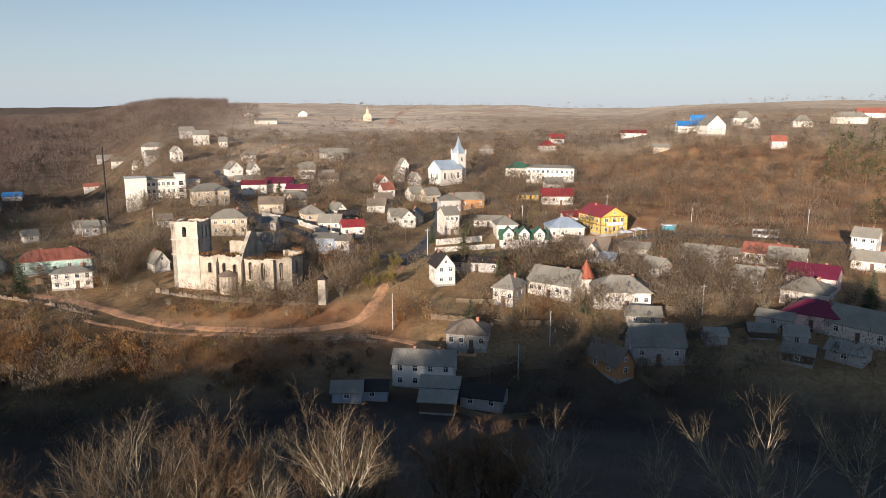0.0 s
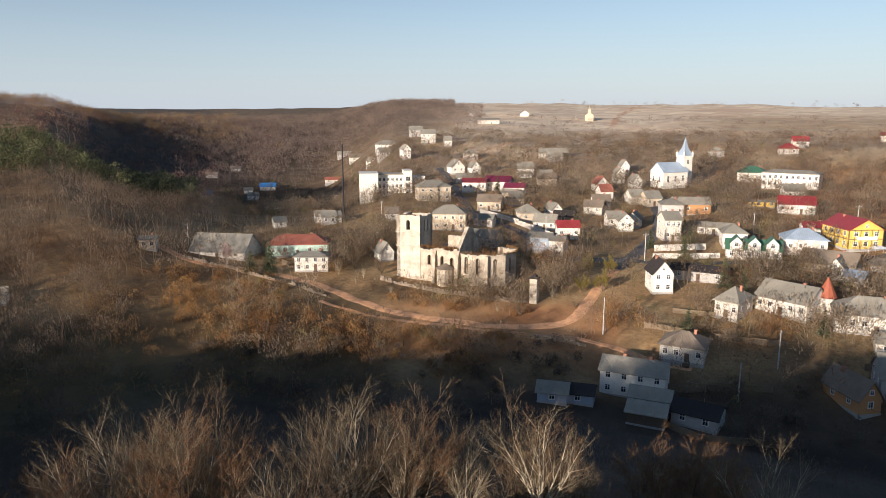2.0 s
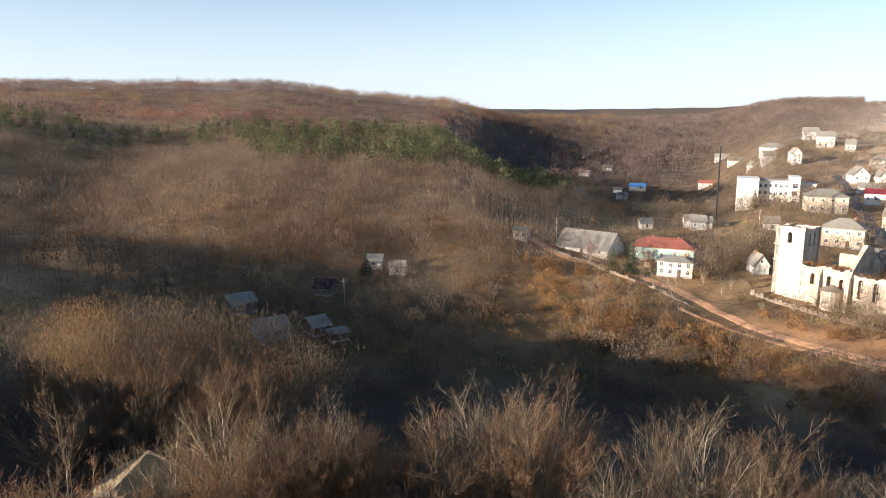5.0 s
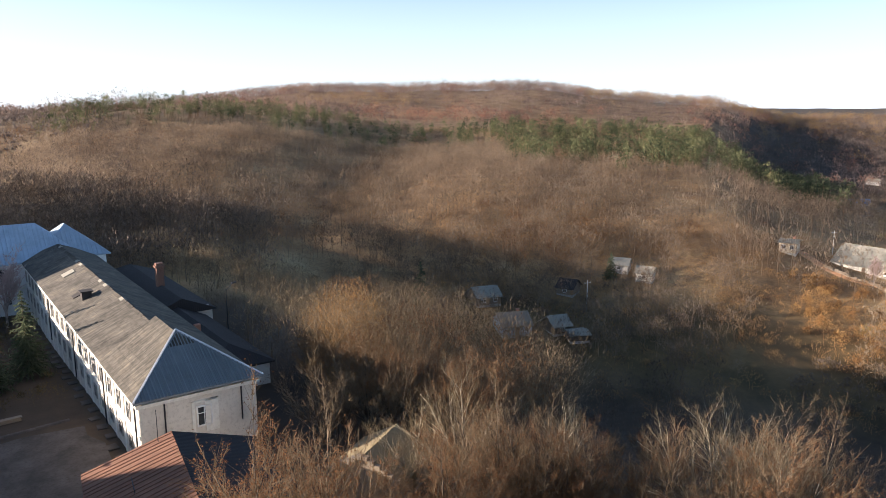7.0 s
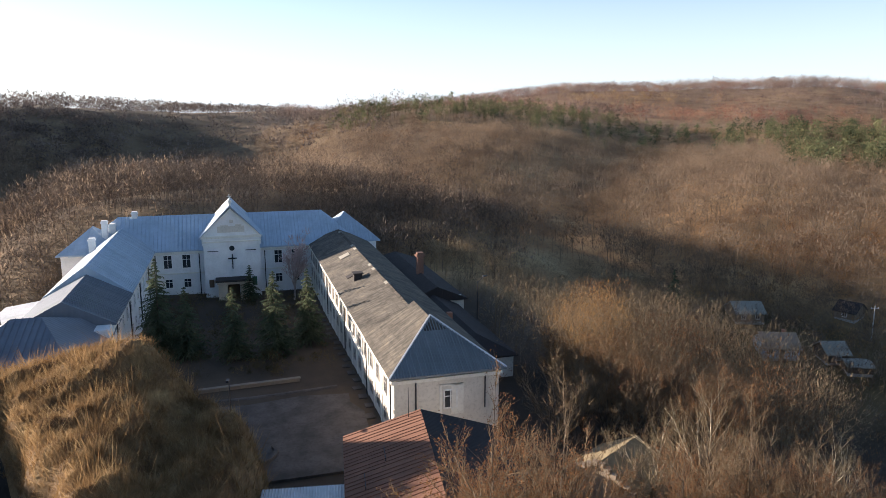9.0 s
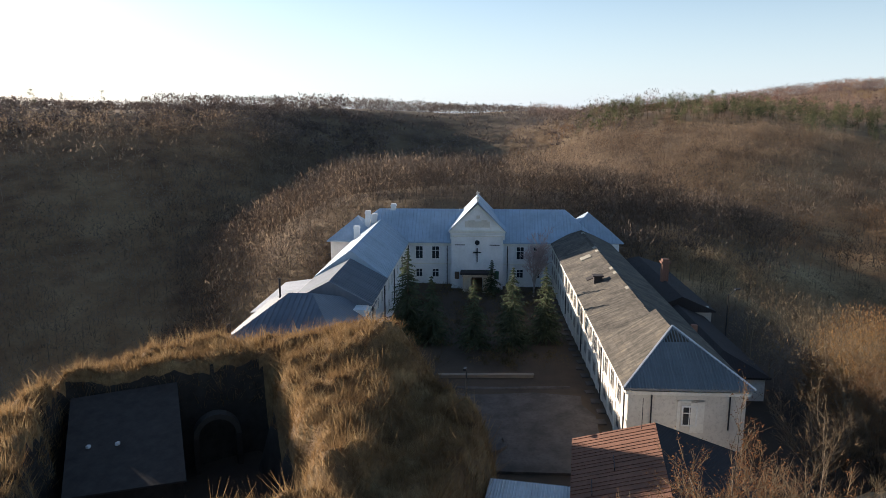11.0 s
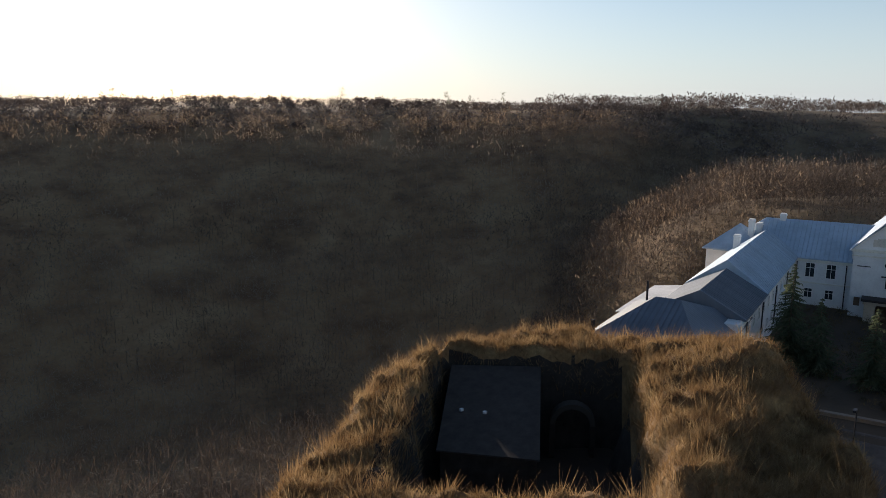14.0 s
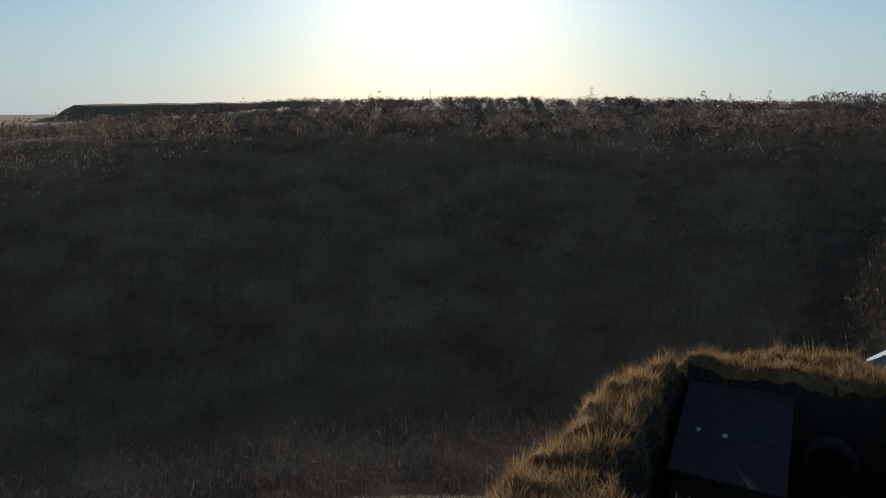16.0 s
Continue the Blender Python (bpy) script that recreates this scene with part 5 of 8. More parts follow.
house(27.5, 129.1, -26, 8.3, 6, 2.6, 1.6, "gable", "grey_wall", "dark_sheet", 1, 2, category="shed", chimneys=0, sides=False)
house(68.7, 141.5, -12, 11.2, 9, 4.2, 3.6, "gable", "grey_wall", "slate", 1, 3)
house(57.0, 137.8, 18, 4.5, 10, 3.4, 3.2, "gable", "orange_wall", "brown_slate", 1, 1, along=False)
house(112.3, 147.8, -47, 12.5, 9, 3.4, 2.8, "hip", "pink_wall", "wine_sheet", 1, 3)
house(118.2, 138.2, -61, 14.1, 9, 3.6, 3.4, "gable", "old_wall", "slate", 1, 3)
house(119.1, 160.8, -49, 10.7, 9, 4, 3, "hip", "old_wall", "slate", 1, 3)
house(128.6, 171.3, -47, 12.1, 9, 4.6, 2.6, "gable", "pink_wall", "wine_sheet", 1, 4)
house(130.8, 196.6, -42, 13.1, 8, 3.4, 2.4, "gable", "beige_wall", "tile_red", 1, 4)
house(112.7, 201.9, -45, 11.3, 8, 3.4, 2.8, "gable", "old_wall", "slate", 1, 3)
house(164.1, 196.2, -50, 6.9, 8, 6, 2.4, "gable", "white_wall", "slate", 2, 3)
house(112.7, 176.7, -43, 7.2, 8, 3.2, 2.6, "gable", "stone_wall", "slate", 1, 3)
house(92.9, 193.1, -56, 6.0, 7, 3, 2.4, "gable", "old_wall", "slate", 1, 2)
house(100.7, 138.7, -26, 4.7, 6, 2.6, 1.6, "gable", "grey_wall", "slate", 1, 1, category="shed", chimneys=0, sides=False)
house(237.8, 459.5, -17, 14.6, 12, 5, 3.2, "gable", "white_wall", "blue_sheet", 1, 4, sides=False)
house(236.5, 425.5, 1, 12.7, 12, 6, 6, "gable", "white_wall", "slate", 1, 2, along=False, sides=False)
house(261.3, 485.0, -18, 14.3, 10, 6, 4, "gable", "white_wall", "blue_sheet", 1, 2, sides=False)
house(295.0, 488.3, -21, 14.8, 10, 5, 5, "hip", "white_wall", "slate", 1, 3, sides=False)
house(322.7, 458.8, -25, 12.7, 10, 4, 4, "hip", "white_wall", "slate", 1, 3, sides=False)
house(378.8, 483.8, -38, 24.5, 10, 5, 4, "hip", "old_wall", "slate", 1, 3, sides=False)
house(242.7, 561.0, -17, 20.6, 9, 4, 2.4, "gable", "white_wall", "red_sheet", 1, 3, sides=False)
house(251.1, 376.5, -24, 8.1, 8, 4, 3, "gable", "pink_wall", "tile_red", 1, 2, sides=False)
house(198.5, 416.6, -15, 9.8, 8, 3, 2, "gable", "beige_wall", "slate", 1, 2, sides=False)
house(460.2, 562.2, -33, 22.3, 10, 5, 4, "gable", "white_wall", "tile_red", 1, 3, sides=False)
house(290.4, 467.6, -2, 7.5, 8, 4, 4, "gable", "white_wall", "slate", 1, 2, along=False, sides=False)
# dark walls and roofs deepen the shade on the valley sheds by colour
house(-148.2, 102.6, 79, 6.6, 7, 2.4, 2, "gable", "stone_wall", "slate", 1, 2, category="shed", chimneys=0, sides=False)
house(-130.7, 98.7, 73, 7.1, 8, 2.6, 2.2, "gable", "blue_wall", "brown_slate", 1, 3)
house(-124.6, 107.4, 79, 4.5, 6, 2.2, 1.8, "gable", "wood_wall", "slate", 1, 1, category="shed", chimneys=0, sides=False)
house(-118.9, 108.8, 68, 4.5, 5, 1.8, 0.5, "gable", "wood_wall", "slate", 1, 0, category="shed", chimneys=0, sides=False)
house(-141.1, 125.6, 28, 4.5, 6, 2.2, 1.8, "gable", "stone_wall", "dark_sheet", 1, 1, category="shed", chimneys=0, sides=False)
house(-144.5, 148.3, 34, 4.9, 5, 2.4, 1.6, "gable", "grey_wall", "slate", 1, 1, category="shed", chimneys=0, sides=False)
house(-135.4, 148.9, 32, 4.5, 5, 2.6, 1.4, "gable", "white_wall", "slate", 1, 1, category="shed", chimneys=0, sides=False)
house(-126.4, 201.3, 22, 4.8, 6, 3.4, 0.8, "gable", "beige_wall", "slate", 1, 2)
house(-268.8, 482.7, 39, 13.9, 8, 4, 2.6, "gable", "white_wall", "slate", 1, 2, sides=False)
house(-226.3, 427.8, 53, 7.0, 7, 4.2, 3.6, "gable", "white_wall", "blue_sheet", 1, 1, along=False, sides=False)
house(97.1, 217.4, -38, 9.6, 6, 2.2, 1.6, "gable", "old_wall", "slate", 1, 0, category="shed", chimneys=0, sides=False)
house(82.5, 204.7, -32, 4.6, 5, 2.4, 1.4, "gable", "grey_wall", "zinc_sheet", 1, 1, category="shed", chimneys=0, sides=False)
house(73.6, 159.0, -17, 8.2, 6, 2.4, 1.6, "gable", "old_wall", "slate", 1, 2, category="shed", chimneys=0, sides=False)
house(133.8, 190.8, -43, 10.2, 8, 3.2, 2.6, "gable", "stone_wall", "slate", 1, 2)
house(103.5, 149.9, -47, 7.9, 6, 2.2, 1.2, "gable", "grey_wall", "slate", 1, 1, category="shed", chimneys=0, sides=False)
house(95.5, 143.8, -20, 5.5, 5, 2, 1.2, "gable", "wood_wall", "slate", 1, 0, category="shed", chimneys=0, sides=False)
house(106.5, 128.7, -56, 7.2, 6, 2.4, 1.6, "gable", "grey_wall", "slate", 1, 1, category="shed", chimneys=0, sides=False)
house(96.6, 131.0, -42, 5.9, 6, 2.4, 1.4, "gable", "wood_wall", "slate", 1, 1, category="shed", chimneys=0, sides=False)
house(156.4, 183.0, -47, 11.0, 7, 3, 2.4, "gable", "white_wall", "slate", 1, 3)
house(83.9, 143.4, -10, 4.5, 5, 2.2, 1.2, "gable", "grey_wall", "slate", 1, 0, category="shed", chimneys=0, sides=False)
house(121.7, 202.3, -51, 8.0, 6, 2.4, 1.8, "gable", "old_wall", "slate", 1, 1, category="shed", chimneys=0, sides=False)
house(111.6, 208.6, -12, 7.0, 6, 2.6, 2, "gable", "old_wall", "brown_slate", 1, 2, category="shed", chimneys=0, sides=False)
house(59.5, 140.3, -13, 4.5, 5, 2.2, 1.2, "gable", "wood_wall", "slate", 1, 0, category="shed", chimneys=0, sides=False)
house(-2.7, 460.7, 5, 17.7, 8, 3.4, 2.6, "gable", "old_wall", "slate", 1, 3, sides=False)
house(-17.8, 412.6, 7, 9.2, 8, 4, 2.6, "gable", "white_wall", "slate", 1, 2, sides=False)
house(-5.0, 374.2, 9, 9.7, 8, 3.6, 2.6, "gable", "beige_wall", "brown_slate", 1, 2, sides=False)
house(-26.7, 267.9, -6, 7.3, 7, 2.8, 1.6, "gable", "grey_wall", "slate", 1, 1, category="shed", chimneys=0, sides=False)
house(3.9, 287.2, -11, 8.1, 7, 2.8, 1.8, "gable", "stone_wall", "dark_sheet", 1, 1, category="shed", chimneys=0, sides=False)
house(99.5, 470.9, -2, 8.7, 8, 3.4, 2.6, "hip", "grey_wall", "slate", 1, 2, sides=False)
house(-64.4, 271.9, 18, 4.9, 6, 3, 2, "gable", "old_wall", "brown_slate", 1, 1, category="shed", chimneys=0, sides=False)
house(22.7, 280.7, 10, 5.6, 7, 3.6, 2.4, "gable", "white_wall", "slate", 1, 2)
house(30.3, 278.5, -16, 5.2, 7, 3.6, 2.4, "gable", "old_wall", "slate", 1, 2, along=False)
house(-21.4, 336.0, -4, 7.3, 6, 2.6, 1.6, "gable", "old_wall", "slate", 1, 1, category="shed", chimneys=0, sides=False)
house(-49.7, 383.5, 13, 8.6, 7, 3, 2, "gable", "old_wall", "slate", 1, 2, category="shed", chimneys=0, sides=False)
house(16.5, 304.7, -13, 7.7, 7, 3.2, 2.4, "gable", "old_wall", "brown_slate", 1, 2)
house(57.5, 264.9, -18, 11.6, 6, 2.8, 1.4, "gable", "white_wall", "slate", 1, 3, category="shed", chimneys=0, sides=False)
house(-198.1, 468.0, 31, 9.7, 7, 3, 2, "gable", "grey_wall", "slate", 1, 2, sides=False)
house(-160.4, 389.2, 30, 8.0, 6, 2.6, 1.6, "gable", "white_wall", "slate", 1, 2, sides=False)
house(-94.2, 272.4, 29, 4.5, 6, 3, 2, "gable", "white_wall", "slate", 1, 1)
house(-106.5, 259.1, 32, 4.5, 6, 2.6, 1.6, "gable", "white_wall", "slate", 1, 1, category="shed", chimneys=0, sides=False)
house(-214.5, 460.7, 35, 5.4, 7, 3, 2.2, "gable", "old_wall", "slate", 1, 1, sides=False)
house(-273.5, 536.2, 37, 11.3, 8, 3.4, 2.4, "gable", "grey_wall", "slate", 1, 2, sides=False)
house(-250.9, 557.0, 14, 8.5, 8, 3.4, 2.4, "gable", "white_wall", "slate", 1, 2, sides=False)
house(-165.3, 437.6, 31, 5.8, 6, 3, 2, "gable", "white_wall", "slate", 1, 1, sides=False)
house(-87.4, 269.4, 28, 4.5, 6, 3, 1.6, "gable", "old_wall", "slate", 1, 1, category="shed", chimneys=0, sides=False)

# ---- trees ----
def sliver(a, b, w, out):
    """A thin blade from a to b, w wide at its foot."""
    side = (b - a).cross(Vector((random.uniform(-1, 1), random.uniform(-1, 1), random.uniform(-1, 1)))).normalized() * (w / 2)
    out.append((tuple(a - side), tuple(a + side), tuple(b)))


def grow(seed, tall, spread=0.5, fork=0.25, limbs=7, leaf=0.0, fat=1.0, leafsize=0.09):
    """A broad-leaved tree: wood (tapered, forking tubes), twigs (blades) and whatever leaves still hang."""
    rnd = random.Random(seed)
    keep = random.getstate()
    random.seed(seed)
    wood, twig, leaves = [], [], []

    def jitter(k):
        return Vector((rnd.uniform(-k, k), rnd.uniform(-k, k), rnd.uniform(-k, k)))

    def aside(d, angle):
        across = d.cross(jitter(1.0)).normalized()
        return (d * math.cos(angle) + across * math.sin(angle) + Vector((0, 0, 0.1))).normalized()

    def branch(p, d, length, rad, level):
        steps, first = (5, 6, 3)[level], rad
        for s in range(steps):
            q = p + d * (length / steps)
            r2 = max(first * (1 - (0.3 if level == 0 else 0.8) * (s + 1) / steps), 0.018)
            wood.append(tube(p, q, rad, r2, (7, 5, 3)[level]))
            if level == 1 and s > 0:
                for _ in range(2):
                    branch(q, aside(d, rnd.uniform(0.3, 0.75)), length * rnd.uniform(0.3, 0.55) * (1.1 - 0.09 * s), max(r2, first * 0.3) * 0.6, 2)
            elif level == 2:
                for _ in range(2):
                    fine(q, aside(d, rnd.uniform(0.35, 0.9)), length * rnd.uniform(0.35, 0.6))
            p, rad = q, r2
            d = (d + jitter((0.05, 0.11, 0.13)[level]) + Vector((0, 0, 0.07))).normalized()
        if level:
            fine(p, d, length * (0.5 if level == 2 else 0.22))
        return p, d, rad

    def fine(p, d, length):
        e = p + d * length
        sliver(p, e, 0.026 * fat, twig)
        for _ in range(5):
            s = p.lerp(e, rnd.uniform(0.1, 0.9))
            q = s + aside(d, rnd.uniform(0.25, 0.7)) * length * rnd.uniform(0.35, 0.75)
            sliver(s, q, 0.016 * fat, twig)
            if leaf and rnd.random() < leaf:
                for _ in range(3 if leaf < 0.8 else 6):
                    c = s.lerp(q, rnd.random()) + jitter(0.15)
                    k = leafsize * rnd.uniform(0.7, 1.4)
                    leaves.append((tuple(c), tuple(c + jitter(k)), tuple(c + jitter(k))))

    top, d, rad = branch(Vector((0, 0, -1.5)), (Vector((0, 0, 1)) + jitter(0.08)).normalized(), tall * fork + 1.5, tall * 0.021, 0)
    branch(top, d, tall * (0.95 - fork), rad * 0.9, 1)
    for k in range(limbs):
        a = 6.283 * (k + rnd.uniform(-0.35, 0.35)) / limbs
        f = rnd.uniform(0, 1)
        out = Vector((math.cos(a), math.sin(a), 0)) * spread * rnd.uniform(0.7, 1.35)
        start = top - Vector((0, 0, f * 0.45 * tall * fork))
        branch(start, (out + Vector((0, 0, rnd.uniform(0.6, 1.0)))).normalized(), tall * (1 - fork) * rnd.uniform(0.62, 0.88), rad * rnd.uniform(0.65, 0.95), 1)
    random.setstate(keep)
    wood, twig, leaves = join(*wood), np.array(twig), np.array(leaves)
    size = tall / twig[..., 2].max()
    return ([tuple(np.array(v) * size) for v in wood[0]], wood[1]), twig * size, leaves * size if len(leaves) else leaves


def crown_blades(name, tris, mat, parent):
    return blades(name, tris, mat, "", "", parent)


KINDS = {
    "pale": dict(seed=3, tall=15, spread=0.42, fork=0.22, limbs=7, bark="bark_pale", twig="pale_twigs", label="tall bare pale-barked tree on the slope"),
    "pale_slim": dict(seed=11, tall=15, spread=0.4, fork=0.22, limbs=5, bark="bark_pale", twig="pale_twigs", label="slender bare pale-barked tree"),
    "pale_wide": dict(seed=23, tall=13, spread=0.8, fork=0.24, limbs=7, bark="bark_pale", twig="pale_twigs", label="wide bare tree with spreading pale boughs"),
    "brown": dict(fat=1.8, seed=31, tall=13, spread=0.5, fork=0.16, limbs=8, leaf=0.12, leafsize=0.07, leaves="rust_leaf", bark="bark_dark", twig="near_twigs", label="bare brown tree with a dense twiggy crown"),
    "rusty": dict(fat=1.6, seed=43, tall=12, spread=0.55, fork=0.2, limbs=8, leaf=0.85, leafsize=0.075, bark="bark_dark", twig="near_twigs", leaves="rust_leaf", label="tree with rust-brown leaves still hanging"),
    "golden": dict(seed=53, tall=13, spread=1.0, fork=0.1, limbs=16, leaf=0.9, leafsize=0.13, bark="bark_dark", twig="near_twigs", leaves="amber_leaf", label="broad round tree with amber autumn leaves"),
    "birch": dict(fat=7.0, seed=61, tall=13, spread=0.2, fork=0.3, limbs=6, bark="bark_birch", twig="birch_twigs", label="slender bare birch with pinkish twigs"),
    "willow": dict(seed=71, tall=9, spread=0.6, fork=0.2, limbs=8, leaf=0.85, leafsize=0.13, bark="bark_dark", twig="near_twigs", leaves="yellow_leaf", label="small tree with yellow-green leaves"),
}
FIRST = {}


def tree(x, y, tall, kind, turn=0.0, sink=0.3, exact=False):
    """A tree of one of the kinds; exact: tall is its height itself, otherwise it is scaled with the first of its kind."""
    k = KINDS[kind]
    grown = (kind, int(abs(x) * 7.3 + abs(y) * 3.1) % 2)
    m = pose(x, y, ground_at(x, y) - sink, 0, 0, turn) @ Matrix.Diagonal((tall / k["tall"],) * 3 + (1,))
    if grown in FIRST:
        return copy_thing(FIRST[grown], m @ Matrix.Diagonal((1 / FIRST[grown].scale[0],) * 3 + (1,)) if exact else m)
    wood, twig, leaves = grow(k["seed"] + 100 * grown[1], k["tall"], k["spread"], k["fork"], k["limbs"], k.get("leaf", 0.0), k.get("fat", 1.0), k.get("leafsize", 0.09))
    t = thing("tree", k["label"], "tree", group="trees on the slope")
    part("trunk", wood, k["bark"], t, smooth_faces=True)
    crown_blades("crown", twig, k["twig"], t)
    if len(leaves):
        crown_blades("leaves", leaves, k["leaves"], t)
    FIRST[grown] = t
    t.matrix_basis = m
    return t


def spruce(x, y, tall, wide, turn=0.0, label="dark green spruce with drooping boughs"):
    """A spruce: straight stem and whorls of drooping boughs hung with needles."""
    rnd = random.Random(int(x * 10) + int(y * 7))
    keep = random.getstate()
    random.seed(int(x * 13) + int(y * 17))
    t = thing("spruce", label, "tree", pose(x, y, ground_at(x, y), 0, 0, turn), group="spruces")
    part("trunk", tube((0, 0, -0.5), (0, 0, tall * 0.97), tall * 0.016, 0.03, 6), "bark_dark", t)
    boughs = []
    rows = int(tall * 2.4)
    for k in range(rows):
        f = (k + 0.5) / rows
        z, reach = tall * (0.06 + 0.92 * f), wide * 0.5 * (1 - f) ** 0.85 + 0.12
        for j in range(max(5, int(11 * (1 - f)) + 4)):
            a = rnd.uniform(0, 6.283)
            r = reach * rnd.uniform(0.7, 1.12)
            o = Vector((math.cos(a), math.sin(a), 0))
            p, q = Vector((0, 0, z)), Vector((0, 0, z)) + o * r + Vector((0, 0, -0.28 * r))
            sliver(p, q, 0.35, boughs)
            for _ in range(9):
                s = p.lerp(q, rnd.uniform(0.25, 1.0))
                e = s + (o * rnd.uniform(-0.1, 0.5) + Vector((rnd.uniform(-0.5, 0.5), rnd.uniform(-0.5, 0.5), rnd.uniform(-0.75, 0.05)))) * (0.25 + 0.3 * r)
                sliver(s, e, 0.16, boughs)
    random.setstate(keep)
    crown_blades("crown", np.array(boughs), "spruce_needles", t)
    return t


def wood_of(name, x, y, tall, mat, label, blades_each=46, wide=0.33, width=0.2, low=0.22, cat="woodland", lift=0.58, half=0.43, deep=-0.45, puffs=0.65, vary=0.13, up=0.35):
    """Many bare trees as one object: from each stem thin blades fan out to a ragged crown."""
    n, k = len(x), blades_each
    z = height(x, y) - 0.2
    h = tall[:, None]
    w = h * wide * np.random.uniform(0.8, 1.25, (n, 1))
    u = np.random.normal(0, 1, (n, k, 3))
    u /= np.linalg.norm(u, axis=-1, keepdims=True) + 1e-6
    u[..., 2] = np.where(u[..., 2] < deep, -u[..., 2], u[..., 2])
    a = np.arctan2(u[..., 1], u[..., 0])
    lump = 1 + 0.16 * np.sin(3 * a + np.random.uniform(0, 6, (n, 1))) + 0.12 * np.sin(4 * u[..., 2] + 2 * a + np.random.uniform(0, 6, (n, 1)))
    size = np.stack([w + 0 * a, w + 0 * a, h * half + 0 * a], -1) * lump[..., None]
    mid = np.stack([0 * a, 0 * a, h * lift + 0 * a], -1)
    rho = np.random.uniform(0.8, 1.04, (n, k, 1))
    tip = mid + size * (u + np.random.normal(0, 0.16, (n, k, 3)) + np.array([0, 0, 0.04])) * rho
    root = mid + size * u * (rho - np.random.uniform(0.14, 0.34, (n, k, 1)))
    limbs = max(2, min(8, int(k * 0.06)))
    limb = (np.arange(k) < limbs)[None, :, None]
    root = np.where(limb, np.stack([0 * a, 0 * a, h * np.random.uniform(low, 0.5, (n, k))], -1), root)
    root[:, 0] = 0
    tip[:, 0] = np.stack([0 * h, 0 * h, h * 0.62], -1)[:, 0]
    d = np.random.normal(0, 1, (n, k, 3))
    d[..., 2] *= 0.3
    d /= np.linalg.norm(d, axis=-1, keepdims=True) + 1e-6
    wd = np.full((n, k, 1), width) * np.random.uniform(0.6, 1.3, (n, k, 1))
    wd[:, 1:limbs] = np.maximum(tall * 0.007, width * 0.5)[:, None, None]
    wd[:, 0] = tall[:, None] * 0.016
    o = np.stack([x, y, z], -1)[:, None]
    tris = np.stack([o + root - d * wd / 2, o + root + d * wd / 2, o + tip], 2)
    # sprays of twigs that point out and a little up, through the outer part of the crown
    s = limbs
    at = (o + mid + size * u * np.random.uniform(0.45, 1.03, (n, k, 1)) ** 0.7)[:, s:]
    grow_way = u[:, s:] * 0.7 + np.array([0, 0, up]) + np.random.normal(0, 0.42, (n, k - s, 3))
    grow_way /= np.linalg.norm(grow_way, axis=-1, keepdims=True) + 1e-6
    reach = grow_way * (0.35 + 0.085 * h[..., None]) * puffs * np.random.uniform(0.6, 1.5, (n, k - s, 1))
    side = d[:, s:] * wd[:, s:] * 0.5
    tris[:, s:] = np.stack([at - side - reach * 0.3, at + side - reach * 0.3, at + reach * 0.7], 2)
    plant = np.repeat(np.random.normal(0, vary, n), k)
    return blades(name, tris.reshape(-1, 3, 3), mat, label, cat, plant=plant)


def scatter(count, a0, a1, r0, r1, keep=None, seed=0):
    """Random plan points in a sector between two distances, thinned by keep(x, y, az, r)."""
    g = np.random.default_rng(seed)
    az, r = g.uniform(a0, a1, count), np.sqrt(g.uniform(r0 * r0, r1 * r1, count))
    x, y = -r * np.sin(np.radians(az)), r * np.cos(np.radians(az))
    if keep is not None:
        ok = keep(x, y, az, r) > g.uniform(0, 1, count)
        x, y = x[ok], y[ok]
    return x, y, g


def clear_of_houses(x, y, gap=7.0):
    extra = {"house": 0, "barn": 1, "shed": -1, "garage": -1, "church": 9, "ruin": 11, "school": 9, "shop": 4}
    ok = np.ones(len(x), bool)
    for o in scene.objects:
        if o.parent is None and o.get("category") in extra:
            wide = gap + extra[o.get("category")]
            ok &= (np.hypot(x - o.location.x, y - o.location.y) > wide) & (np.hypot(x - o.location.x, y - o.location.y + 5.5) > wide - 0.5)   # the yard before its front stays open
    for line, w in ROADS:
        for (ax, ay), (bx, by) in zip(line, line[1:]):
            t = np.clip(((x - ax) * (bx - ax) + (y - ay) * (by - ay)) / ((bx - ax) ** 2 + (by - ay) ** 2), 0, 1)
            ok &= np.hypot(x - ax - t * (bx - ax), y - ay - t * (by - ay)) > w
    return ok


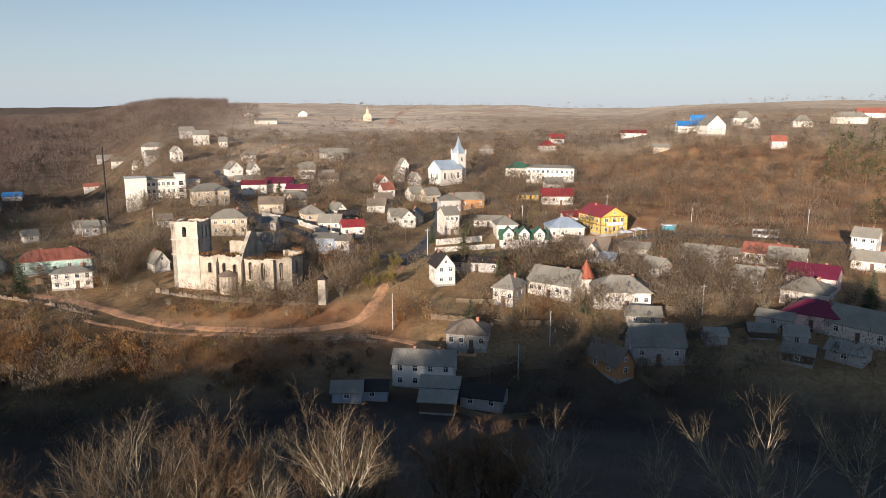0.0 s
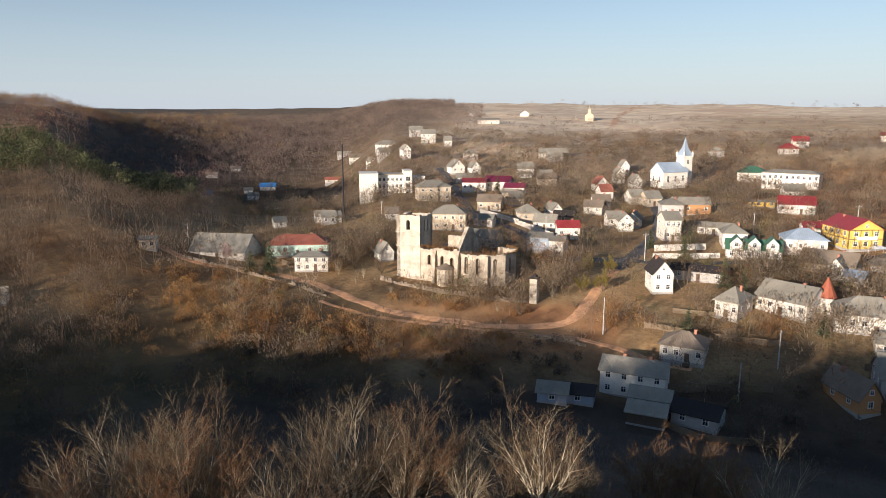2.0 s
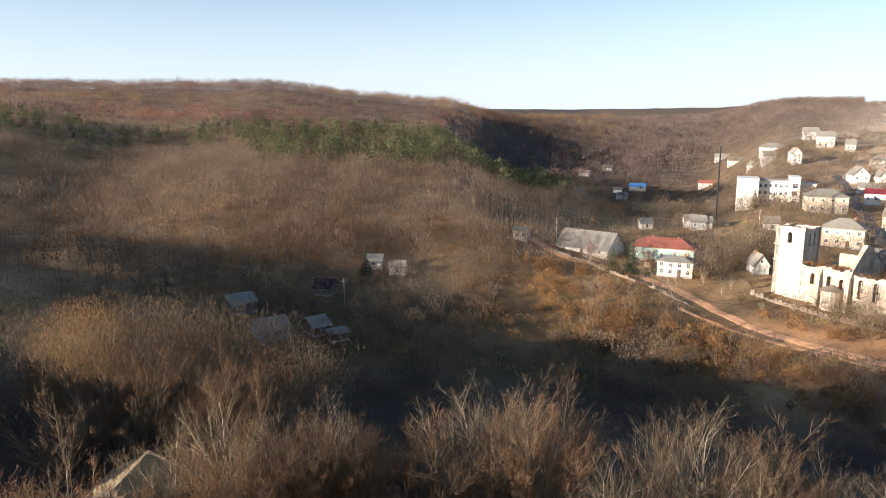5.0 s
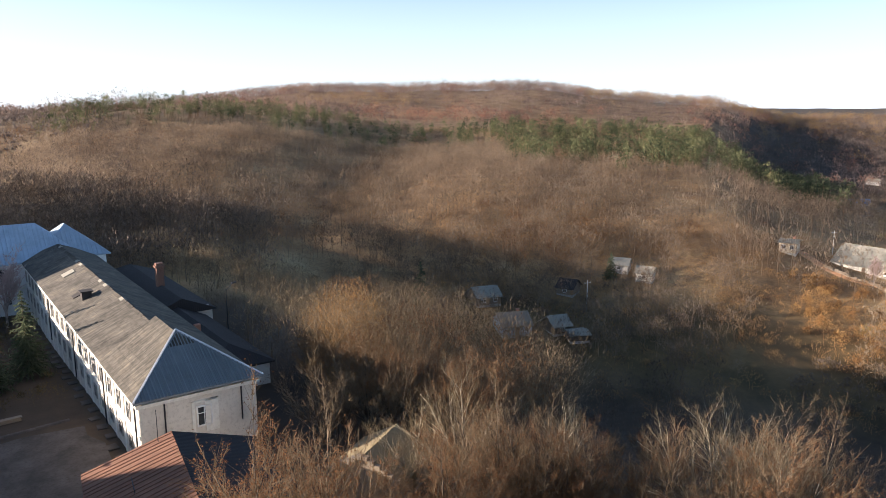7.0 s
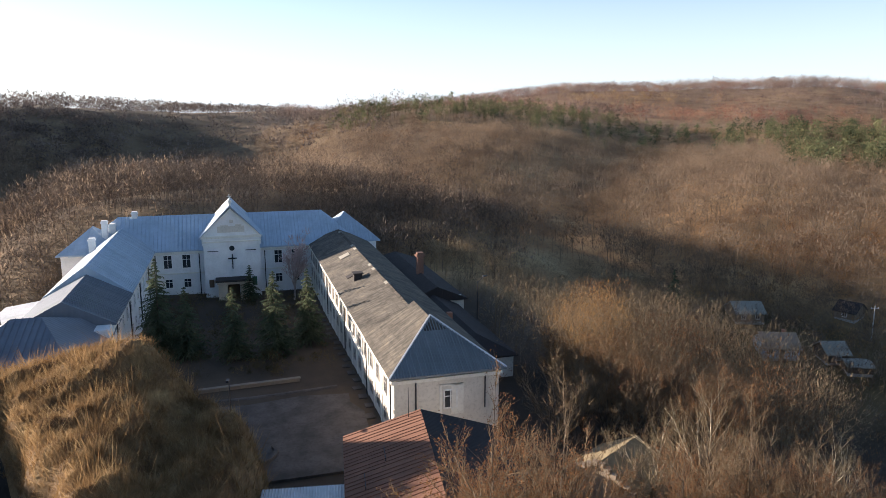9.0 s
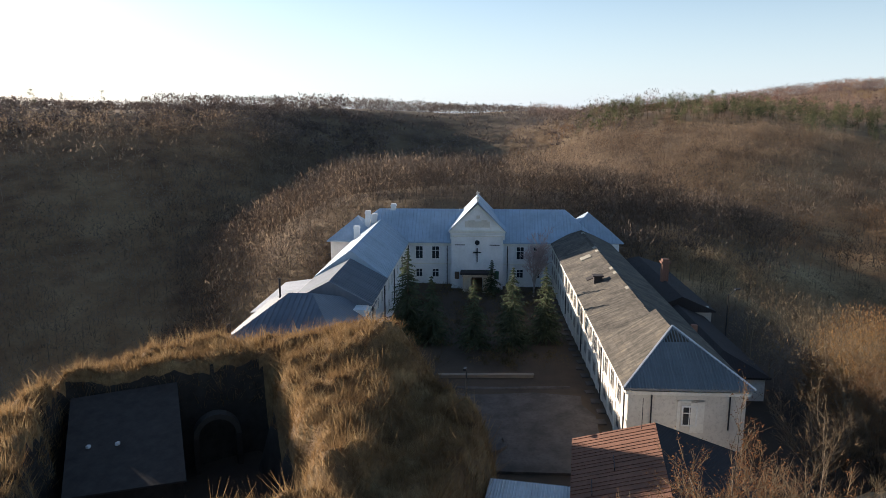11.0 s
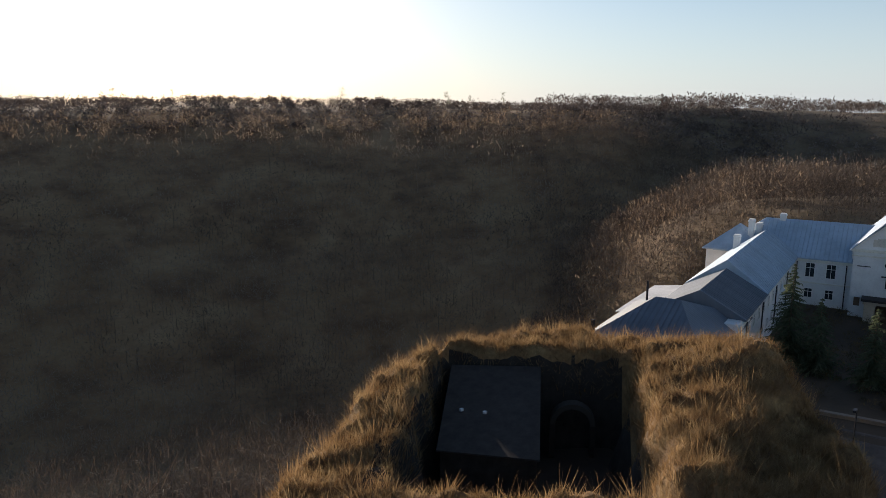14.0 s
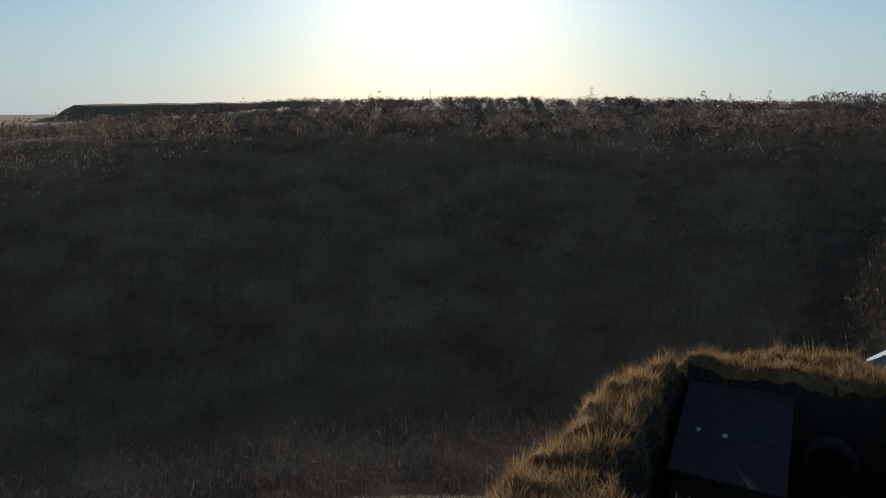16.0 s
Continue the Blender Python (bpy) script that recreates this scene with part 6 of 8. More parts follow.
def woodland():
    # the hill across the stream
    def hill(x, y, az, r):
        return smooth(25, 30, az)
    x, y, g = scatter(4700, 25, 94, 195, 520, hill, 1)
    ok = clear_of_houses(x, y, 6) & ~((x < -60) & (np.abs(y - 1) < 28) & (x > -150))
    x, y = x[ok], y[ok]
    kind = wobble(x, y, 140, 6.0) + g.uniform(-0.7, 0.7, len(x))
    az = np.degrees(np.arctan2(-x, y))
    r = np.hypot(x, y)
    pine = ((0.85 + 0.2 * smooth(330, 400, r)) * sector(az, 31, 51, 4) * smooth(280, 325, r + 30 * wobble(x, y, 90, 1.0)) * (1 - smooth(470, 500, r)) + 0.8 * sector(az, 50, 70, 5) * np.exp(-((r - 440) / 40) ** 2)
            + 1.5 * sector(az, 70, 86, 4) * np.exp(-((r - 475) / 38) ** 2)) * (0.45 + 0.75 * (wobble(x, y, 70, 3.3) > -0.1)) > g.uniform(0.1, 1.15, len(x))
    rust = ~pine & (kind > 0.82)
    bare = ~pine & ~rust
    wood_of("hill_woodland", x[bare], y[bare], g.uniform(9, 15, bare.sum()) * (1 - 0.3 * (sector(az, 31, 51, 4) * smooth(270, 300, r))[bare] - 0.5 * (smooth(50, 58, az) * smooth(370, 410, r))[bare]), "hill_twigs", "bare brown wood covering the hillside", 138, 0.43, 0.21, puffs=0.5, vary=0.15)
    wood_of("rusty_woodland", x[rust], y[rust], g.uniform(7, 11, rust.sum()), "rust_leaf", "scattered trees with rusty leaves on the hillside", 130, 0.42, 0.22, puffs=0.45)
    pines(x[pine], y[pine], g.uniform(10.5, 16.5, pine.sum()) * (1 - 0.24 * smooth(52, 62, az[pine])), "belt of green pines along the hill crest")
    # the higher hill behind
    x, y, g = scatter(6200, 22, 92, 520, 1300, lambda x, y, az, r: 0.35 + 0.65 * sector(az, 24, 84, 4), 2)
    tone = wobble(x, y, 260, 2.0) + 0.5 * wobble(x, y, 90, 1.0) + g.uniform(-0.5, 0.5, len(x))
    az, r = np.degrees(np.arctan2(-x, y)), np.hypot(x, y)
    gold = (0.2 + 0.6 * smooth(900, 1000, r)) * sector(az, 27, 46, 4) * smooth(700, 850, r) + 0.4 * sector(az, 60, 68, 3) * sector(r, 760, 860, 40) > g.uniform(0, 1, len(x))
    red = ~gold & (tone - 0.65 + 1.1 * sector(az, 52, 64, 4) * (1 - smooth(680, 760, r)) + 0.5 * sector(az, 28, 40, 3) > 0)
    dark = ~gold & ~red & (tone < -0.75)
    rest = ~gold & ~red & ~dark
    for name, pick, mat, label in (("far_red_woodland", red, "red_leaf", "far wood in dull red leaf"), ("far_gold_woodland", gold, "gold_leaf", "far larches in gold leaf along the crest"),
                                   ("far_dark_woodland", dark, "far_twigs", "darker bare trees in the far wood"), ("far_bare_woodland", rest, "pink_twigs", "far bare pinkish-brown wood")):
        wood_of(name, x[pick], y[pick], g.uniform(10, 17, pick.sum()), mat, label, 46, 0.5, 0.8, puffs=0.66, vary=0.2, up=0.2)
    # beyond the town and up the side valley
    def vale(x, y, az, r):
        return np.clip(0.75 - 0.75 * sector(az, -2, 16, 3) * (1 - smooth(620, 700, r)) + 0.3 * wobble(x, y, 120, 3.0), 0, 1)
    x, y, g = scatter(6500, 6, 35, 330, 1250, vale, 3)
    ok = clear_of_houses(x, y, 9)
    x, y = x[ok], y[ok]
    wood_of("vale_woodland", x, y, g.uniform(7, 12, len(x)) * (1 - 0.5 * sector(np.degrees(np.arctan2(-x, y)), 15, 31, 2) * (np.hypot(x, y) < 620)), "far_twigs", "bare brown wood in the side valley", 26, 0.45, 0.5, puffs=0.95, vary=0.18)
    x, y, g = scatter(900, 16, 27, 440, 640, lambda x, y, az, r: (wobble(x, y, 80, 5.0) > 0.25) * 0.3, 33)
    pines(x, y, g.uniform(7, 12, len(x)), "pines on the far side of the side valley")
    x, y, g = scatter(3000, 8.6, 31, 780, 1300, lambda x, y, az, r: smooth(8, 14, az - 0.012 * (1300 - r) + 4) + 0 * r, 41)
    wood_of("ridge_slope_woodland", x, y, g.uniform(9, 14, len(x)), "far_twigs", "close purple-brown wood below the far ridge", 26, 0.5, 0.8, puffs=1.0)
    x, y, g = scatter(2600, 8.3, 26, 1250, 1480, None, 4)
    wood_of("ridge_woodland", x, y, g.uniform(9, 15, len(x)) * (1 - 0.5 * smooth(12, 22, np.degrees(np.arctan2(-x, y)))), "far_twigs", "dark wood on the ridge beyond the fields", 24, 0.5, 0.9, puffs=1.0)
    x, y, g = scatter(700, -45, 3, 1450, 2300, lambda x, y, az, r: (np.abs(wobble(x, y, 800, 5.0)) < 0.09) * 1.0, 5)
    wood_of("field_trees", x, y, g.uniform(9, 15, len(x)), "twigs", "rows of bare trees between the fields", 34, 0.45, 0.8, puffs=1.0)
    x, y, g = scatter(1500, -30, 4, 470, 900, lambda x, y, az, r: (wobble(x, y, 170, 2.6) > 0.2) * 1.0, 6)
    ok = clear_of_houses(x, y, 9)
    wood_of("field_scrub", x[ok], y[ok], g.uniform(4, 9, ok.sum()), "far_twigs", "clumps of bare scrub between the fields", 36, 0.55, 0.5, puffs=0.9)
    # the wooded bank over the main road
    x, y, g = scatter(950, -62, -19, 276, 460, lambda x, y, az, r: (az < -21 - 6 * (r < 300)) * 1.0, 7)
    ok = clear_of_houses(x, y, 8)
    x, y = x[ok], y[ok]
    az = np.degrees(np.arctan2(-x, y))
    ev = (az < -37) & (g.uniform(0, 1, len(x)) < 0.4)
    wood_of("bank_woodland", x[~ev], y[~ev], g.uniform(7, 12, (~ev).sum()), "twigs", "bare wood on the bank over the road", 110, 0.38, 0.2, puffs=0.8)
    pines(x[ev], y[ev], g.uniform(10, 15, ev.sum()), "pines on the bank over the road")
    x, y, g = scatter(700, -60, -16, 450, 640, lambda x, y, az, r: 0.5 + 0 * r, 71)
    ok = clear_of_houses(x, y, 11)
    wood_of("upland_trees", x[ok], y[ok], g.uniform(6, 13, ok.sum()), "twigs", "bare trees round the upper hamlet", 60, 0.42, 0.35, puffs=0.9)
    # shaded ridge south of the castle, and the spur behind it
    # mid slopes take the lighter hill_twigs, standing in for haze in the valley
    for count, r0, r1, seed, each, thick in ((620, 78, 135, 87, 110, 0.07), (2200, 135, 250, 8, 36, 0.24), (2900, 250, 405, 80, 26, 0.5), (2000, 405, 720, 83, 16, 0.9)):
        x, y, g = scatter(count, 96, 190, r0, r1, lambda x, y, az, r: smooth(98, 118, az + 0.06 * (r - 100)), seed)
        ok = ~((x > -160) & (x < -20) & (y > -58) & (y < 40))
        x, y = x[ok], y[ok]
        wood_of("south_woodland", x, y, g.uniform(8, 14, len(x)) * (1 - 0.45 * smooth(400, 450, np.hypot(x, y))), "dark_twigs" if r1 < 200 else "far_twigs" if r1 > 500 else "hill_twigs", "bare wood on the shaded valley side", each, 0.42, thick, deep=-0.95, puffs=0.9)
    # dark scrub laid over pale ground so the slope reads as shade
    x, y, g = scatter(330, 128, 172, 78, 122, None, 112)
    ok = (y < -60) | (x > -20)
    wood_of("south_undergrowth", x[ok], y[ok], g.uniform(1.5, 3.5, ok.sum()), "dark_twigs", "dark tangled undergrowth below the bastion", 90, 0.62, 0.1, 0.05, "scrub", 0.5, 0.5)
    x, y, g = scatter(2700, 104, 192, 395, 560, None, 81)
    wood_of("south_crest_woodland", x, y, g.uniform(3.5, 5.8, len(x)), "far_twigs", "close dark wood along the south crest", 40, 0.62, 1.0, puffs=1.2, lift=0.48, half=0.5, deep=-0.98)
    x, y, g = scatter(1900, 84, 122, 400, 950, None, 82)
    wood_of("west_woodland", x, y, g.uniform(8, 12, len(x)), "far_twigs", "dark bare wood on the western slopes", 28, 0.5, 1.0, puffs=1.1)
    x, y, g = scatter(14, 118, 170, 480, 640, None, 88)
    pines(x, y, g.uniform(8, 13, len(x)), "dark spruces along the south ridge")
    x, y, g = scatter(1300, 72, 122, 150, 400, None, 9)
    ok = (x < -152) | (y > 36) | (y < -56)
    x, y = x[ok], y[ok]
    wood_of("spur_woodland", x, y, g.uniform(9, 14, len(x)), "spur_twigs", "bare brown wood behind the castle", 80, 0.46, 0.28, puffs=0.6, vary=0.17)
    x, y, g = scatter(480, 50, 88, 84, 190, None, 91)
    ok = (y > 26) & (x < -72) & clear_of_houses(x, y, 5) & (np.hypot(x + 82, y - 36) > 10)
    wood_of("north_woodland", x[ok], y[ok], g.uniform(6, 10, ok.sum()), "near_twigs", "bare wood below the castle annexes", 230, 0.42, 0.09, puffs=0.45, vary=0.16)
    x, y, g = scatter(520, 36, 66, 118, 205, None, 95)
    ok = clear_of_houses(x, y, 3.5) & (np.hypot(x + 82, y - 36) > 10)
    wood_of("valley_thicket", x[ok], y[ok], g.uniform(2.5, 7, ok.sum()), "dark_twigs", "dark bare thicket round the valley sheds", 120, 0.5, 0.11, 0.1, puffs=0.8)
    x, y, g = scatter(420, 34, 60, 150, 235, lambda x, y, az, r: 0.3 + 0.7 * (wobble(x, y, 40, 6.0) > 0), 96)
    ok = clear_of_houses(x, y, 4.2)
    wood_of("valley_trees", x[ok], y[ok], g.uniform(4, 9.5, ok.sum()), "hill_twigs", "bare trees on the lower slope of the valley", 170, 0.42, 0.12, puffs=0.6)
    x, y = np.random.default_rng(92).uniform(0, 1, (2, 260))
    u, v = 24 + 48 * x, 3 + 25 * y
    x, y = -0.995 * u + 0.1 * v - 66.3, -0.1 * u - 0.995 * v + 7.6
    wood_of("court_shrubs", x, y, np.random.uniform(0.8, 2.6, len(x)), "court_shrub", "dark leafless shrubs and hedges in the court", 90, 0.6, 0.07, 0.05, "shrubs", 0.5, 0.5)
    g = np.random.default_rng(94)
    az, r = g.uniform(26, 82, 1900), g.uniform(1000, 1160, 1900)
    x, y = -r * np.sin(np.radians(az)), r * np.cos(np.radians(az))
    wood_of("crest_woodland", x, y, g.uniform(7, 11, len(x)), "pink_twigs", "close wood along the far crest", 34, 0.55, 0.9, lift=0.48, half=0.5, deep=-0.98, puffs=1.15)
    # unseen hilltop trees, added to thicken the shadow cast on the village
    x, y, g = scatter(30, -180, 180, 4, 20, None, 14)
    for px, py, tall, turn in zip(x, y, g.uniform(4.5, 6.5, len(x)), g.uniform(0, 360, len(x))):
        if px > -10:
            tree(float(px), float(py), float(tall), "brown", float(turn))
    for px, py, tall in ((40, 14, 6), (46, 6, 7), (52, 12, 6), (44, -2, 6), (36, 6, 6), (50, 20, 5.5), (34, 16, 6), (28, 12, 6), (42, 22, 5.5)):
        tree(px, py, tall, "brown", px * 37 % 360)
    x, y, g = scatter(260, -180, 180, 2, 24, None, 15)
    ok = x > -18
    wood_of("hilltop_scrub", x[ok], y[ok], g.uniform(1.0, 2.6, ok.sum()), "scrub_twigs", "low scrub on the castle hilltop", 90, 0.6, 0.035, 0.05, "scrub", 0.5, 0.5)
    for a0, a1, r0, r1, count, seed in ((92, 120, 150, 270, 700, 97), (43, 66, 210, 330, 480, 98), (73, 92, 165, 245, 420, 99)):
        x, y, g = scatter(count, a0, a1, r0, r1, None, seed)
        ok = (x < -160) & clear_of_houses(x, y, 5)
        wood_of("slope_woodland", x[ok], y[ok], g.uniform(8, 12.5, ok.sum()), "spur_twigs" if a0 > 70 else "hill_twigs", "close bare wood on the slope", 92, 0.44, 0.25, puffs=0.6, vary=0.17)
    # the close grove below the castle's north wing
    g = np.random.default_rng(107)
    for count, mat, label in ((62, "near_twigs", "close grove of bare grey-brown trees"), (20, "amber_leaf", "grove trees with amber leaves still hanging"), (12, "rust_leaf", "grove trees with rusty leaves")):
        x, y = g.uniform(-90, -58, count), g.uniform(27, 57, count)
        tall = (10.5 + 2.0 * smooth(-60, -84, x) - 0.5 * height(x, y)) * g.uniform(0.8, 1.08, count)
        if mat == "amber_leaf":
            x, y, tall = -85 + 0.26 * (x + 74), 36 + 0.24 * (y - 42), tall * 0.72
        ok = clear_of_houses(x, y, 4) & (y > 27 + 0.25 * (x + 90)) & (y < 57 - 0.1 * (x + 90))
        wood_of("grove", x[ok], y[ok], tall[ok], mat, label, 950, 0.46, 0.06 if mat == "near_twigs" else 0.13, 0.2, "woodland", 0.56, 0.42, -0.7, puffs=0.3 if mat == "near_twigs" else 0.17)
    # gardens and scrub in the village
    def garden(x, y, az, r):
        return (0.5 + 0.5 * (wobble(x, y, 60, 1.0) > 0)) * (1 - 0.7 * smooth(-17, -22, az) * smooth(235, 260, r))
    x, y, g = scatter(6000, -46, 27, 138, 520, garden, 10)
    ok = clear_of_houses(x, y, 5.6)
    x, y = x[ok], y[ok]
    lot = g.uniform(0, 1, len(x)) + 0.25 * wobble(x, y, 50, 7.0)
    for name, pick, mat, label in (("garden_trees", lot < 0.72, "twigs", "bare orchard and garden trees among the houses"), ("garden_shrubs", (lot >= 0.72) & (lot < 0.9), "olive_leaf", "olive-green garden shrubs"),
                                   ("rusty_garden_trees", lot >= 0.9, "rust_leaf", "garden trees with rusty leaves")):
        wood_of(name, x[pick], y[pick], g.uniform(4.5, 11.5, pick.sum()) * (0.6 if mat == "olive_leaf" else 1), mat, label, 125, 0.43, 0.18, puffs=0.56)
    # closer rows of grey-brown trees between the houses farther up
    def rows(x, y, az, r):
        return (0.3 + 0.7 * (np.abs(wobble(x, y, 75, 4.0)) < 0.3)) * (1 - 0.65 * smooth(-17, -22, az) * smooth(235, 260, r))
    x, y, g = scatter(3300, -40, 22, 205, 560, rows, 103)
    ok = clear_of_houses(x, y, 6.4)
    x, y = x[ok], y[ok]
    far = np.hypot(x, y) > 330
    wood_of("village_trees", x[~far], y[~far], g.uniform(4, 8.5, (~far).sum()), "hill_twigs", "close grey-brown bare trees between the houses", 130, 0.45, 0.18, puffs=0.55)
    wood_of("village_trees", x[far], y[far], g.uniform(5, 10, far.sum()), "hill_twigs", "bare trees between the upper houses", 80, 0.46, 0.46, puffs=0.6)
    x, y, g = scatter(1700, -40, 20, 160, 460, lambda x, y, az, r: 0.25 + 0.75 * (wobble(x, y, 55, 8.0) > 0.1), 109)
    ok = clear_of_houses(x, y, 6)
    x, y = x[ok], y[ok]
    green = g.uniform(0, 1, len(x)) < 0.16
    wood_of("dark_garden_trees", x[~green], y[~green], g.uniform(3.5, 7.5, (~green).sum()), "dark_twigs", "dark leafless garden trees among the houses", 135, 0.47, 0.18, puffs=0.55)
    pines(x[green], y[green], g.uniform(3.5, 7, green.sum()), "small dark conifers in the gardens")
    # clumps that stand close together: plan centre, radius, count, heights, kind
    # shaded clumps take dark_twigs so their shade reads deeper; sunlit ones keep rusty scrub_twigs
    for cx, cy, rad, count, low, tall, mat, name, label in (
            (-62, 206, 9, 26, 6, 10, "twigs", "churchyard_trees", "close bare trees beside the church tower"), (-57, 224, 11, 30, 7, 11, "twigs", "churchyard_trees", "close bare trees behind the church tower"),
            (-38, 190, 7, 17, 4.5, 8.5, "twigs", "churchyard_trees", "thin bare trees along the churchyard wall"), (-25, 184, 7, 17, 4.5, 8.5, "twigs", "churchyard_trees", "thin bare trees along the churchyard wall"),
            (-13, 179, 7, 17, 4.5, 8.5, "twigs", "churchyard_trees", "thin bare trees along the churchyard wall"), (2, 196, 7, 14, 6, 9, "twigs", "churchyard_trees", "bare trees between the ruin and the street"),
            (-2, 213, 8, 14, 6, 9, "scrub_twigs", "churchyard_trees", "rusty-brown trees behind the ruin"),
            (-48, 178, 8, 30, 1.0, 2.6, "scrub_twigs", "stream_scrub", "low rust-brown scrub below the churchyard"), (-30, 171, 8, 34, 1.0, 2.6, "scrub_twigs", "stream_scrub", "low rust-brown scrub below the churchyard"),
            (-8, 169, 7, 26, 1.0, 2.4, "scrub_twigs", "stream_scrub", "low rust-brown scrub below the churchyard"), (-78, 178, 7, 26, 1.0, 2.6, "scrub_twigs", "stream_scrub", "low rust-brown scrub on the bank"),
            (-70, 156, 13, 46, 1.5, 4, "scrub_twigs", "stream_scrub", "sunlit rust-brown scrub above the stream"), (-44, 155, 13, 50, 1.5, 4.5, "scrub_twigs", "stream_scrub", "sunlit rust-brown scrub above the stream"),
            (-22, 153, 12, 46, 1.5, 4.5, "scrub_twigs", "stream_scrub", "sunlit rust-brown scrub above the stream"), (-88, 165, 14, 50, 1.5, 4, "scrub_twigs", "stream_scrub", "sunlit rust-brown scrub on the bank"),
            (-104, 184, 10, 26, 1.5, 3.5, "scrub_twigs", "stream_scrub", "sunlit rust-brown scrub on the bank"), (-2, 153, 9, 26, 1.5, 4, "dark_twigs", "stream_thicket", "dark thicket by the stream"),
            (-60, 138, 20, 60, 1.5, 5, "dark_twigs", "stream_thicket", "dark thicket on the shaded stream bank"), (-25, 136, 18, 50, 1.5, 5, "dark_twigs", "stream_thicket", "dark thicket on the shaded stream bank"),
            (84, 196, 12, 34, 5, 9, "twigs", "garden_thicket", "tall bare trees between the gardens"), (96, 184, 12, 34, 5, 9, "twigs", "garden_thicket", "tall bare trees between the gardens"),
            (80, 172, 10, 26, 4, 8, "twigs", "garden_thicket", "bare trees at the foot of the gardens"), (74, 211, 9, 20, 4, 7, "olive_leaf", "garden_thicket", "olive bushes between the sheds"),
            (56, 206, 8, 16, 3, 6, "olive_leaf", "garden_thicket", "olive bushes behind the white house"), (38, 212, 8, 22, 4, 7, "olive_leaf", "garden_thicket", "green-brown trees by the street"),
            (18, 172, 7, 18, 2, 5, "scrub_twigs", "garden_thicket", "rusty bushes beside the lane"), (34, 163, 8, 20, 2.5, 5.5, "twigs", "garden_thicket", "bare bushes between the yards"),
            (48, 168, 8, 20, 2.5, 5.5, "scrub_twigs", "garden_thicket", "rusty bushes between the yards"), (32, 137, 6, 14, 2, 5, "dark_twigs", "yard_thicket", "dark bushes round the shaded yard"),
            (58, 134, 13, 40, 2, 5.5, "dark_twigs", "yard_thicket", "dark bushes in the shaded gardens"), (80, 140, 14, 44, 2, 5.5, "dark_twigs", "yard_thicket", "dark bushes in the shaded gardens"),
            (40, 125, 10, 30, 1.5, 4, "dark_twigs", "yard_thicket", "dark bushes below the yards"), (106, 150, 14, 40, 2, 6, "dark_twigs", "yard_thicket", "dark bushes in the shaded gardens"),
            (120, 205, 14, 34, 4, 8, "twigs", "garden_thicket", "bare trees below the road"), (140, 196, 14, 34, 4, 8, "twigs", "garden_thicket", "bare trees below the road")):
        g = np.random.default_rng(int(cx * 7 + cy) + 999)
        a, r = g.uniform(0, 6.283, count), rad * np.sqrt(g.uniform(0, 1, count))
        x, y = cx + r * np.cos(a), cy + r * np.sin(a)
        ok = clear_of_houses(x, y, 4.6 if tall < 8 else 5.2)
        if ok.any():
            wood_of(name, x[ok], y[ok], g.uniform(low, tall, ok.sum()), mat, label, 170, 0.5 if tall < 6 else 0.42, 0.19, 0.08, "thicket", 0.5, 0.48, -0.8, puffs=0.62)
    x, y, g = scatter(420, -36, -14, 165, 262, None, 101)
    ok = clear_of_houses(x, y, 7.5)
    wood_of("thicket", x[ok], y[ok], g.uniform(6, 10, ok.sum()), "twigs", "tall bare thicket between the gardens", 130, 0.4, 0.27, puffs=0.6)
    x, y, g = scatter(3400, 4, 60, 128, 240, lambda x, y, az, r: 0.25 + 0.75 * (wobble(x, y, 45, 2.0) > 0) * smooth(150, 170, r), 11)
    ok = clear_of_houses(x, y, 5) 
    wood_of("bank_scrub", x[ok], y[ok], g.uniform(1.4, 4.2, ok.sum()), "scrub_twigs", "rust-brown scrub on the stream bank", 66, 0.6, 0.1, 0.05, "scrub", 0.5, 0.5)
    # dark_twigs deepen the castle slope's shade by colour
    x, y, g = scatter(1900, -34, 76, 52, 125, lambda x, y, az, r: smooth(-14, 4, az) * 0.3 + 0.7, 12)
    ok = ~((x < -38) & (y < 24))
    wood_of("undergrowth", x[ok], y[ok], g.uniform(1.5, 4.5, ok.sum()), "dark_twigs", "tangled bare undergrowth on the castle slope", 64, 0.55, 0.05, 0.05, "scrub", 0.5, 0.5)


def pines(x, y, tall, label):
    """Pines as one object: tall bare stems, and flat clumps of needles spread over the upper half."""
    n, clumps, each = len(x), 12, 12
    z = height(x, y)
    h = tall[:, None]
    f = np.sort(np.random.uniform(0.42, 1.0, (n, clumps)), axis=1)
    f[:, -1] = 0.96
    a = np.arange(clumps) * 2.4 + np.random.uniform(0, 6.283, (n, clumps))
    rho = h * 0.17 * np.sqrt(np.clip(1.03 - f, 0.02, 1)) * np.random.uniform(0.5, 1.35, (n, clumps))
    mid = np.stack([rho * np.cos(a), rho * np.sin(a), h * f], -1)
    size = h[..., None] * np.array([0.062, 0.062, 0.04])
    u = np.random.normal(0, 1, (n, clumps, each, 3))
    c = mid[:, :, None] + size[:, :, None] * u
    o = np.stack([x, y, z], -1)
    blade = np.random.normal(0, 1, (n, clumps, each, 3, 3)) * (h * 0.021)[..., None, None, None]
    tris = (o[:, None, None, None] + c[..., None, :] + blade).reshape(n, -1, 3, 3)
    w = np.stack([tall * 0.013, 0 * tall, 0 * tall], -1)
    top, foot = o + np.stack([0 * tall, 0 * tall, tall * 0.9], -1), o - np.array([0, 0, 0.4])
    stem = np.stack([np.stack([foot - w, foot + w, top], 1), np.stack([foot - w[:, [1, 0, 2]], foot + w[:, [1, 0, 2]], top], 1)], 1)
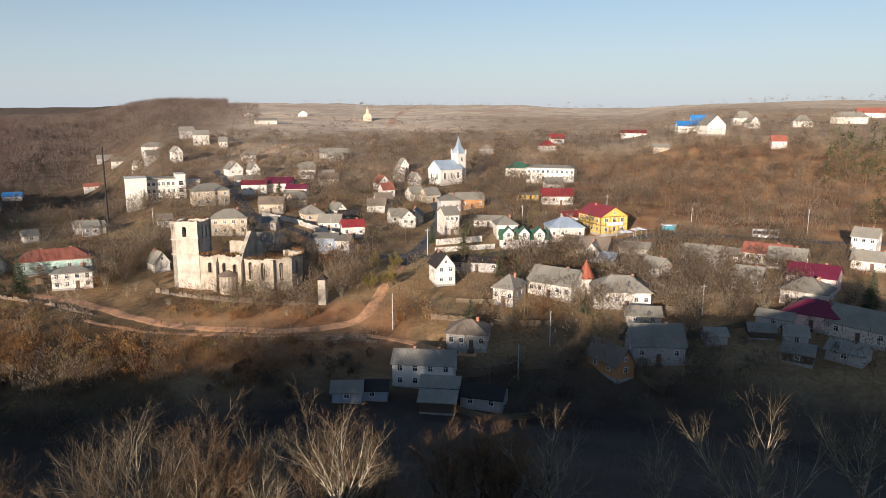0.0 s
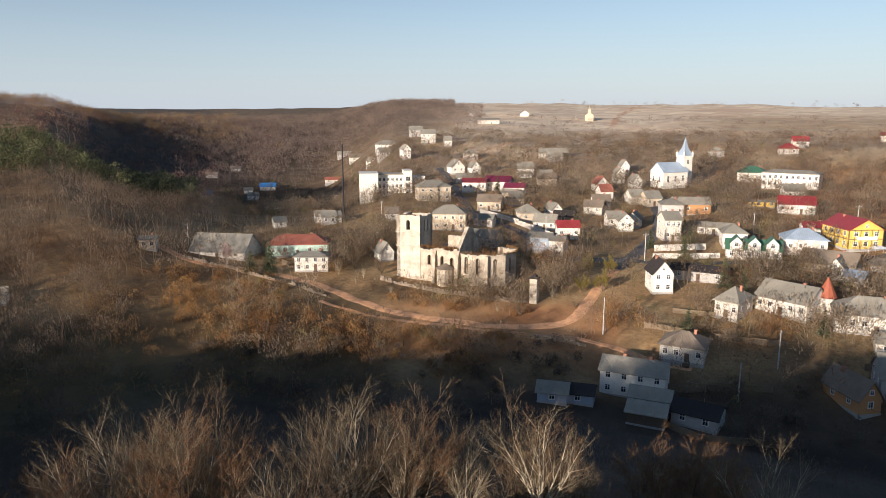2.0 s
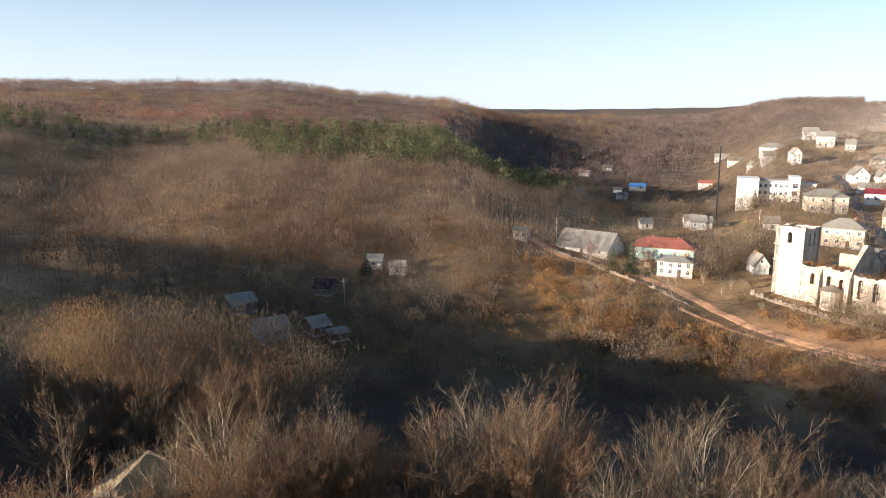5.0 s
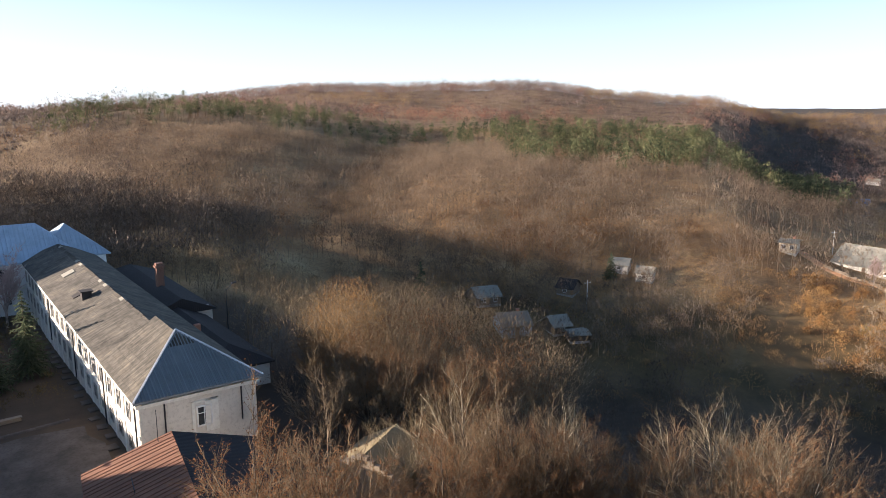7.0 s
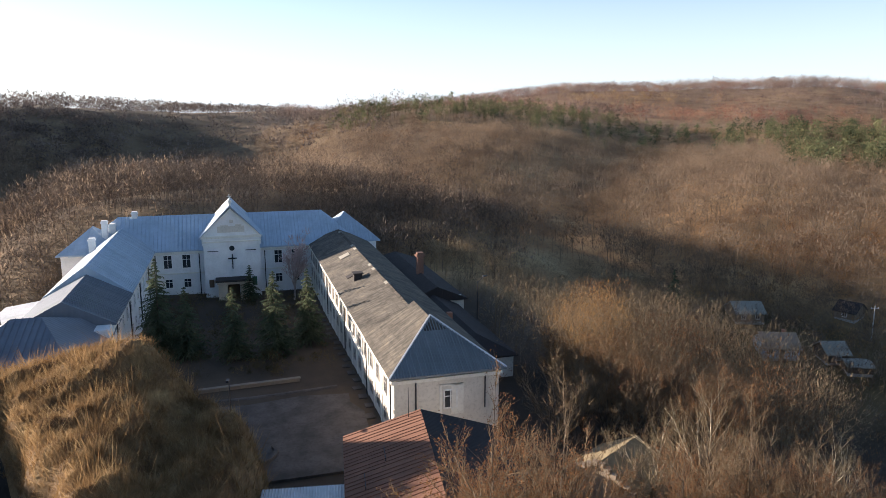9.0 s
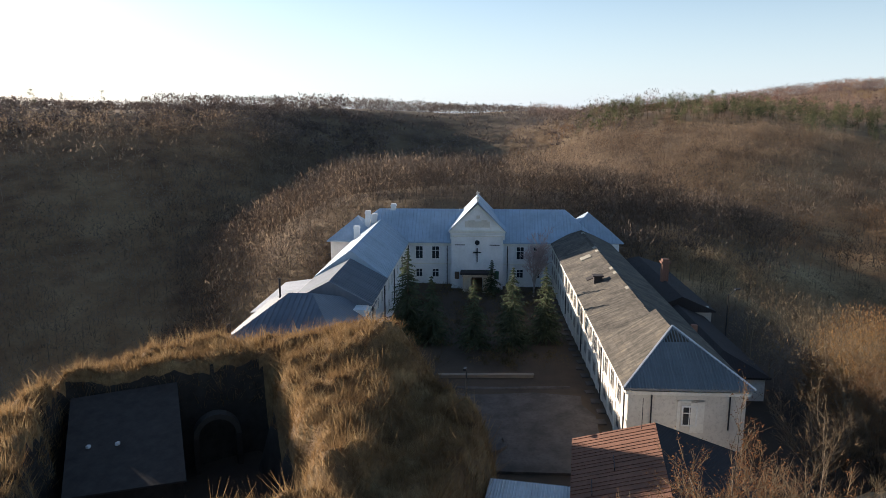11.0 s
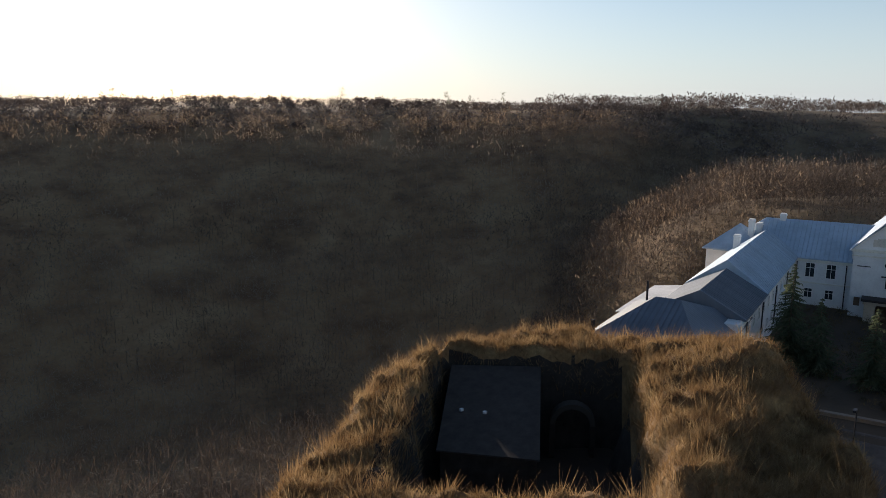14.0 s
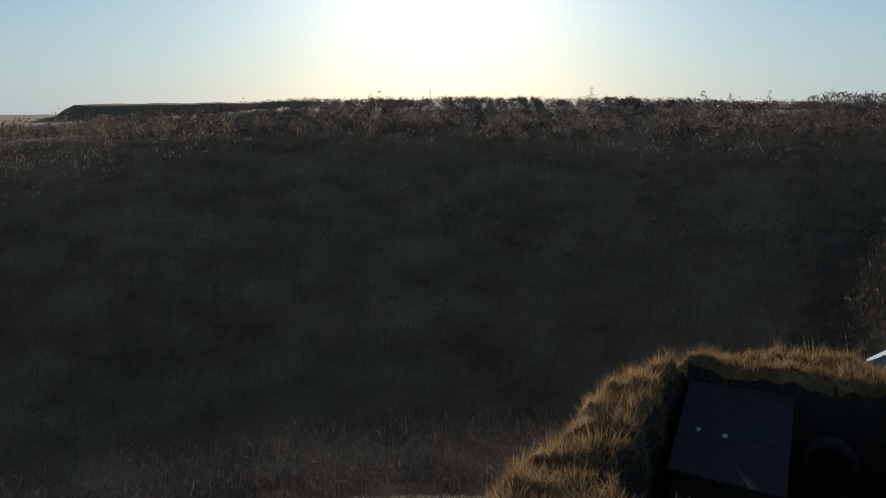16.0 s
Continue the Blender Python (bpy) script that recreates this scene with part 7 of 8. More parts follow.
    tris = np.concatenate([tris, stem], 1)
    k = tris.shape[1]
    blades("pine_wood", tris.reshape(-1, 3, 3), ("needles", "bark_pine"), label, "woodland", plant=np.repeat(np.random.normal(0, 0.16, n), k),
           woody=np.tile(np.arange(k) >= k - 2, n))


ROADS = []

# ---- large village buildings ----
def pierced(length, tall, thick, holes, ragged=0.0, seed=0):
    """A wall along x from 0, its outer face at y = 0, with through openings (x0, x1, z0, z1); ragged breaks its top."""
    if ragged:
        heads = [(x0 + w * (x1 - x0), x1 - w * (x1 - x0), z1 - 0.02, z1 + q * (x1 - x0)) for x0, x1, z0, z1 in holes for w, q in ((0.06, 0.18), (0.14, 0.28), (0.26, 0.38))]
        holes = list(holes) + heads
    rnd = random.Random(seed)
    xs = sorted({0.0, float(length), *[h[0] for h in holes], *[h[1] for h in holes], *([k * 0.55 for k in range(1, int(length / 0.55))] if ragged else [])})
    xs = [x for k, x in enumerate(xs) if k == 0 or x - xs[k - 1] > 0.02]
    tops, drop = [], ragged * 0.4
    for _ in xs[1:]:
        drop = min(max(drop + rnd.uniform(-0.3, 0.3) * ragged, 0), ragged)
        tops.append(round(tall - drop, 2))
    zs = sorted({-3.0, *tops, *[h[2] for h in holes], *[h[3] for h in holes]})
    nx, nz = len(xs) - 1, len(zs) - 1

    def solid(i, k):
        if not (0 <= i < nx and 0 <= k < nz):
            return False
        x, z = (xs[i] + xs[i + 1]) / 2, (zs[k] + zs[k + 1]) / 2
        return z < tops[i] and not any(h[0] < x < h[1] and h[2] < z < h[3] for h in holes)

    index, verts, faces = {}, [], []

    def at(i, k, back):
        if (i, k, back) not in index:
            index[i, k, back] = len(verts)
            verts.append((xs[i], thick if back else 0.0, zs[k]))
        return index[i, k, back]

    for i in range(nx):
        for k in range(nz):
            if not solid(i, k):
                continue
            a, b, c, d = (i, k), (i + 1, k), (i + 1, k + 1), (i, k + 1)
            faces.append(tuple(at(*q, 0) for q in (a, b, c, d)))
            faces.append(tuple(at(*q, 1) for q in (d, c, b, a)))
            for (p, q), (di, dk) in (((a, b), (0, -1)), ((b, c), (1, 0)), ((c, d), (0, 1)), ((d, a), (-1, 0))):
                if not solid(i + di, k + dk):
                    faces.append((at(*p, 0), at(*p, 1), at(*q, 1), at(*q, 0)))
    return verts, faces


def ruined_church():
    t = thing("ruined_church", "roofless whitewashed church ruin with a square tower", "ruin", pose(-46.2, 201.0, -14.7, 0, 0, -17))
    tower = part("tower", join(pierced(7.8, 18.9, 1.2, [(3.3, 4.5, 14.4, 16.8)], 0.5, 1)), "ruin_white", t, "whitewashed square bell tower")
    for m, holes, seed in ((pose(7.8, 0.01, 0, 0, 0, 90), [(2.4, 3.2, 13.9, 16.9), (4.6, 5.4, 13.9, 16.9)], 2), (pose(7.8, 7.8, 0, 0, 0, 180), [(3.3, 4.5, 14.4, 16.8)], 3), (pose(0.0, 7.8, 0, 0, 0, -90), [], 4)):
        part("tower_wall", pierced(7.8, 18.7, 1.2, holes, 0.5, seed), "ruin_white", t, m=m)
    part("tower_floor", box(0.6, 7.2, 0.6, 7.2, 17.2, 17.7), "wood_old", t)
    for z in (9.4, 13.6, 18.1):
        part("cornice", join(box(-0.2, 8.0, -0.2, 0, z, z + 0.28), box(7.8, 8.0, 0, 8.0, z, z + 0.28), box(-0.2, 0, 0, 8, z, z + 0.28)), "ruin_white", t)
    tagged(part("brush", weeds([(x, y, 18.6) for x in np.arange(0.3, 7.8, 0.5) for y in (0.5, 7.2)], 0.9), "scrub_twigs", t), kind="stuff")
    part("nave_wall", pierced(12.6, 9.9, 1.1, [(3.0, 4.2, 4.6, 7.0), (7.2, 8.4, 4.8, 7.0), (7.0, 8.4, 0.4, 2.2), (10.2, 11.6, 4.3, 6.6)], 0.9, 5), "ruin_wall", t, "stained nave wall with empty arched windows", m=pose(7.2, 0.15, 0))
    part("upper_wall", pierced(8.5, 12.3, 0.9, [], 0.5, 15), "ruin_wall", t, m=pose(12.5, 9.4, 0))
    part("back_wall", pierced(13, 9.2, 1.1, [(3, 4.2, 4.6, 7), (8, 9.2, 4.6, 7)], 1.4, 6), "ruin_wall", t, m=pose(20.6, 16.5, 0, 0, 0, 180))
    for x in (12.3, 19.6):
        part("buttress", ([(x, -1.6, -3), (x + 0.9, -1.6, -3), (x + 0.9, 0.3, -3), (x, 0.3, -3), (x, -1.0, 7.5), (x + 0.9, -1.0, 7.5), (x + 0.9, 0.3, 9.4), (x, 0.3, 9.4)],
                          [(0, 3, 2, 1), (4, 5, 6, 7), (0, 1, 5, 4), (1, 2, 6, 5), (2, 3, 7, 6), (3, 0, 4, 7)]), "ruin_wall", t)
    gab = [(0, 0, -1), (15, 0, -1), (15, 0, 9), (9.5, 0, 14.6), (6.8, 0, 15.4), (4.2, 0, 13.2), (0, 0, 9.3)]
    part("gable_wall", (gab + [(x, 1.1, z) for x, _, z in gab], [tuple(range(6, -1, -1))[::-1], tuple(range(13, 6, -1))] + [(i, i + 7, (i + 1) % 7 + 7, (i + 1) % 7) for i in range(7)]),
         "ruin_wall", t, "dark broken gable wall across the nave", m=pose(20.2, 0.6, 0, 0, 0, 90))
    apse = [(20.4, 0.5), (29.2, -0.6), (33.2, 2.6), (34.6, 8.0), (33.0, 13.0), (28.5, 15.5)]
    for k, ((ax, ay), (bx, by)) in enumerate(zip(apse, apse[1:])):
        ln, an = math.hypot(bx - ax, by - ay), math.degrees(math.atan2(by - ay, bx - ax))
        holes = [(1.6, 2.8, 3.0, 7.4), (5.4, 6.6, 3.0, 7.4)] if k == 0 else [(ln / 2 - 0.6, ln / 2 + 0.6, 3.0, 7.4)]
        part("apse_wall", pierced(ln, 9.2, 1.0, holes, 0.7, 20 + k), "ruin_wall", t, m=pose(ax, ay, 0, 0, 0, an))
        part("pier", pierced(0.9, 8.8, 1.5, [], 0), "ruin_wall", t, m=pose(bx - 0.3, by - 0.6, 0, 0, 0, an))
        for h in holes:
            part("mullion", box((h[0] + h[1]) / 2 - 0.09, (h[0] + h[1]) / 2 + 0.09, 0.35, 0.55, h[2], h[3]), "ruin_wall", t, m=pose(ax, ay, 0, 0, 0, an))
    part("chapel", prism([(13.6 + 2.6 + 2.6 * math.cos(a), 0.2 - 3.2 * math.sin(a)) for a in np.linspace(math.pi, 0, 9)][::1], -3, 4.2), "ruin_wall", t, "low rounded side chapel")
    ring = [(16.2 + 3.0 * math.cos(a), 0.2 - 3.6 * math.sin(a), 4.2) for a in np.linspace(math.pi, 0, 9)]
    part("chapel_roof", (ring + [(16.2, 0.2, 5.6), (16.2, 0.2, 4.2)], [(i, i + 1, 9) for i in range(8)] + [(i + 1, i, 10) for i in range(8)] + [(8, 10, 9), (10, 0, 9)]), "brown_slate", t)
    tagged(part("brush", weeds([(x + random.uniform(-0.5, 0.5), random.uniform(2, 13), 6.5) for x in np.arange(21.5, 33, 0.22)], 2.4), "scrub_twigs", t, "weeds and saplings in the roofless choir"), kind="stuff")
    tagged(part("brush", weeds([(x + random.uniform(-0.2, 0.2), random.uniform(0.2, 1.2), 9.7) for x in np.arange(7.6, 20, 0.18)], 0.9), "scrub_twigs", t, "dry weeds along the wall top"), kind="stuff")
    tagged(part("brush", weeds([(ax + (bx - ax) * k / 16, ay + 0.4 + (by - ay) * k / 16, 8.9) for (ax, ay), (bx, by) in zip(apse, apse[1:]) for k in range(16)], 0.9), "scrub_twigs", t, "dry weeds along the wall top"), kind="stuff")
    part("rubble_fill", box(21.6, 32.0, 1.8, 13, -2, 6.6), "stone_wall", t)
    tagged(part("brush", weeds([(x, random.uniform(1.6, 8), 8.2) for x in np.arange(8.2, 19, 0.25)], 2.2), "scrub_twigs", t), kind="stuff")
    part("rubble_fill", box(8.2, 19.4, 1.4, 15, -2, 8.3), "stone_wall", t)
    gate = thing("gate_pillar", "tall whitewashed gate tower with a dark cap", "gate", pose(-4.8, 182.3, ground_at(-4.8, 182.3), 0, 0, -17))
    part("shaft", join(box(-1, 1, -1, 1, -1.5, 6.6), box(-1.15, 1.15, -1.15, 1.15, 3.6, 3.8)), "ruin_white", gate)
    part("cap", ([(-1.3, -1.3, 6.6), (1.3, -1.3, 6.6), (1.3, 1.3, 6.6), (-1.3, 1.3, 6.6), (0, 0, 8.0)], [(0, 3, 2, 1), (0, 1, 4), (1, 2, 4), (2, 3, 4), (3, 0, 4)]), "dark_sheet", gate)
    return tower


def weeds(points, tall):
    geos = []
    for x, y, z in points:
        for _ in range(9):
            a, h = random.uniform(0, 6.283), tall * random.uniform(0.4, 1.1)
            tip = (x + h * 0.6 * random.uniform(-1, 1), y + h * 0.6 * random.uniform(-1, 1), z + h)
            geos.append(([(x - 0.05 * math.cos(a), y - 0.05 * math.sin(a), z - 0.3), (x + 0.05 * math.cos(a), y + 0.05 * math.sin(a), z - 0.3), tip], [(0, 1, 2)]))
    return join(*geos)


def white_church():
    x, y = 57.5, 378.0
    t = thing("church", "white church with a pointed metal spire and pale roof", "church", pose(x, y, ground_at(x, y), 0, 0, 30))
    part("wall", gable_walls(15, 10.5, 8.2, 4.4), "white_wall", t)
    part("roof", gable_roof(15, 10.5, 8.2, 4.4), "zinc_sheet", t, uv=True)
    part("tower", join(box(6.5, 12, -2.8, 2.8, -2, 15.5), box(6.2, 12.3, -3.1, 3.1, 15.3, 15.9), box(6.3, 12.2, -3, 3, 10.4, 10.8)), "white_wall", t)
    part("spire", ([(6.3, -3, 15.9), (12.2, -3, 15.9), (12.2, 3, 15.9), (6.3, 3, 15.9), (8.2, -1.1, 20), (10.3, -1.1, 20), (10.3, 1.1, 20), (8.2, 1.1, 20), (9.25, 0, 25.5)],
                   [(0, 3, 2, 1), (0, 1, 5, 4), (1, 2, 6, 5), (2, 3, 7, 6), (3, 0, 4, 7), (4, 5, 8), (5, 6, 8), (6, 7, 8), (7, 4, 8)]), "zinc_sheet", t, uv=True)
    for px, py in ((6.5, -2.8), (12, -2.8), (12, 2.8), (6.5, 2.8)):
        part("pinnacle", join(tube((px, py, 15.8), (px, py, 17), 0.4, 0.4, 6), tube((px, py, 17), (px, py, 18.4), 0.45, 0.03, 6)), "white_wall", t)
    part("cross", join(box(9.15, 9.35, -0.1, 0.1, 25.3, 27.3), box(8.7, 9.8, -0.1, 0.1, 26.3, 26.5)), "iron", t)
    for wx in (-4.5, 0, 4.5):
        window(t, wx, -5.25, 4.6, 1.4, 3.2)
    for wy in (-2.4, 2.4):
        window(t, -7.5, wy, 4.4, 1.3, 3.0, -90)
    window(t, 9.25, -2.8, 12.8, 1.2, 2.2)


def school():
    x, y = -84.5, 348.0
    t = thing("school", "white three-storey school with a flat roof and blank end block", "school", pose(x, y, ground_at(x, y) - 0.4, 0, 0, 17))
    part("end_block", join(box(-14, -5, -8, 6, -3, 11.6), box(-14.2, -4.8, -8.2, 6.2, 11.6, 12.1)), "white_wall", t, "blank white end wall")
    part("wall", box(-5, 8, -3.5, 6, -3, 11.0), "white_wall", t)
    part("roof", box(-5, 8.2, -4.2, 6.2, 11.0, 11.5), "slate", t, "dark flat roof edge")
    part("stair_tower", join(box(8, 12, -6.5, 6, -3, 12.8), box(7.8, 12.2, -6.7, 6.2, 12.8, 13.2)), "white_wall", t)
    part("side_wing", join(box(12, 19, -1.5, 6, -3, 9.6), box(11.8, 19.2, -1.7, 6.2, 9.6, 10.0)), "white_wall", t)
    for s in range(3):
        for k in range(6):
            window(t, -4.0 + k * 2.15, -3.5, 2.0 + 3.4 * s, 1.3, 1.7)
        window(t, 10, -6.5, 2.4 + 3.4 * s, 2.2, 2.2)
    for s in range(2):
        for k in range(3):
            window(t, 13.3 + k * 2.1, -1.5, 2.0 + 3.4 * s, 1.3, 1.6)
    part("step", box(8.6, 11.4, -8.5, -6.5, -2, 0.4), "concrete", t)
    house(-56.5, 322.0, 22, 15, 10, 6.6, 2.8, "hip", "beige_wall", "slate", 2, 4, label="two-storey beige house with a grey hipped roof below the school")
    x, y = 116.0, 374.0
    s = thing("school", "long white two-storey school under a low grey roof", "school", pose(x, y, ground_at(x, y), 0, 0, -28))
    part("wall", box(-13, 13, -5, 5, -3, 7.2), "white_wall", s)
    part("roof", hip_roof(26, 10, 7.2, 1.4), "slate", s, uv=True)
    for f in range(2):
        for k in range(10):
            window(s, -11.7 + k * 2.6, -5, 2.1 + 3.3 * f, 1.3, 1.7)


def yellow_inn():
    t = house(95.2, 243.5, 12, 11, 15, 6.4, 3.2, "gable", "yellow_wall", "red_sheet", 2, 0, label="yellow timber-framed two-storey inn with a bright red roof", along=False, sides=False)
    for s in range(2):
        for k in range(3):
            window(t, -3.3 + 3.3 * k, -7.5, 1.9 + 3.1 * s, 1.4, 1.5)
        for k in range(4):
            window(t, -5.5, -5.2 + 3.4 * k, 1.9 + 3.1 * s, 1.2, 1.5, -90)
    for z in (3.3, 6.2):
        part("beam", box(-5.58, 5.58, -7.58, -7.5, z, z + 0.22), "door_paint", t)
        part("beam", box(-5.58, -5.5, -7.5, 7.5, z, z + 0.22), "door_paint", t)
    for k in range(7):
        part("beam", box(-5.58 + k * 1.84, -5.4 + k * 1.84, -7.57, -7.5, 0.4, 6.2), "door_paint", t)
        part("beam", box(-5.57, -5.5, -7.3 + k * 2.4, -7.1 + k * 2.4, 0.4, 6.2), "door_paint", t)
    part("balcony", join(box(-3, 3, -8.6, -7.5, 3.3, 3.5), box(-3, 3, -8.6, -8.5, 3.5, 4.4), box(-3, -2.9, -8.6, -7.5, 3.5, 4.4), box(2.9, 3, -8.6, -7.5, 3.5, 4.4)), "white_paint", t)
    for k, (px, py) in enumerate(((99.5, 232.5), (105.0, 233.8))):
        a = thing("awning", "white garden canopy on four posts", "canopy", pose(px, py, ground_at(px, py), 0, 0, 12), group="canopies by the inn")
        part("canopy", ([(-2.6, -1.8, 2.3), (2.6, -1.8, 2.3), (2.6, 1.8, 2.3), (-2.6, 1.8, 2.3), (0, 0, 3.2)], [(0, 3, 2, 1), (0, 1, 4), (1, 2, 4), (2, 3, 4), (3, 0, 4)]), "white_paint", a)
        for qx, qy in ((-2.4, -1.6), (2.4, -1.6), (2.4, 1.6), (-2.4, 1.6)):
            part("post", tube((qx, qy, -0.6), (qx, qy, 2.3), 0.05, 0.05, 5), "white_paint", a)


def gabled_shop():
    x, y = 62.5, 232.5
    t = thing("shop", "white house with a row of three green-trimmed gables", "shop", pose(x, y, ground_at(x, y), 0, 0, -10))
    part("wall", gable_walls(16, 8, 3.2, 2.6), "white_wall", t)
    part("roof", gable_roof(16, 8, 3.2, 2.6), "green_sheet", t, uv=True)
    for k in range(3):
        gx = -5.2 + 5.2 * k
        part("dormer_wall", gable_walls(5.0, 3.6, 5.2, 1.9, -3.0), "white_wall", t, m=pose(gx, -2.0, 0, 0, 0, 90))
        part("dormer_roof", gable_roof(5.0, 3.6, 5.2, 1.9, 0.35), "green_sheet", t, m=pose(gx, -2.0, 0, 0, 0, 90), uv=True)
        window(t, gx, -4.5, 4.7, 1.2, 1.4)
        window(t, gx - 1.3, -4.0, 1.7, 1.1, 1.4)
        window(t, gx + 1.3, -4.0, 1.7, 1.1, 1.4)
    x, y = 65.9, 178.8
    c = thing("turret", "small white porch turret with a rust-red pointed roof", "turret", pose(x, y, ground_at(x, y)))
    part("wall", tube((0, 0, -2), (0, 0, 4.6), 1.7, 1.7, 10), "white_wall", c)
    part("roof", tube((0, 0, 4.6), (0, 0, 9.6), 2.4, 0.05, 10), "turret_red", c, "rust-red conical roof")


# ---- roads, walls, poles ----
def road(name, line, width, mat, label):
    ROADS.append((line, width * 0.5 + 2.2))
    strip(name, line, width, mat, label)


def wall_run(name, line, tall, thick, mat, label, category="wall"):
    t = thing(name, label, category)
    for k, ((ax, ay), (bx, by)) in enumerate(zip(line, line[1:])):
        rough = mat == "stone_wall"
        rnd = random.Random(int(ax * 10 + by))
        n = max(1, int(math.hypot(bx - ax, by - ay) / (1.3 if rough else 5)))
        for j in range(n):
            p, q = Vector((ax, ay)).lerp(Vector((bx, by)), j / n), Vector((ax, ay)).lerp(Vector((bx, by)), (j + 1) / n)
            ln, an = (q - p).length, math.degrees(math.atan2(q.y - p.y, q.x - p.x))
            z = min(ground_at(p.x, p.y), ground_at(q.x, q.y))
            top = max(ground_at(p.x, p.y), ground_at(q.x, q.y)) - z + tall
            if rough:
                top = max(0.25, top - tall * rnd.choice((0, 0.05, 0.15, 0.3, 0.55)))
                part("stone_course", join(box(0, ln + 0.03, -thick / 2, thick / 2, -1.2, top * 0.55), box(rnd.uniform(0, 0.3), ln - rnd.uniform(-0.1, 0.35), -thick / 2 + rnd.uniform(0, 0.1), thick / 2 - rnd.uniform(0, 0.1), top * 0.55, top)), mat, t, m=pose(p.x, p.y, z, 0, 0, an + rnd.uniform(-3, 3)))
                continue
            part("section", join(box(0, ln + 0.02, -thick / 2, thick / 2, -1.2, top), box(0, ln, -thick / 2 - 0.05, thick / 2 + 0.05, top, top + 0.08)), mat, t, m=pose(p.x, p.y, z, 0, 0, an))


def pole(x, y, tall, brace=False, arm=True, turn=0.0, sink=0.6):
    t = thing("utility_pole", "grey concrete utility pole with a cross-arm" if not brace else "grey concrete utility pole with a leaning brace", "pole", pose(x, y, ground_at(x, y), 0, 0, turn), group="utility poles")
    part("shaft", tube((0, 0, -sink), (0, 0, tall), 0.17, 0.1, 6), "pole_grey", t)
    if arm:
        part("cross_arm", box(-0.9, 0.9, -0.05, 0.05, tall - 0.7, tall - 0.58), "pole_grey", t)
        for k in (-0.8, 0, 0.8):
            part("insulator", tube((k, 0, tall - 0.58), (k, 0, tall - 0.4), 0.05, 0.04, 6), "white_paint", t)
    if brace:
        part("brace", tube((1.9, -0.8, -sink), (0, 0, tall * 0.72), 0.14, 0.1, 6), "pole_grey", t)


def roads_and_walls():
    road("dirt_road", [(-125, 205), (-104, 197), (-84.7, 195.4), (-69.5, 190.6), (-53.2, 179.8), (-37, 170.4), (-18.6, 166.3), (-3.6, 168.3), (4.5, 172), (7.3, 178), (11, 190), (18.4, 211.8)], 5.5, "red_dirt", "reddish dirt road curving below the church ruin")
    road("track", [(-62, 176.5), (-40.4, 167.0), (-18.4, 163.6), (0.5, 163.2), (12.5, 159.2), (30, 150)], 2.6, "red_dirt", "narrow earth track beside the stream")
    road("street", [(18.4, 211.8), (26.8, 231.8), (35.3, 259.1), (41.4, 290.7), (44, 330)], 8.0, "asphalt", "grey village street climbing between the houses")
    road("main_road", [(230, 185), (177.3, 203.3), (151.2, 214.8), (129.3, 230.9), (106.4, 232.8), (86, 226), (56.8, 225), (28.7, 221), (1.1, 224), (-11.1, 257.6), (-31, 291.4), (-46.3, 337.6), (-59.6, 392.4), (-71.3, 427.9)], 8.0, "asphalt", "grey asphalt road through the village")
    road("lane", [(-71.3, 427.9), (-61.7, 456.4), (-43.3, 494.6), (-22.1, 547.7)], 5.0, "dirt_road", "pale lane climbing to the upper houses")
    road("field_track", [(60, 800), (84.2, 1031.1), (160, 1600), (255.4, 2248.9)], 12.0, "dirt_road", "brown track between the far fields")
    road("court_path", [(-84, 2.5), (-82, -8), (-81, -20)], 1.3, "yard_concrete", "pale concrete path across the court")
    wall_run("stone_wall", [(-114.7, 200.6), (-97.8, 195.7), (-89.1, 191.4), (-74.1, 187.3), (-61.4, 180.4)], 0.95, 0.5, "stone_wall", "low rubble wall beside the dirt road")
    wall_run("churchyard_wall", [(-50, 196), (-35.8, 190.3), (-20.9, 184.9), (-11.9, 182.1), (-6.5, 182.2)], 1.3, 0.6, "stone_wall", "old stone churchyard wall")
    wall_run("stone_wall", [(-14.1, 160.8), (-2.2, 161.2), (8, 158.5)], 1.1, 0.5, "stone_wall", "crumbling stone retaining wall")
    wall_run("white_fence", [(31, 227), (52.2, 231)], 1.6, 0.3, "white_wall", "white concrete roadside fence", "fence")
    wall_run("white_fence", [(32.6, 235.5), (49.8, 241)], 2.0, 0.3, "white_wall", "white concrete yard fence", "fence")
    wall_run("white_fence", [(-32.1, 301.4), (-14, 274), (1.3, 250.7)], 1.7, 0.3, "old_wall", "long pale concrete fence", "fence")
    for line in ([(22, 168), (38, 163), (52, 160)], [(30, 178), (44, 174)], [(60, 178), (72, 168), (86, 163)], [(14, 146), (28, 142), (44, 141)], [(64, 150), (80, 146), (96, 150)], [(54, 150), (60, 138), (64, 126)],
                 [(20, 128), (26, 122), (40, 121)], [(92, 172), (108, 166), (124, 166)], [(100, 196), (116, 190)], [(60, 224), (78, 220)], [(-84, 205), (-72, 208)]):
        wall_run("garden_fence", line, 1.25, 0.1, "wood_old", "weathered grey board fence between gardens", "fence")
    for x, y, h, br in ((12.1, 164.3, 9, True), (47.1, 149.6, 8.5, False), (36.6, 137.7, 8, False), (126, 236, 9, False), (160, 219, 9, False), (-119, 212, 7.5, False), (28, 222, 9, False),
                        (104, 262, 9, False), (-66, 262, 9, False), (-58.8, 408, 9, False), (70, 262, 8, False), (-3, 252, 8, False), (90, 160, 8, False), (-130, 122, 8, False), (240, 470, 10, False)):
        pole(x, y, h, br, turn=(x * 7) % 90)
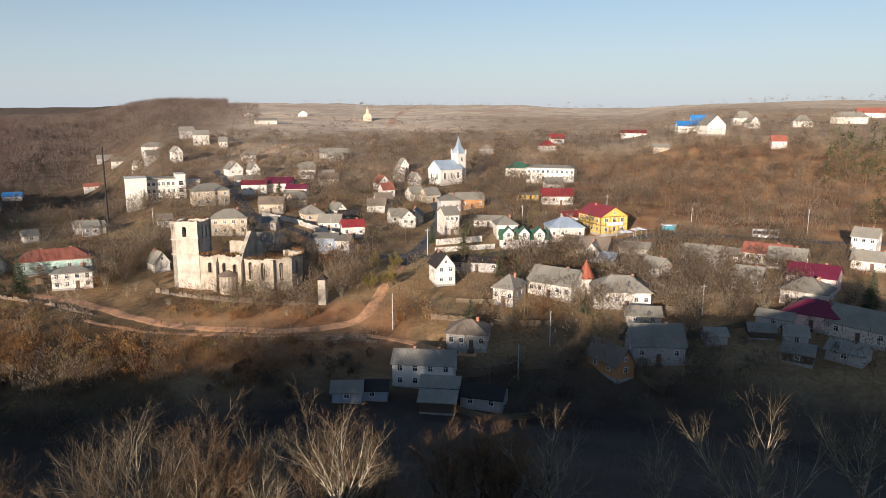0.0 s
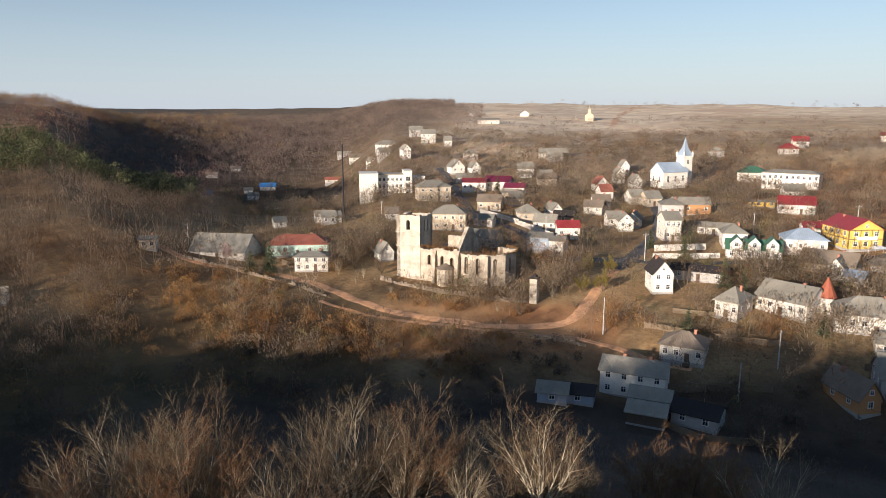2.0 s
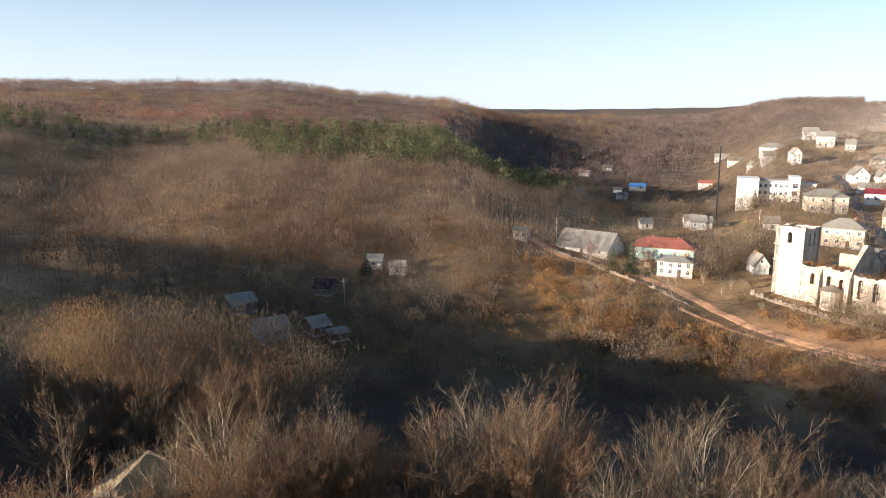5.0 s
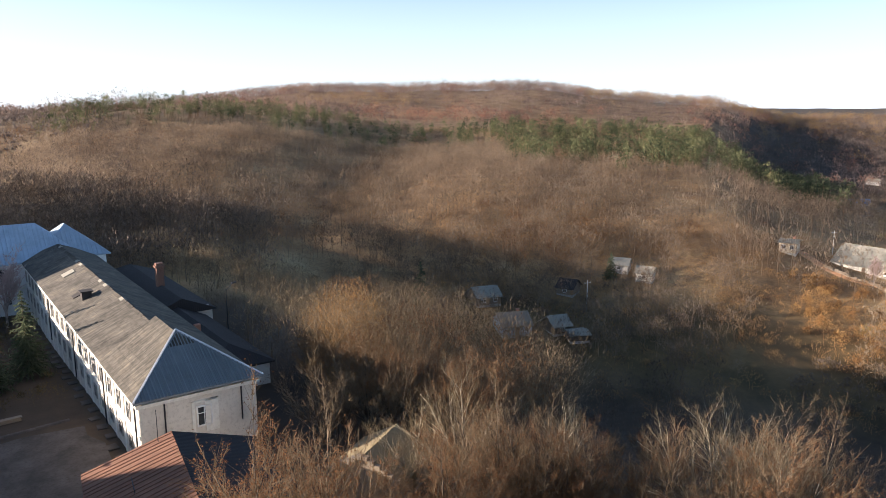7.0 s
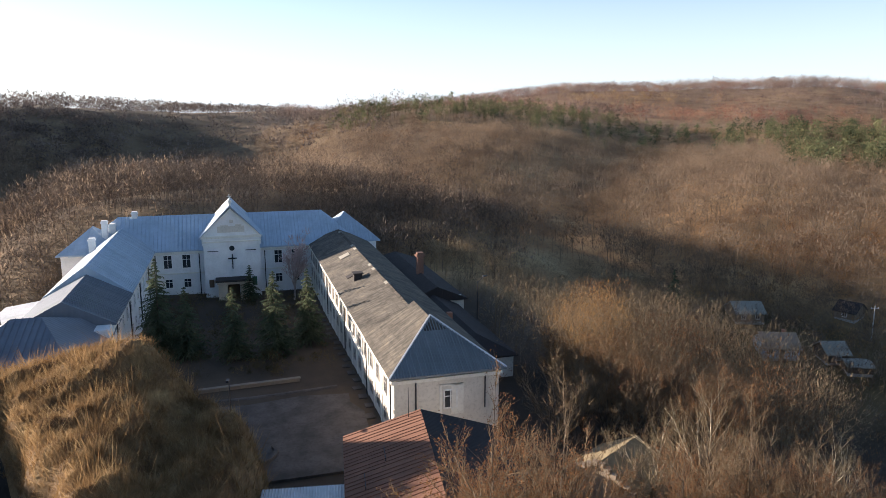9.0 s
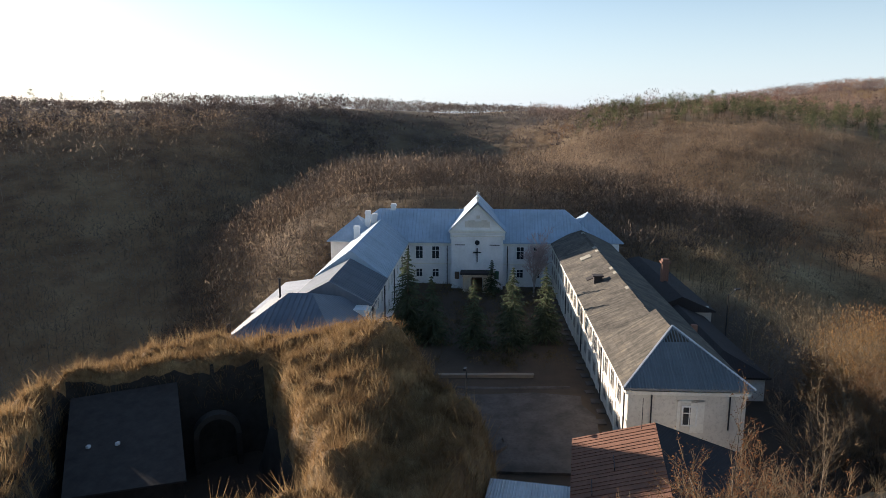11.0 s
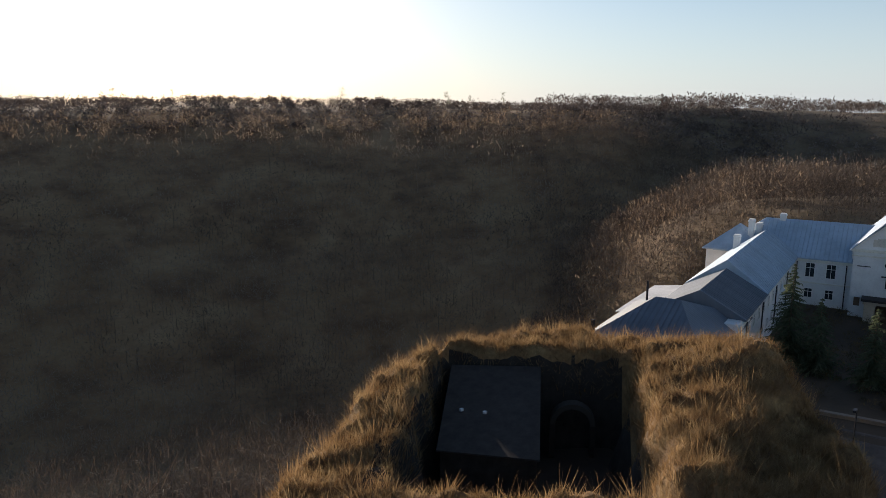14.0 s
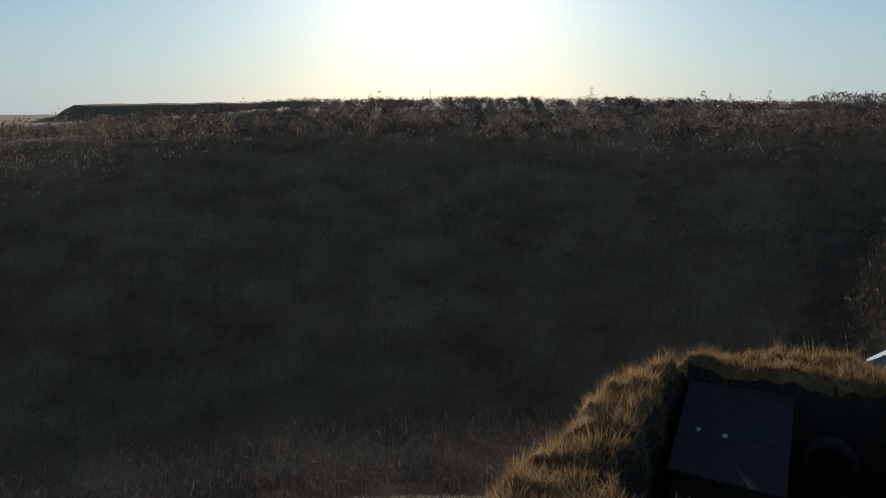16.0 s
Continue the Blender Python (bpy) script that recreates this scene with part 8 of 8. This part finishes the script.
    chim = thing("boiler_chimney", "tall thin dark metal boiler chimney", "chimney", pose(-83, 268, ground_at(-83, 268)))
    part("shaft", tube((0, 0, -1), (0, 0, 31), 0.34, 0.26, 8), "iron", chim)
    part("ring", tube((0, 0, 29.8), (0, 0, 30.2), 0.5, 0.5, 8), "iron", chim)
    bus = thing("bus", "white coach parked at the roadside", "bus", pose(144.2, 219.0, ground_at(144.2, 219.0) + 0.1, 0, 0, -28))
    part("body", join(box(-4.2, 4.2, -1.2, 1.2, 0.45, 2.9), box(-4.0, 4.1, -1.1, 1.1, 2.9, 3.1)), "white_paint", bus)
    for k in range(6):
        for sy in (-1, 1):
            part("window", box(-3.9 + k * 1.3, -2.75 + k * 1.3, sy * 1.21 - 0.02, sy * 1.21 + 0.02, 1.6, 2.6), "dark_glass", bus)
    part("windscreen", box(4.18, 4.24, -1.05, 1.05, 1.4, 2.7), "dark_glass", bus)
    for wx in (-2.6, 2.7):
        for sy in (-1.05, 1.05):
            w = part("wheel", tube((wx, sy - 0.15, 0.48), (wx, sy + 0.15, 0.48), 0.48, 0.48, 14), "rubber", bus)
            part("hub", tube((wx, sy - 0.18, 0.48), (wx, sy + 0.18, 0.48), 0.22, 0.22, 10), "pole_grey", w)
    st = thing("bus_shelter", "small blue bus shelter with a white flat roof", "bus shelter", pose(118.6, 238.4, ground_at(118.6, 238.4), 0, 0, -22))
    part("back_wall", box(-2.2, 2.2, 0.9, 1.1, -0.8, 2.4), "shelter_blue", st)
    part("side_wall", box(-2.3, -2.1, -0.9, 1.1, -0.8, 2.4), "shelter_blue", st)
    part("side_wall", box(2.1, 2.3, -0.9, 1.1, -0.8, 2.4), "shelter_blue", st)
    part("roof", box(-2.8, 2.8, -1.5, 1.4, 2.4, 2.65), "white_paint", st)
    part("bench", box(-1.8, 1.8, 0.4, 0.85, 0.3, 0.45), "wood_old", st)
    ch = thing("chapel", "small pale hilltop chapel with a belfry", "church", pose(38, 900, ground_at(38, 900), 0, 0, 0))
    part("wall", gable_walls(9, 10, 7, 3.5), "beige_wall", ch, m=pose(0, 0, 0, 0, 0, 90))
    part("roof", gable_roof(9, 10, 7, 3.5), "slate", ch, m=pose(0, 0, 0, 0, 0, 90), uv=True)
    part("belfry", join(box(-1.5, 1.5, -5, -2, 7, 14), box(-1.8, 1.8, -5.3, -1.7, 13.6, 14)), "beige_wall", ch)
    part("spire", tube((0, -3.5, 14), (0, -3.5, 19), 1.9, 0.05, 4), "slate", ch)
    cr = thing("wayside_cross", "stone wayside cross on a plinth", "monument", pose(22, 905, ground_at(22, 905)))
    part("plinth", box(-1.2, 1.2, -1.2, 1.2, -0.5, 2), "stone_wall", cr)
    part("cross", join(box(-0.3, 0.3, -0.3, 0.3, 2, 7), box(-1.5, 1.5, -0.3, 0.3, 5, 5.6)), "stone_wall", cr)


def court_things():
    yard = [(CASTLE @ Vector((u, v, 0))).to_2d()[:] for u, v in ((-4, 1.2), (3, 1.9), (9, 1.5), (12, 2.6), (14.6, 2.4), (15.4, 8), (14.4, 14), (15.1, 22), (9, 24), (0, 19), (-4, 14))]
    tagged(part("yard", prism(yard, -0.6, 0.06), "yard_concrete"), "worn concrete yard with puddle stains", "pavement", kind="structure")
    lamp = thing("lamp_post", "dark metal lamp post in the court", "lamp", pose(-69.3, -8.6, -0.1))
    part("post", tube((0, 0, -0.3), (0, 0, 7.2), 0.09, 0.06, 6), "iron", lamp)
    part("arm", tube((0, 0, 7.1), (0.9, 0, 7.4), 0.04, 0.04, 5), "iron", lamp)
    part("head", box(0.7, 1.4, -0.14, 0.14, 7.3, 7.5), "iron", lamp)
    post = thing("lamp_post", "bent lamp post behind the castle wing", "lamp", pose(-101, 24.5, ground_at(-101, 24.5), 0, 0, 120))
    part("post", tube((0, 0, -0.3), (0, 0, 9), 0.1, 0.07, 6), "iron", post)
    part("arm", tube((0, 0, 8.8), (1.4, 0, 9.6), 0.05, 0.04, 5), "iron", post)
    part("head", box(1.1, 2.0, -0.15, 0.15, 9.5, 9.7), "iron", post)
    basin = thing("basin", "low broken concrete flower basin", "basin", pose(-66.4, -6.5, -0.15))
    for k in range(8):
        a0, a1 = -1.2 + k * 0.42, -1.2 + (k + 1) * 0.42
        pts = [(2.2 * math.cos(a0), 2.2 * math.sin(a0)), (2.5 * math.cos(a0), 2.5 * math.sin(a0)), (2.5 * math.cos(a1), 2.5 * math.sin(a1)), (2.2 * math.cos(a1), 2.2 * math.sin(a1))]
        part("kerb", prism(pts, -0.2, 0.55), "yard_concrete", basin)
    low_wall = thing("low_wall", "low pale concrete wall across the court", "wall", pose(-85.9, -8.1, ground_at(-85.9, -8.1) - 0.3, 0, 0, 99.5))
    for k in range(5):
        part("block", box(-6.1 + k * 2.45, -3.69 + k * 2.45, -0.25, 0.25, -0.4, 0.62 + 0.04 * (k % 2)), "stone_wall", low_wall)
    part("coping", box(-6.15, 6.2, -0.32, 0.32, 0.66, 0.78), "stone_wall", low_wall)
    for k in range(26):
        u, v = 2 + k * 2.9, 0.6 + 0.25 * (k % 3)
        p = CASTLE @ Vector((u, v, 0))
        s = 0.5 + 0.2 * ((k * 7) % 5) / 5
        tagged(part("paving_slab", box(-s, s, -0.5, 0.5, -0.2, 0.14), "yard_concrete", m=pose(p.x, p.y, ground_at(p.x, p.y) + 0.02, 0, 0, (k * 37) % 21)), "grey paving slab beside the castle wing", "slab", "loose paving slabs")
    ruin = thing("outhouse", "derelict stone outhouse with a mossy beige roof among trees", "outhouse", pose(-53.4, 25.8, 0.4, 0, 0, 126.7) @ Matrix.Diagonal((0.8, 0.9, 1.15, 1)))
    part("wall", gable_walls(8.0, 7.6, 1.5, 1.7), "stone_wall", ruin)
    part("roof", gable_roof(8.2, 7.8, 1.5, 1.7, 0.3), "moss_sheet", ruin, "mossy beige roof", uv=True)
    for y in np.arange(-3.9, 3.8, 0.65):
        part("verge_stone", box(-4.5, -4.0, y, y + 0.55, 1.5 + 1.7 * (1 - abs(y + 0.3) / 4.0), 1.85 + 1.7 * (1 - abs(y + 0.3) / 4.0)), "stone_wall", ruin)


ruined_church()
white_church()
school()
yellow_inn()
gabled_shop()
roads_and_walls()
court_things()

# ---- trees of the castle slope ----
tree(-15.2, 49.7, 13.8, "pale", 120)
tree(-8.1, 58.4, 12.4, "pale_slim", 155)
tree(-17.8, 46.7, 13.2, "brown", 52)
tree(-0.5, 53.0, 9.8, "pale_slim", 202)
tree(1.9, 52.0, 9.2, "pale", 245)
tree(17.2, 55.4, 13.2, "pale_wide", 79)
tree(31.6, 46.2, 16.5, "pale_wide", 46)
tree(56.2, 63.7, 17.5, "pale_wide", 34)
tree(29.3, 56.9, 13.0, "pale_slim", 10)
tree(6.0, 49.6, 7.8, "pale_slim", 205)
tree(13.4, 59.5, 9.9, "rusty", 281)
tree(8.0, 49.3, 7.2, "brown", 148)
tree(-2.9, 51.9, 8.7, "brown", 30)
tree(-20.0, 45.8, 11.7, "brown", 113)
tree(-11.2, 48.7, 9.0, "pale", 266)
tree(-31.7, 43.7, 13.9, "pale_wide", 274)
tree(-28.1, 44.9, 13.9, "pale", 184)
tree(-24.1, 43.8, 13.2, "brown", 141)
tree(-19.5, 46.1, 10.7, "pale_slim", 88)
tree(-49.1, 70.6, 14.0, "pale_wide", 54)
tree(-28.3, 46.0, 14.0, "pale", 134)
tree(-32.4, 38.1, 13.8, "brown", 109)
tree(-35.1, 35.6, 13.7, "rusty", 13)
tree(-38.0, 34.0, 14.0, "brown", 328)
tree(-43.6, 31.8, 14.0, "rusty", 133)
tree(-55.6, 37.3, 12.8, "rusty", 139)
tree(-23.3, 44.2, 13.0, "brown", 99)
tree(-19.8, 45.9, 12.2, "pale_slim", 84)
tree(-7.9, 58.5, 12.4, "pale_slim", 158)
tree(0.3, 54.0, 10.7, "rusty", 148)
tree(-39.1, 31.2, 13.8, "brown", 321)
tree(-60.4, 85.9, 14.0, "pale_slim", 190)
tree(-52.9, 83.7, 13.9, "pale_slim", 44)
tree(-31.9, 38.5, 14.0, "rusty", 310)
tree(-35.7, 35.0, 13.7, "brown", 172)
tree(-93.8, 76.5, 13.6, "rusty", 343)
tree(-41.3, 29.9, 14.1, "brown", 198)
tree(-25.4, 44.3, 13.9, "pale", 259)
tree(-87.7, 55.9, 17.2, "pale_wide", 127)
tree(-69.6, 37.3, 10.7, "brown", 91)
tree(-41.4, 14.9, 17.0, "rusty", 126)
tree(-38.3, 17.3, 16.0, "brown", 242)
tree(-36.5, 10.7, 18.1, "rusty", 143)
tree(-36.8, 27.6, 13.1, "rusty", 45)
tree(-37.3, 33.3, 11.7, "rusty", 280)
tree(-39.2, 24.1, 14.3, "rusty", 153)
tree(-62.5, 24.1, 12.0, "brown", 3)
tree(-92.4, 63.3, 15.5, "brown", 149)
tree(-42.1, 28.8, 14.0, "brown", 293)
tree(-40.3, 32.9, 14.0, "rusty", 159)
tree(-37.6, 22.8, 14.4, "rusty", 260)
tree(-37.8, 13.2, 16.5, "rusty", 99)
tree(-43.8, 16.9, 15.4, "brown", 211)
tree(-32.6, 9.6, 17.1, "rusty", 216)
tree(-82.9, 34.7, 10.3, "golden", 306)
tree(-80.3, 39.6, 10.0, "golden", 147)
tree(-78.6, 31.8, 9.0, "golden", 220)
tree(-72.9, 37.5, 11.6, "brown", 231)
tree(-74.0, 43.8, 10.9, "pale", 82)
tree(-71.7, 47.4, 11.0, "brown", 119)
tree(-64.8, 46.9, 11.6, "rusty", 156)
tree(-61.2, 48.3, 11.2, "pale", 132)
tree(-69.0, 31.9, 10.4, "brown", 22)
tree(-67.8, 38.5, 10.4, "brown", 41)
tree(-61.7, 40.8, 10.4, "brown", 23)
tree(-68.6, 27.7, 10.4, "pale", 236)
tree(-56.1, 48.3, 10.0, "brown", 320)
tree(-62.3, 32.0, 10.4, "rusty", 143)
tree(-59.7, 36.6, 10.4, "pale", 265)
tree(-52.9, 54.5, 8.4, "brown", 273)
tree(-48.9, 55.5, 7.9, "brown", 331)
tree(5.8, 197.3, 9, "brown", 241)
tree(-0.7, 189.0, 10, "pale_wide", 358)
tree(-7.8, 198.8, 9, "brown", 175)
tree(-21.4, 201.4, 10, "pale", 74)
tree(-27.3, 198.0, 9, "pale", 344)
tree(-35.6, 201.9, 10, "pale", 100)
tree(-41.4, 204.6, 9, "pale_slim", 34)
tree(-61.9, 238.8, 11, "pale_wide", 211)
tree(-66.5, 232.8, 11, "brown", 103)
tree(-58.6, 244.0, 10, "brown", 325)
tree(16.3, 206.7, 7, "willow", 323)
tree(9.5, 206.2, 7, "willow", 225)
tree(48.4, 210.1, 7, "willow", 141)
tree(87.9, 159.7, 9, "pale_wide", 94)
tree(85.9, 168.0, 9, "pale", 182)
tree(95.4, 156.7, 9, "pale_wide", 223)
tree(76.0, 178.0, 8, "brown", 301)
tree(50.1, 166.0, 7, "rusty", 164)
tree(36.2, 169.0, 6, "golden", 324)
tree(24.1, 231.6, 9, "brown", 285)
tree(103.3, 154.8, 9, "pale", 101)
tree(106.9, 195.9, 8, "pale_wide", 165)
tree(119.1, 197.9, 8, "pale", 51)
tree(131.0, 182.0, 8, "brown", 31)
tree(75.4, 370.5, 9, "brown", 117)
tree(84.0, 367.6, 9, "pale", 142)
tree(126.3, 353.8, 11, "pale", 298)
tree(114.0, 344.2, 10, "pale_wide", 315)
tree(134.2, 358.5, 12, "brown", 121)
tree(-7.4, 214.6, 9, "brown", 62)
tree(-105.1, 244.3, 8, "pale", 169)
tree(-96.5, 192.9, 10, "birch", 90)
tree(-252.5, 407.9, 9, "pale", 148)
tree(-229.1, 351.6, 9, "pale_wide", 235)
tree(-152.0, 208.8, 11, "pale", 13)
tree(-163.9, 245.1, 11, "pale_slim", 21)
tree(-47.5, 147.8, 6, "brown", 182)
tree(-43.1, 147.9, 6, "pale_wide", 357)
tree(-33.6, 151.7, 5, "rusty", 42)
tree(-58.2, 153.3, 5, "rusty", 146)
tree(-11.2, 158.8, 5, "golden", 345)
tree(155.1, 244.6, 9, "pale", 167)
tree(157.8, 321.7, 11, "pale", 9)
tree(122.8, 150.2, 8, "brown", 165)
tree(-65.0, 199.5, 5.4, "brown", 78)
tree(-56.2, 191.2, 6.8, "pale_slim", 210)
tree(-49.9, 186.9, 7.1, "brown", 317)
tree(-44.2, 184.6, 6.5, "pale", 39)
tree(-37.9, 182.7, 5.4, "brown", 98)
tree(-31.6, 179.7, 7.2, "brown", 149)
tree(-25.6, 178.5, 4.9, "pale_slim", 195)
tree(-19.7, 177.0, 6.3, "brown", 81)
tree(-13.8, 175.4, 5.5, "pale", 4)
tree(-8.0, 174.1, 5.6, "brown", 232)
tree(-3.6, 187.9, 5.0, "brown", 185)
tree(-0.0, 186.2, 7.5, "pale_slim", 292)
tree(3.1, 188.3, 4.8, "brown", 106)
tree(-69.7, 205.6, 5.8, "pale", 106)
tree(-59.9, 217.3, 4.8, "brown", 31)
tree(-66.3, 228.5, 4.7, "brown", 86)
tree(-66.4, 216.5, 6.3, "pale_slim", 76)
tree(-51.1, 201.8, 6.3, "brown", 279)
tree(-37.7, 189.2, 6.0, "pale", 127)
tree(5.9, 180.2, 5.5, "brown", 18)
tree(-43.1, 54.1, 6.9, "rusty", 3)
tree(-37.0, 63.3, 8.3, "brown", 283)
tree(-79.0, 29.1, 8.7, "rusty", 231)
tree(-17.8, 51.4, 6.9, "brown", 32)
tree(-59.8, 35.8, 8.7, "brown", 149)
tree(-22.9, 58.0, 8.9, "brown", 136)
tree(-65.2, 26.1, 7.5, "brown", 102)
tree(-42.7, 30.1, 7.7, "pale", 251)
tree(-18.6, 60.1, 8.7, "brown", 305)
tree(-12.5, 86.3, 7.1, "rusty", 169)
tree(-8.3, 55.2, 8.1, "brown", 256)
tree(-17.6, 72.8, 9.3, "pale", 35)
tree(-45.8, 67.2, 6.8, "brown", 74)
tree(-26.6, 75.5, 9.4, "brown", 138)
tree(-56.1, 56.9, 6.9, "brown", 294)
tree(-78.0, 55.5, 7.2, "brown", 258)
tree(-12.9, 67.6, 8.5, "brown", 289)
tree(-47.1, 78.7, 8.3, "pale", 107)
tree(-55.2, 80.2, 8.2, "brown", 194)
tree(-36.9, 49.6, 7.8, "brown", 45)
tree(-30.8, 57.3, 8.1, "brown", 13)
tree(-42.6, 65.1, 7.8, "brown", 127)
tree(-39.2, 38.7, 8.4, "brown", 205)
tree(-63.8, 71.7, 8.2, "rusty", 341)
tree(-38.3, 74.6, 9.1, "brown", 25)
tree(-83.9, 30.5, 7.3, "rusty", 61)
tree(-39.1, 35.1, 6.7, "rusty", 199)
tree(-24.3, 46.8, 8.9, "brown", 72)
tree(-41.4, 49.8, 9.4, "rusty", 284)
tree(-26.5, 50.9, 7.8, "rusty", 287)
tree(-59.3, 36.4, 9.2, "rusty", 339)
tree(-71.9, 49.9, 9.1, "pale", 178)
tree(-13.6, 52.5, 8.1, "rusty", 322)
tree(-79.4, 45.6, 7.1, "pale", 233)
spruce(-101.5, -21.6, 14.6, 8.0, 302)
spruce(-100.2, -17.7, 10.6, 7.0, 286)
spruce(-98.0, -11.1, 10.8, 6.0, 279)
spruce(-99.4, -5.6, 12.6, 7.4, 198)
spruce(-103.8, -0.9, 12.0, 6.6, 42)
spruce(-135.8, -11.9, 7.0, 4.3, 88)
spruce(-155.4, 87.6, 11.0, 6, 280)
spruce(-83.4, 194.2, 12.0, 5.5, 303)
spruce(-27.9, 341.7, 9.0, 4.5, 274)
spruce(-100.4, 378.0, 9.0, 4, 34)
spruce(-66.0, 359.5, 8.0, 4, 333)
spruce(-88.8, 192.6, 7.5, 5, 14)
spruce(127.6, 149.5, 9.0, 5, 297)
spruce(31.4, 165.0, 7.0, 4.5, 299)
spruce(61.4, 166.2, 6.0, 4, 223)
spruce(40.9, 228.5, 8.0, 4.5, 278)
spruce(31.8, 238.9, 7.0, 4, 158)
spruce(-35.6, 274.6, 6.0, 4, 268)
spruce(-141.3, 141.2, 8.0, 5, 269)
spruce(50.3, 192.6, 7.0, 4, 275)
g = np.random.default_rng(201)
for bearing, far, tall, spin in zip(g.uniform(-3, 62, 34), g.uniform(46, 70, 34), g.uniform(10.5, 14.5, 34), g.uniform(0, 360, 34)):
    px, py = -far * math.sin(radians(bearing)), far * math.cos(radians(bearing))
    tree(float(px), float(py), float(tall), ("pale", "pale_slim", "brown", "pale_wide", "brown", "rusty")[int(spin) % 6], float(spin))
spruce(44.7, 240.9, 8.0, 4.5, 30)
spruce(133.4, 155.6, 10.0, 5, 70)
spruce(46.0, 195.7, 7.5, 5, 20)
spruce(48.2, 205.4, 7, 5, 210)
spruce(-87.4, 335.8, 9.0, 5, 120)
tree(13.5, 192.5, 9, "willow", 100)
tree(7.9, 190.8, 8, "willow", 10)
tree(32.6, 158.7, 4.5, "golden", 40)
tree(-133.2, -3.6, 14.5, "birch", 40)
tree(-86.1, -46.3, 6.2, "willow", 328)
tree(-95.3, -46.0, 6, "willow", 33)
tree(-140.5, -50.1, 7, "willow", 329)
tree(-84.8, -45.0, 15.0, "willow", 293)
tree(-93.7, -45.1, 13.6, "willow", 277)
tree(-80, -44.5, 15, "willow", 153)
tree(-76.5, -44, 14, "willow", 32)
tree(-88, -43, 13, "willow", 114)
tree(-123.5, -45, 11.6, "willow", 70)
tree(-69, 202.5, 9.5, "brown", 52)
tree(-63, 197, 9, "pale_slim", 51)
tree(-60, 204, 10.5, "brown", 358)
tree(-55.2, 196.2, 8.5, "pale_slim", 251)
tree(-53.2, 205.5, 10, "brown", 232)
tree(-66, 209, 11, "pale", 30)
tree(-74, 205, 9, "brown", 250)
tree(-50.5, 192.5, 6, "pale_slim", 326)
tree(-37.7, 188.6, 5, "pale_slim", 27)
tree(-28, 185.8, 4.5, "pale_slim", 347)
tree(-18.2, 182.8, 5, "pale_slim", 308)
tree(-11, 183.5, 5.5, "brown", 14)
tree(4.3, 205, 9, "brown", 191)
tree(10.3, 216, 9, "rusty", 124)
tree(2, 198, 8, "brown", 234)
tree(-8, 190, 7, "pale_slim", 118)

woodland()

# ---- tall trees on the bank behind the south wing ----
for x, y, tall, kind, turn in ((-76.2, -47.5, 15.5, "brown", 20), (-82.9, -52.8, 19.0, "brown", 120), (-87.9, -51.9, 20.0, "pale_slim", 75), (-91.3, -55.0, 22.0, "brown", 250), (-97.0, -52.2, 20.5, "brown", 310), (-101.0, -50.4, 19.5, "pale_slim", 190),
                               (-105.5, -52.7, 21.5, "brown", 15), (-108.2, -55.0, 23.0, "brown", 95), (-113.2, -52.5, 21.5, "pale_slim", 165), (-119.0, -51.0, 20.5, "brown", 230), (-124.8, -53.3, 22.0, "brown", 45),
                               (-131.4, -54.6, 22.5, "brown", 140), (-138.2, -57.1, 22.0, "pale_slim", 60), (-145.0, -57.7, 21.0, "brown", 200), (-94.5, -60.8, 22.0, "brown", 330), (-117.1, -60.3, 23.0, "brown", 10)):
    tree(x, y, tall, kind, turn, exact=True)

# ---- close trees beside the north wing and below the village ----
for x, y, tall, kind, turn in ((8.9, 56.4, 10.8, "rusty", 30), (11.4, 55.8, 11.2, "rusty", 160), (14.0, 56.6, 10.8, "rusty", 280), (-62.4, 29.0, 9.8, "brown", 20), (-65.8, 27.6, 9.4, "brown", 140), (-66.5, 31.8, 10.8, "rusty", 75), (-61.0, 33.4, 11.0, "brown", 250), (-70.2, 29.8, 10.2, "brown", 310), (-68.0, 35.8, 11.6, "brown", 190),
                               (-72.6, 33.4, 11.0, "rusty", 15), (-63.8, 37.6, 11.8, "rusty", 95), (-58.2, 30.2, 10.4, "brown", 165), (-74.6, 37.8, 11.5, "brown", 230), (-58.6, 36.2, 11.0, "brown", 45)):
    tree(x, y, tall, kind, turn, exact=True)
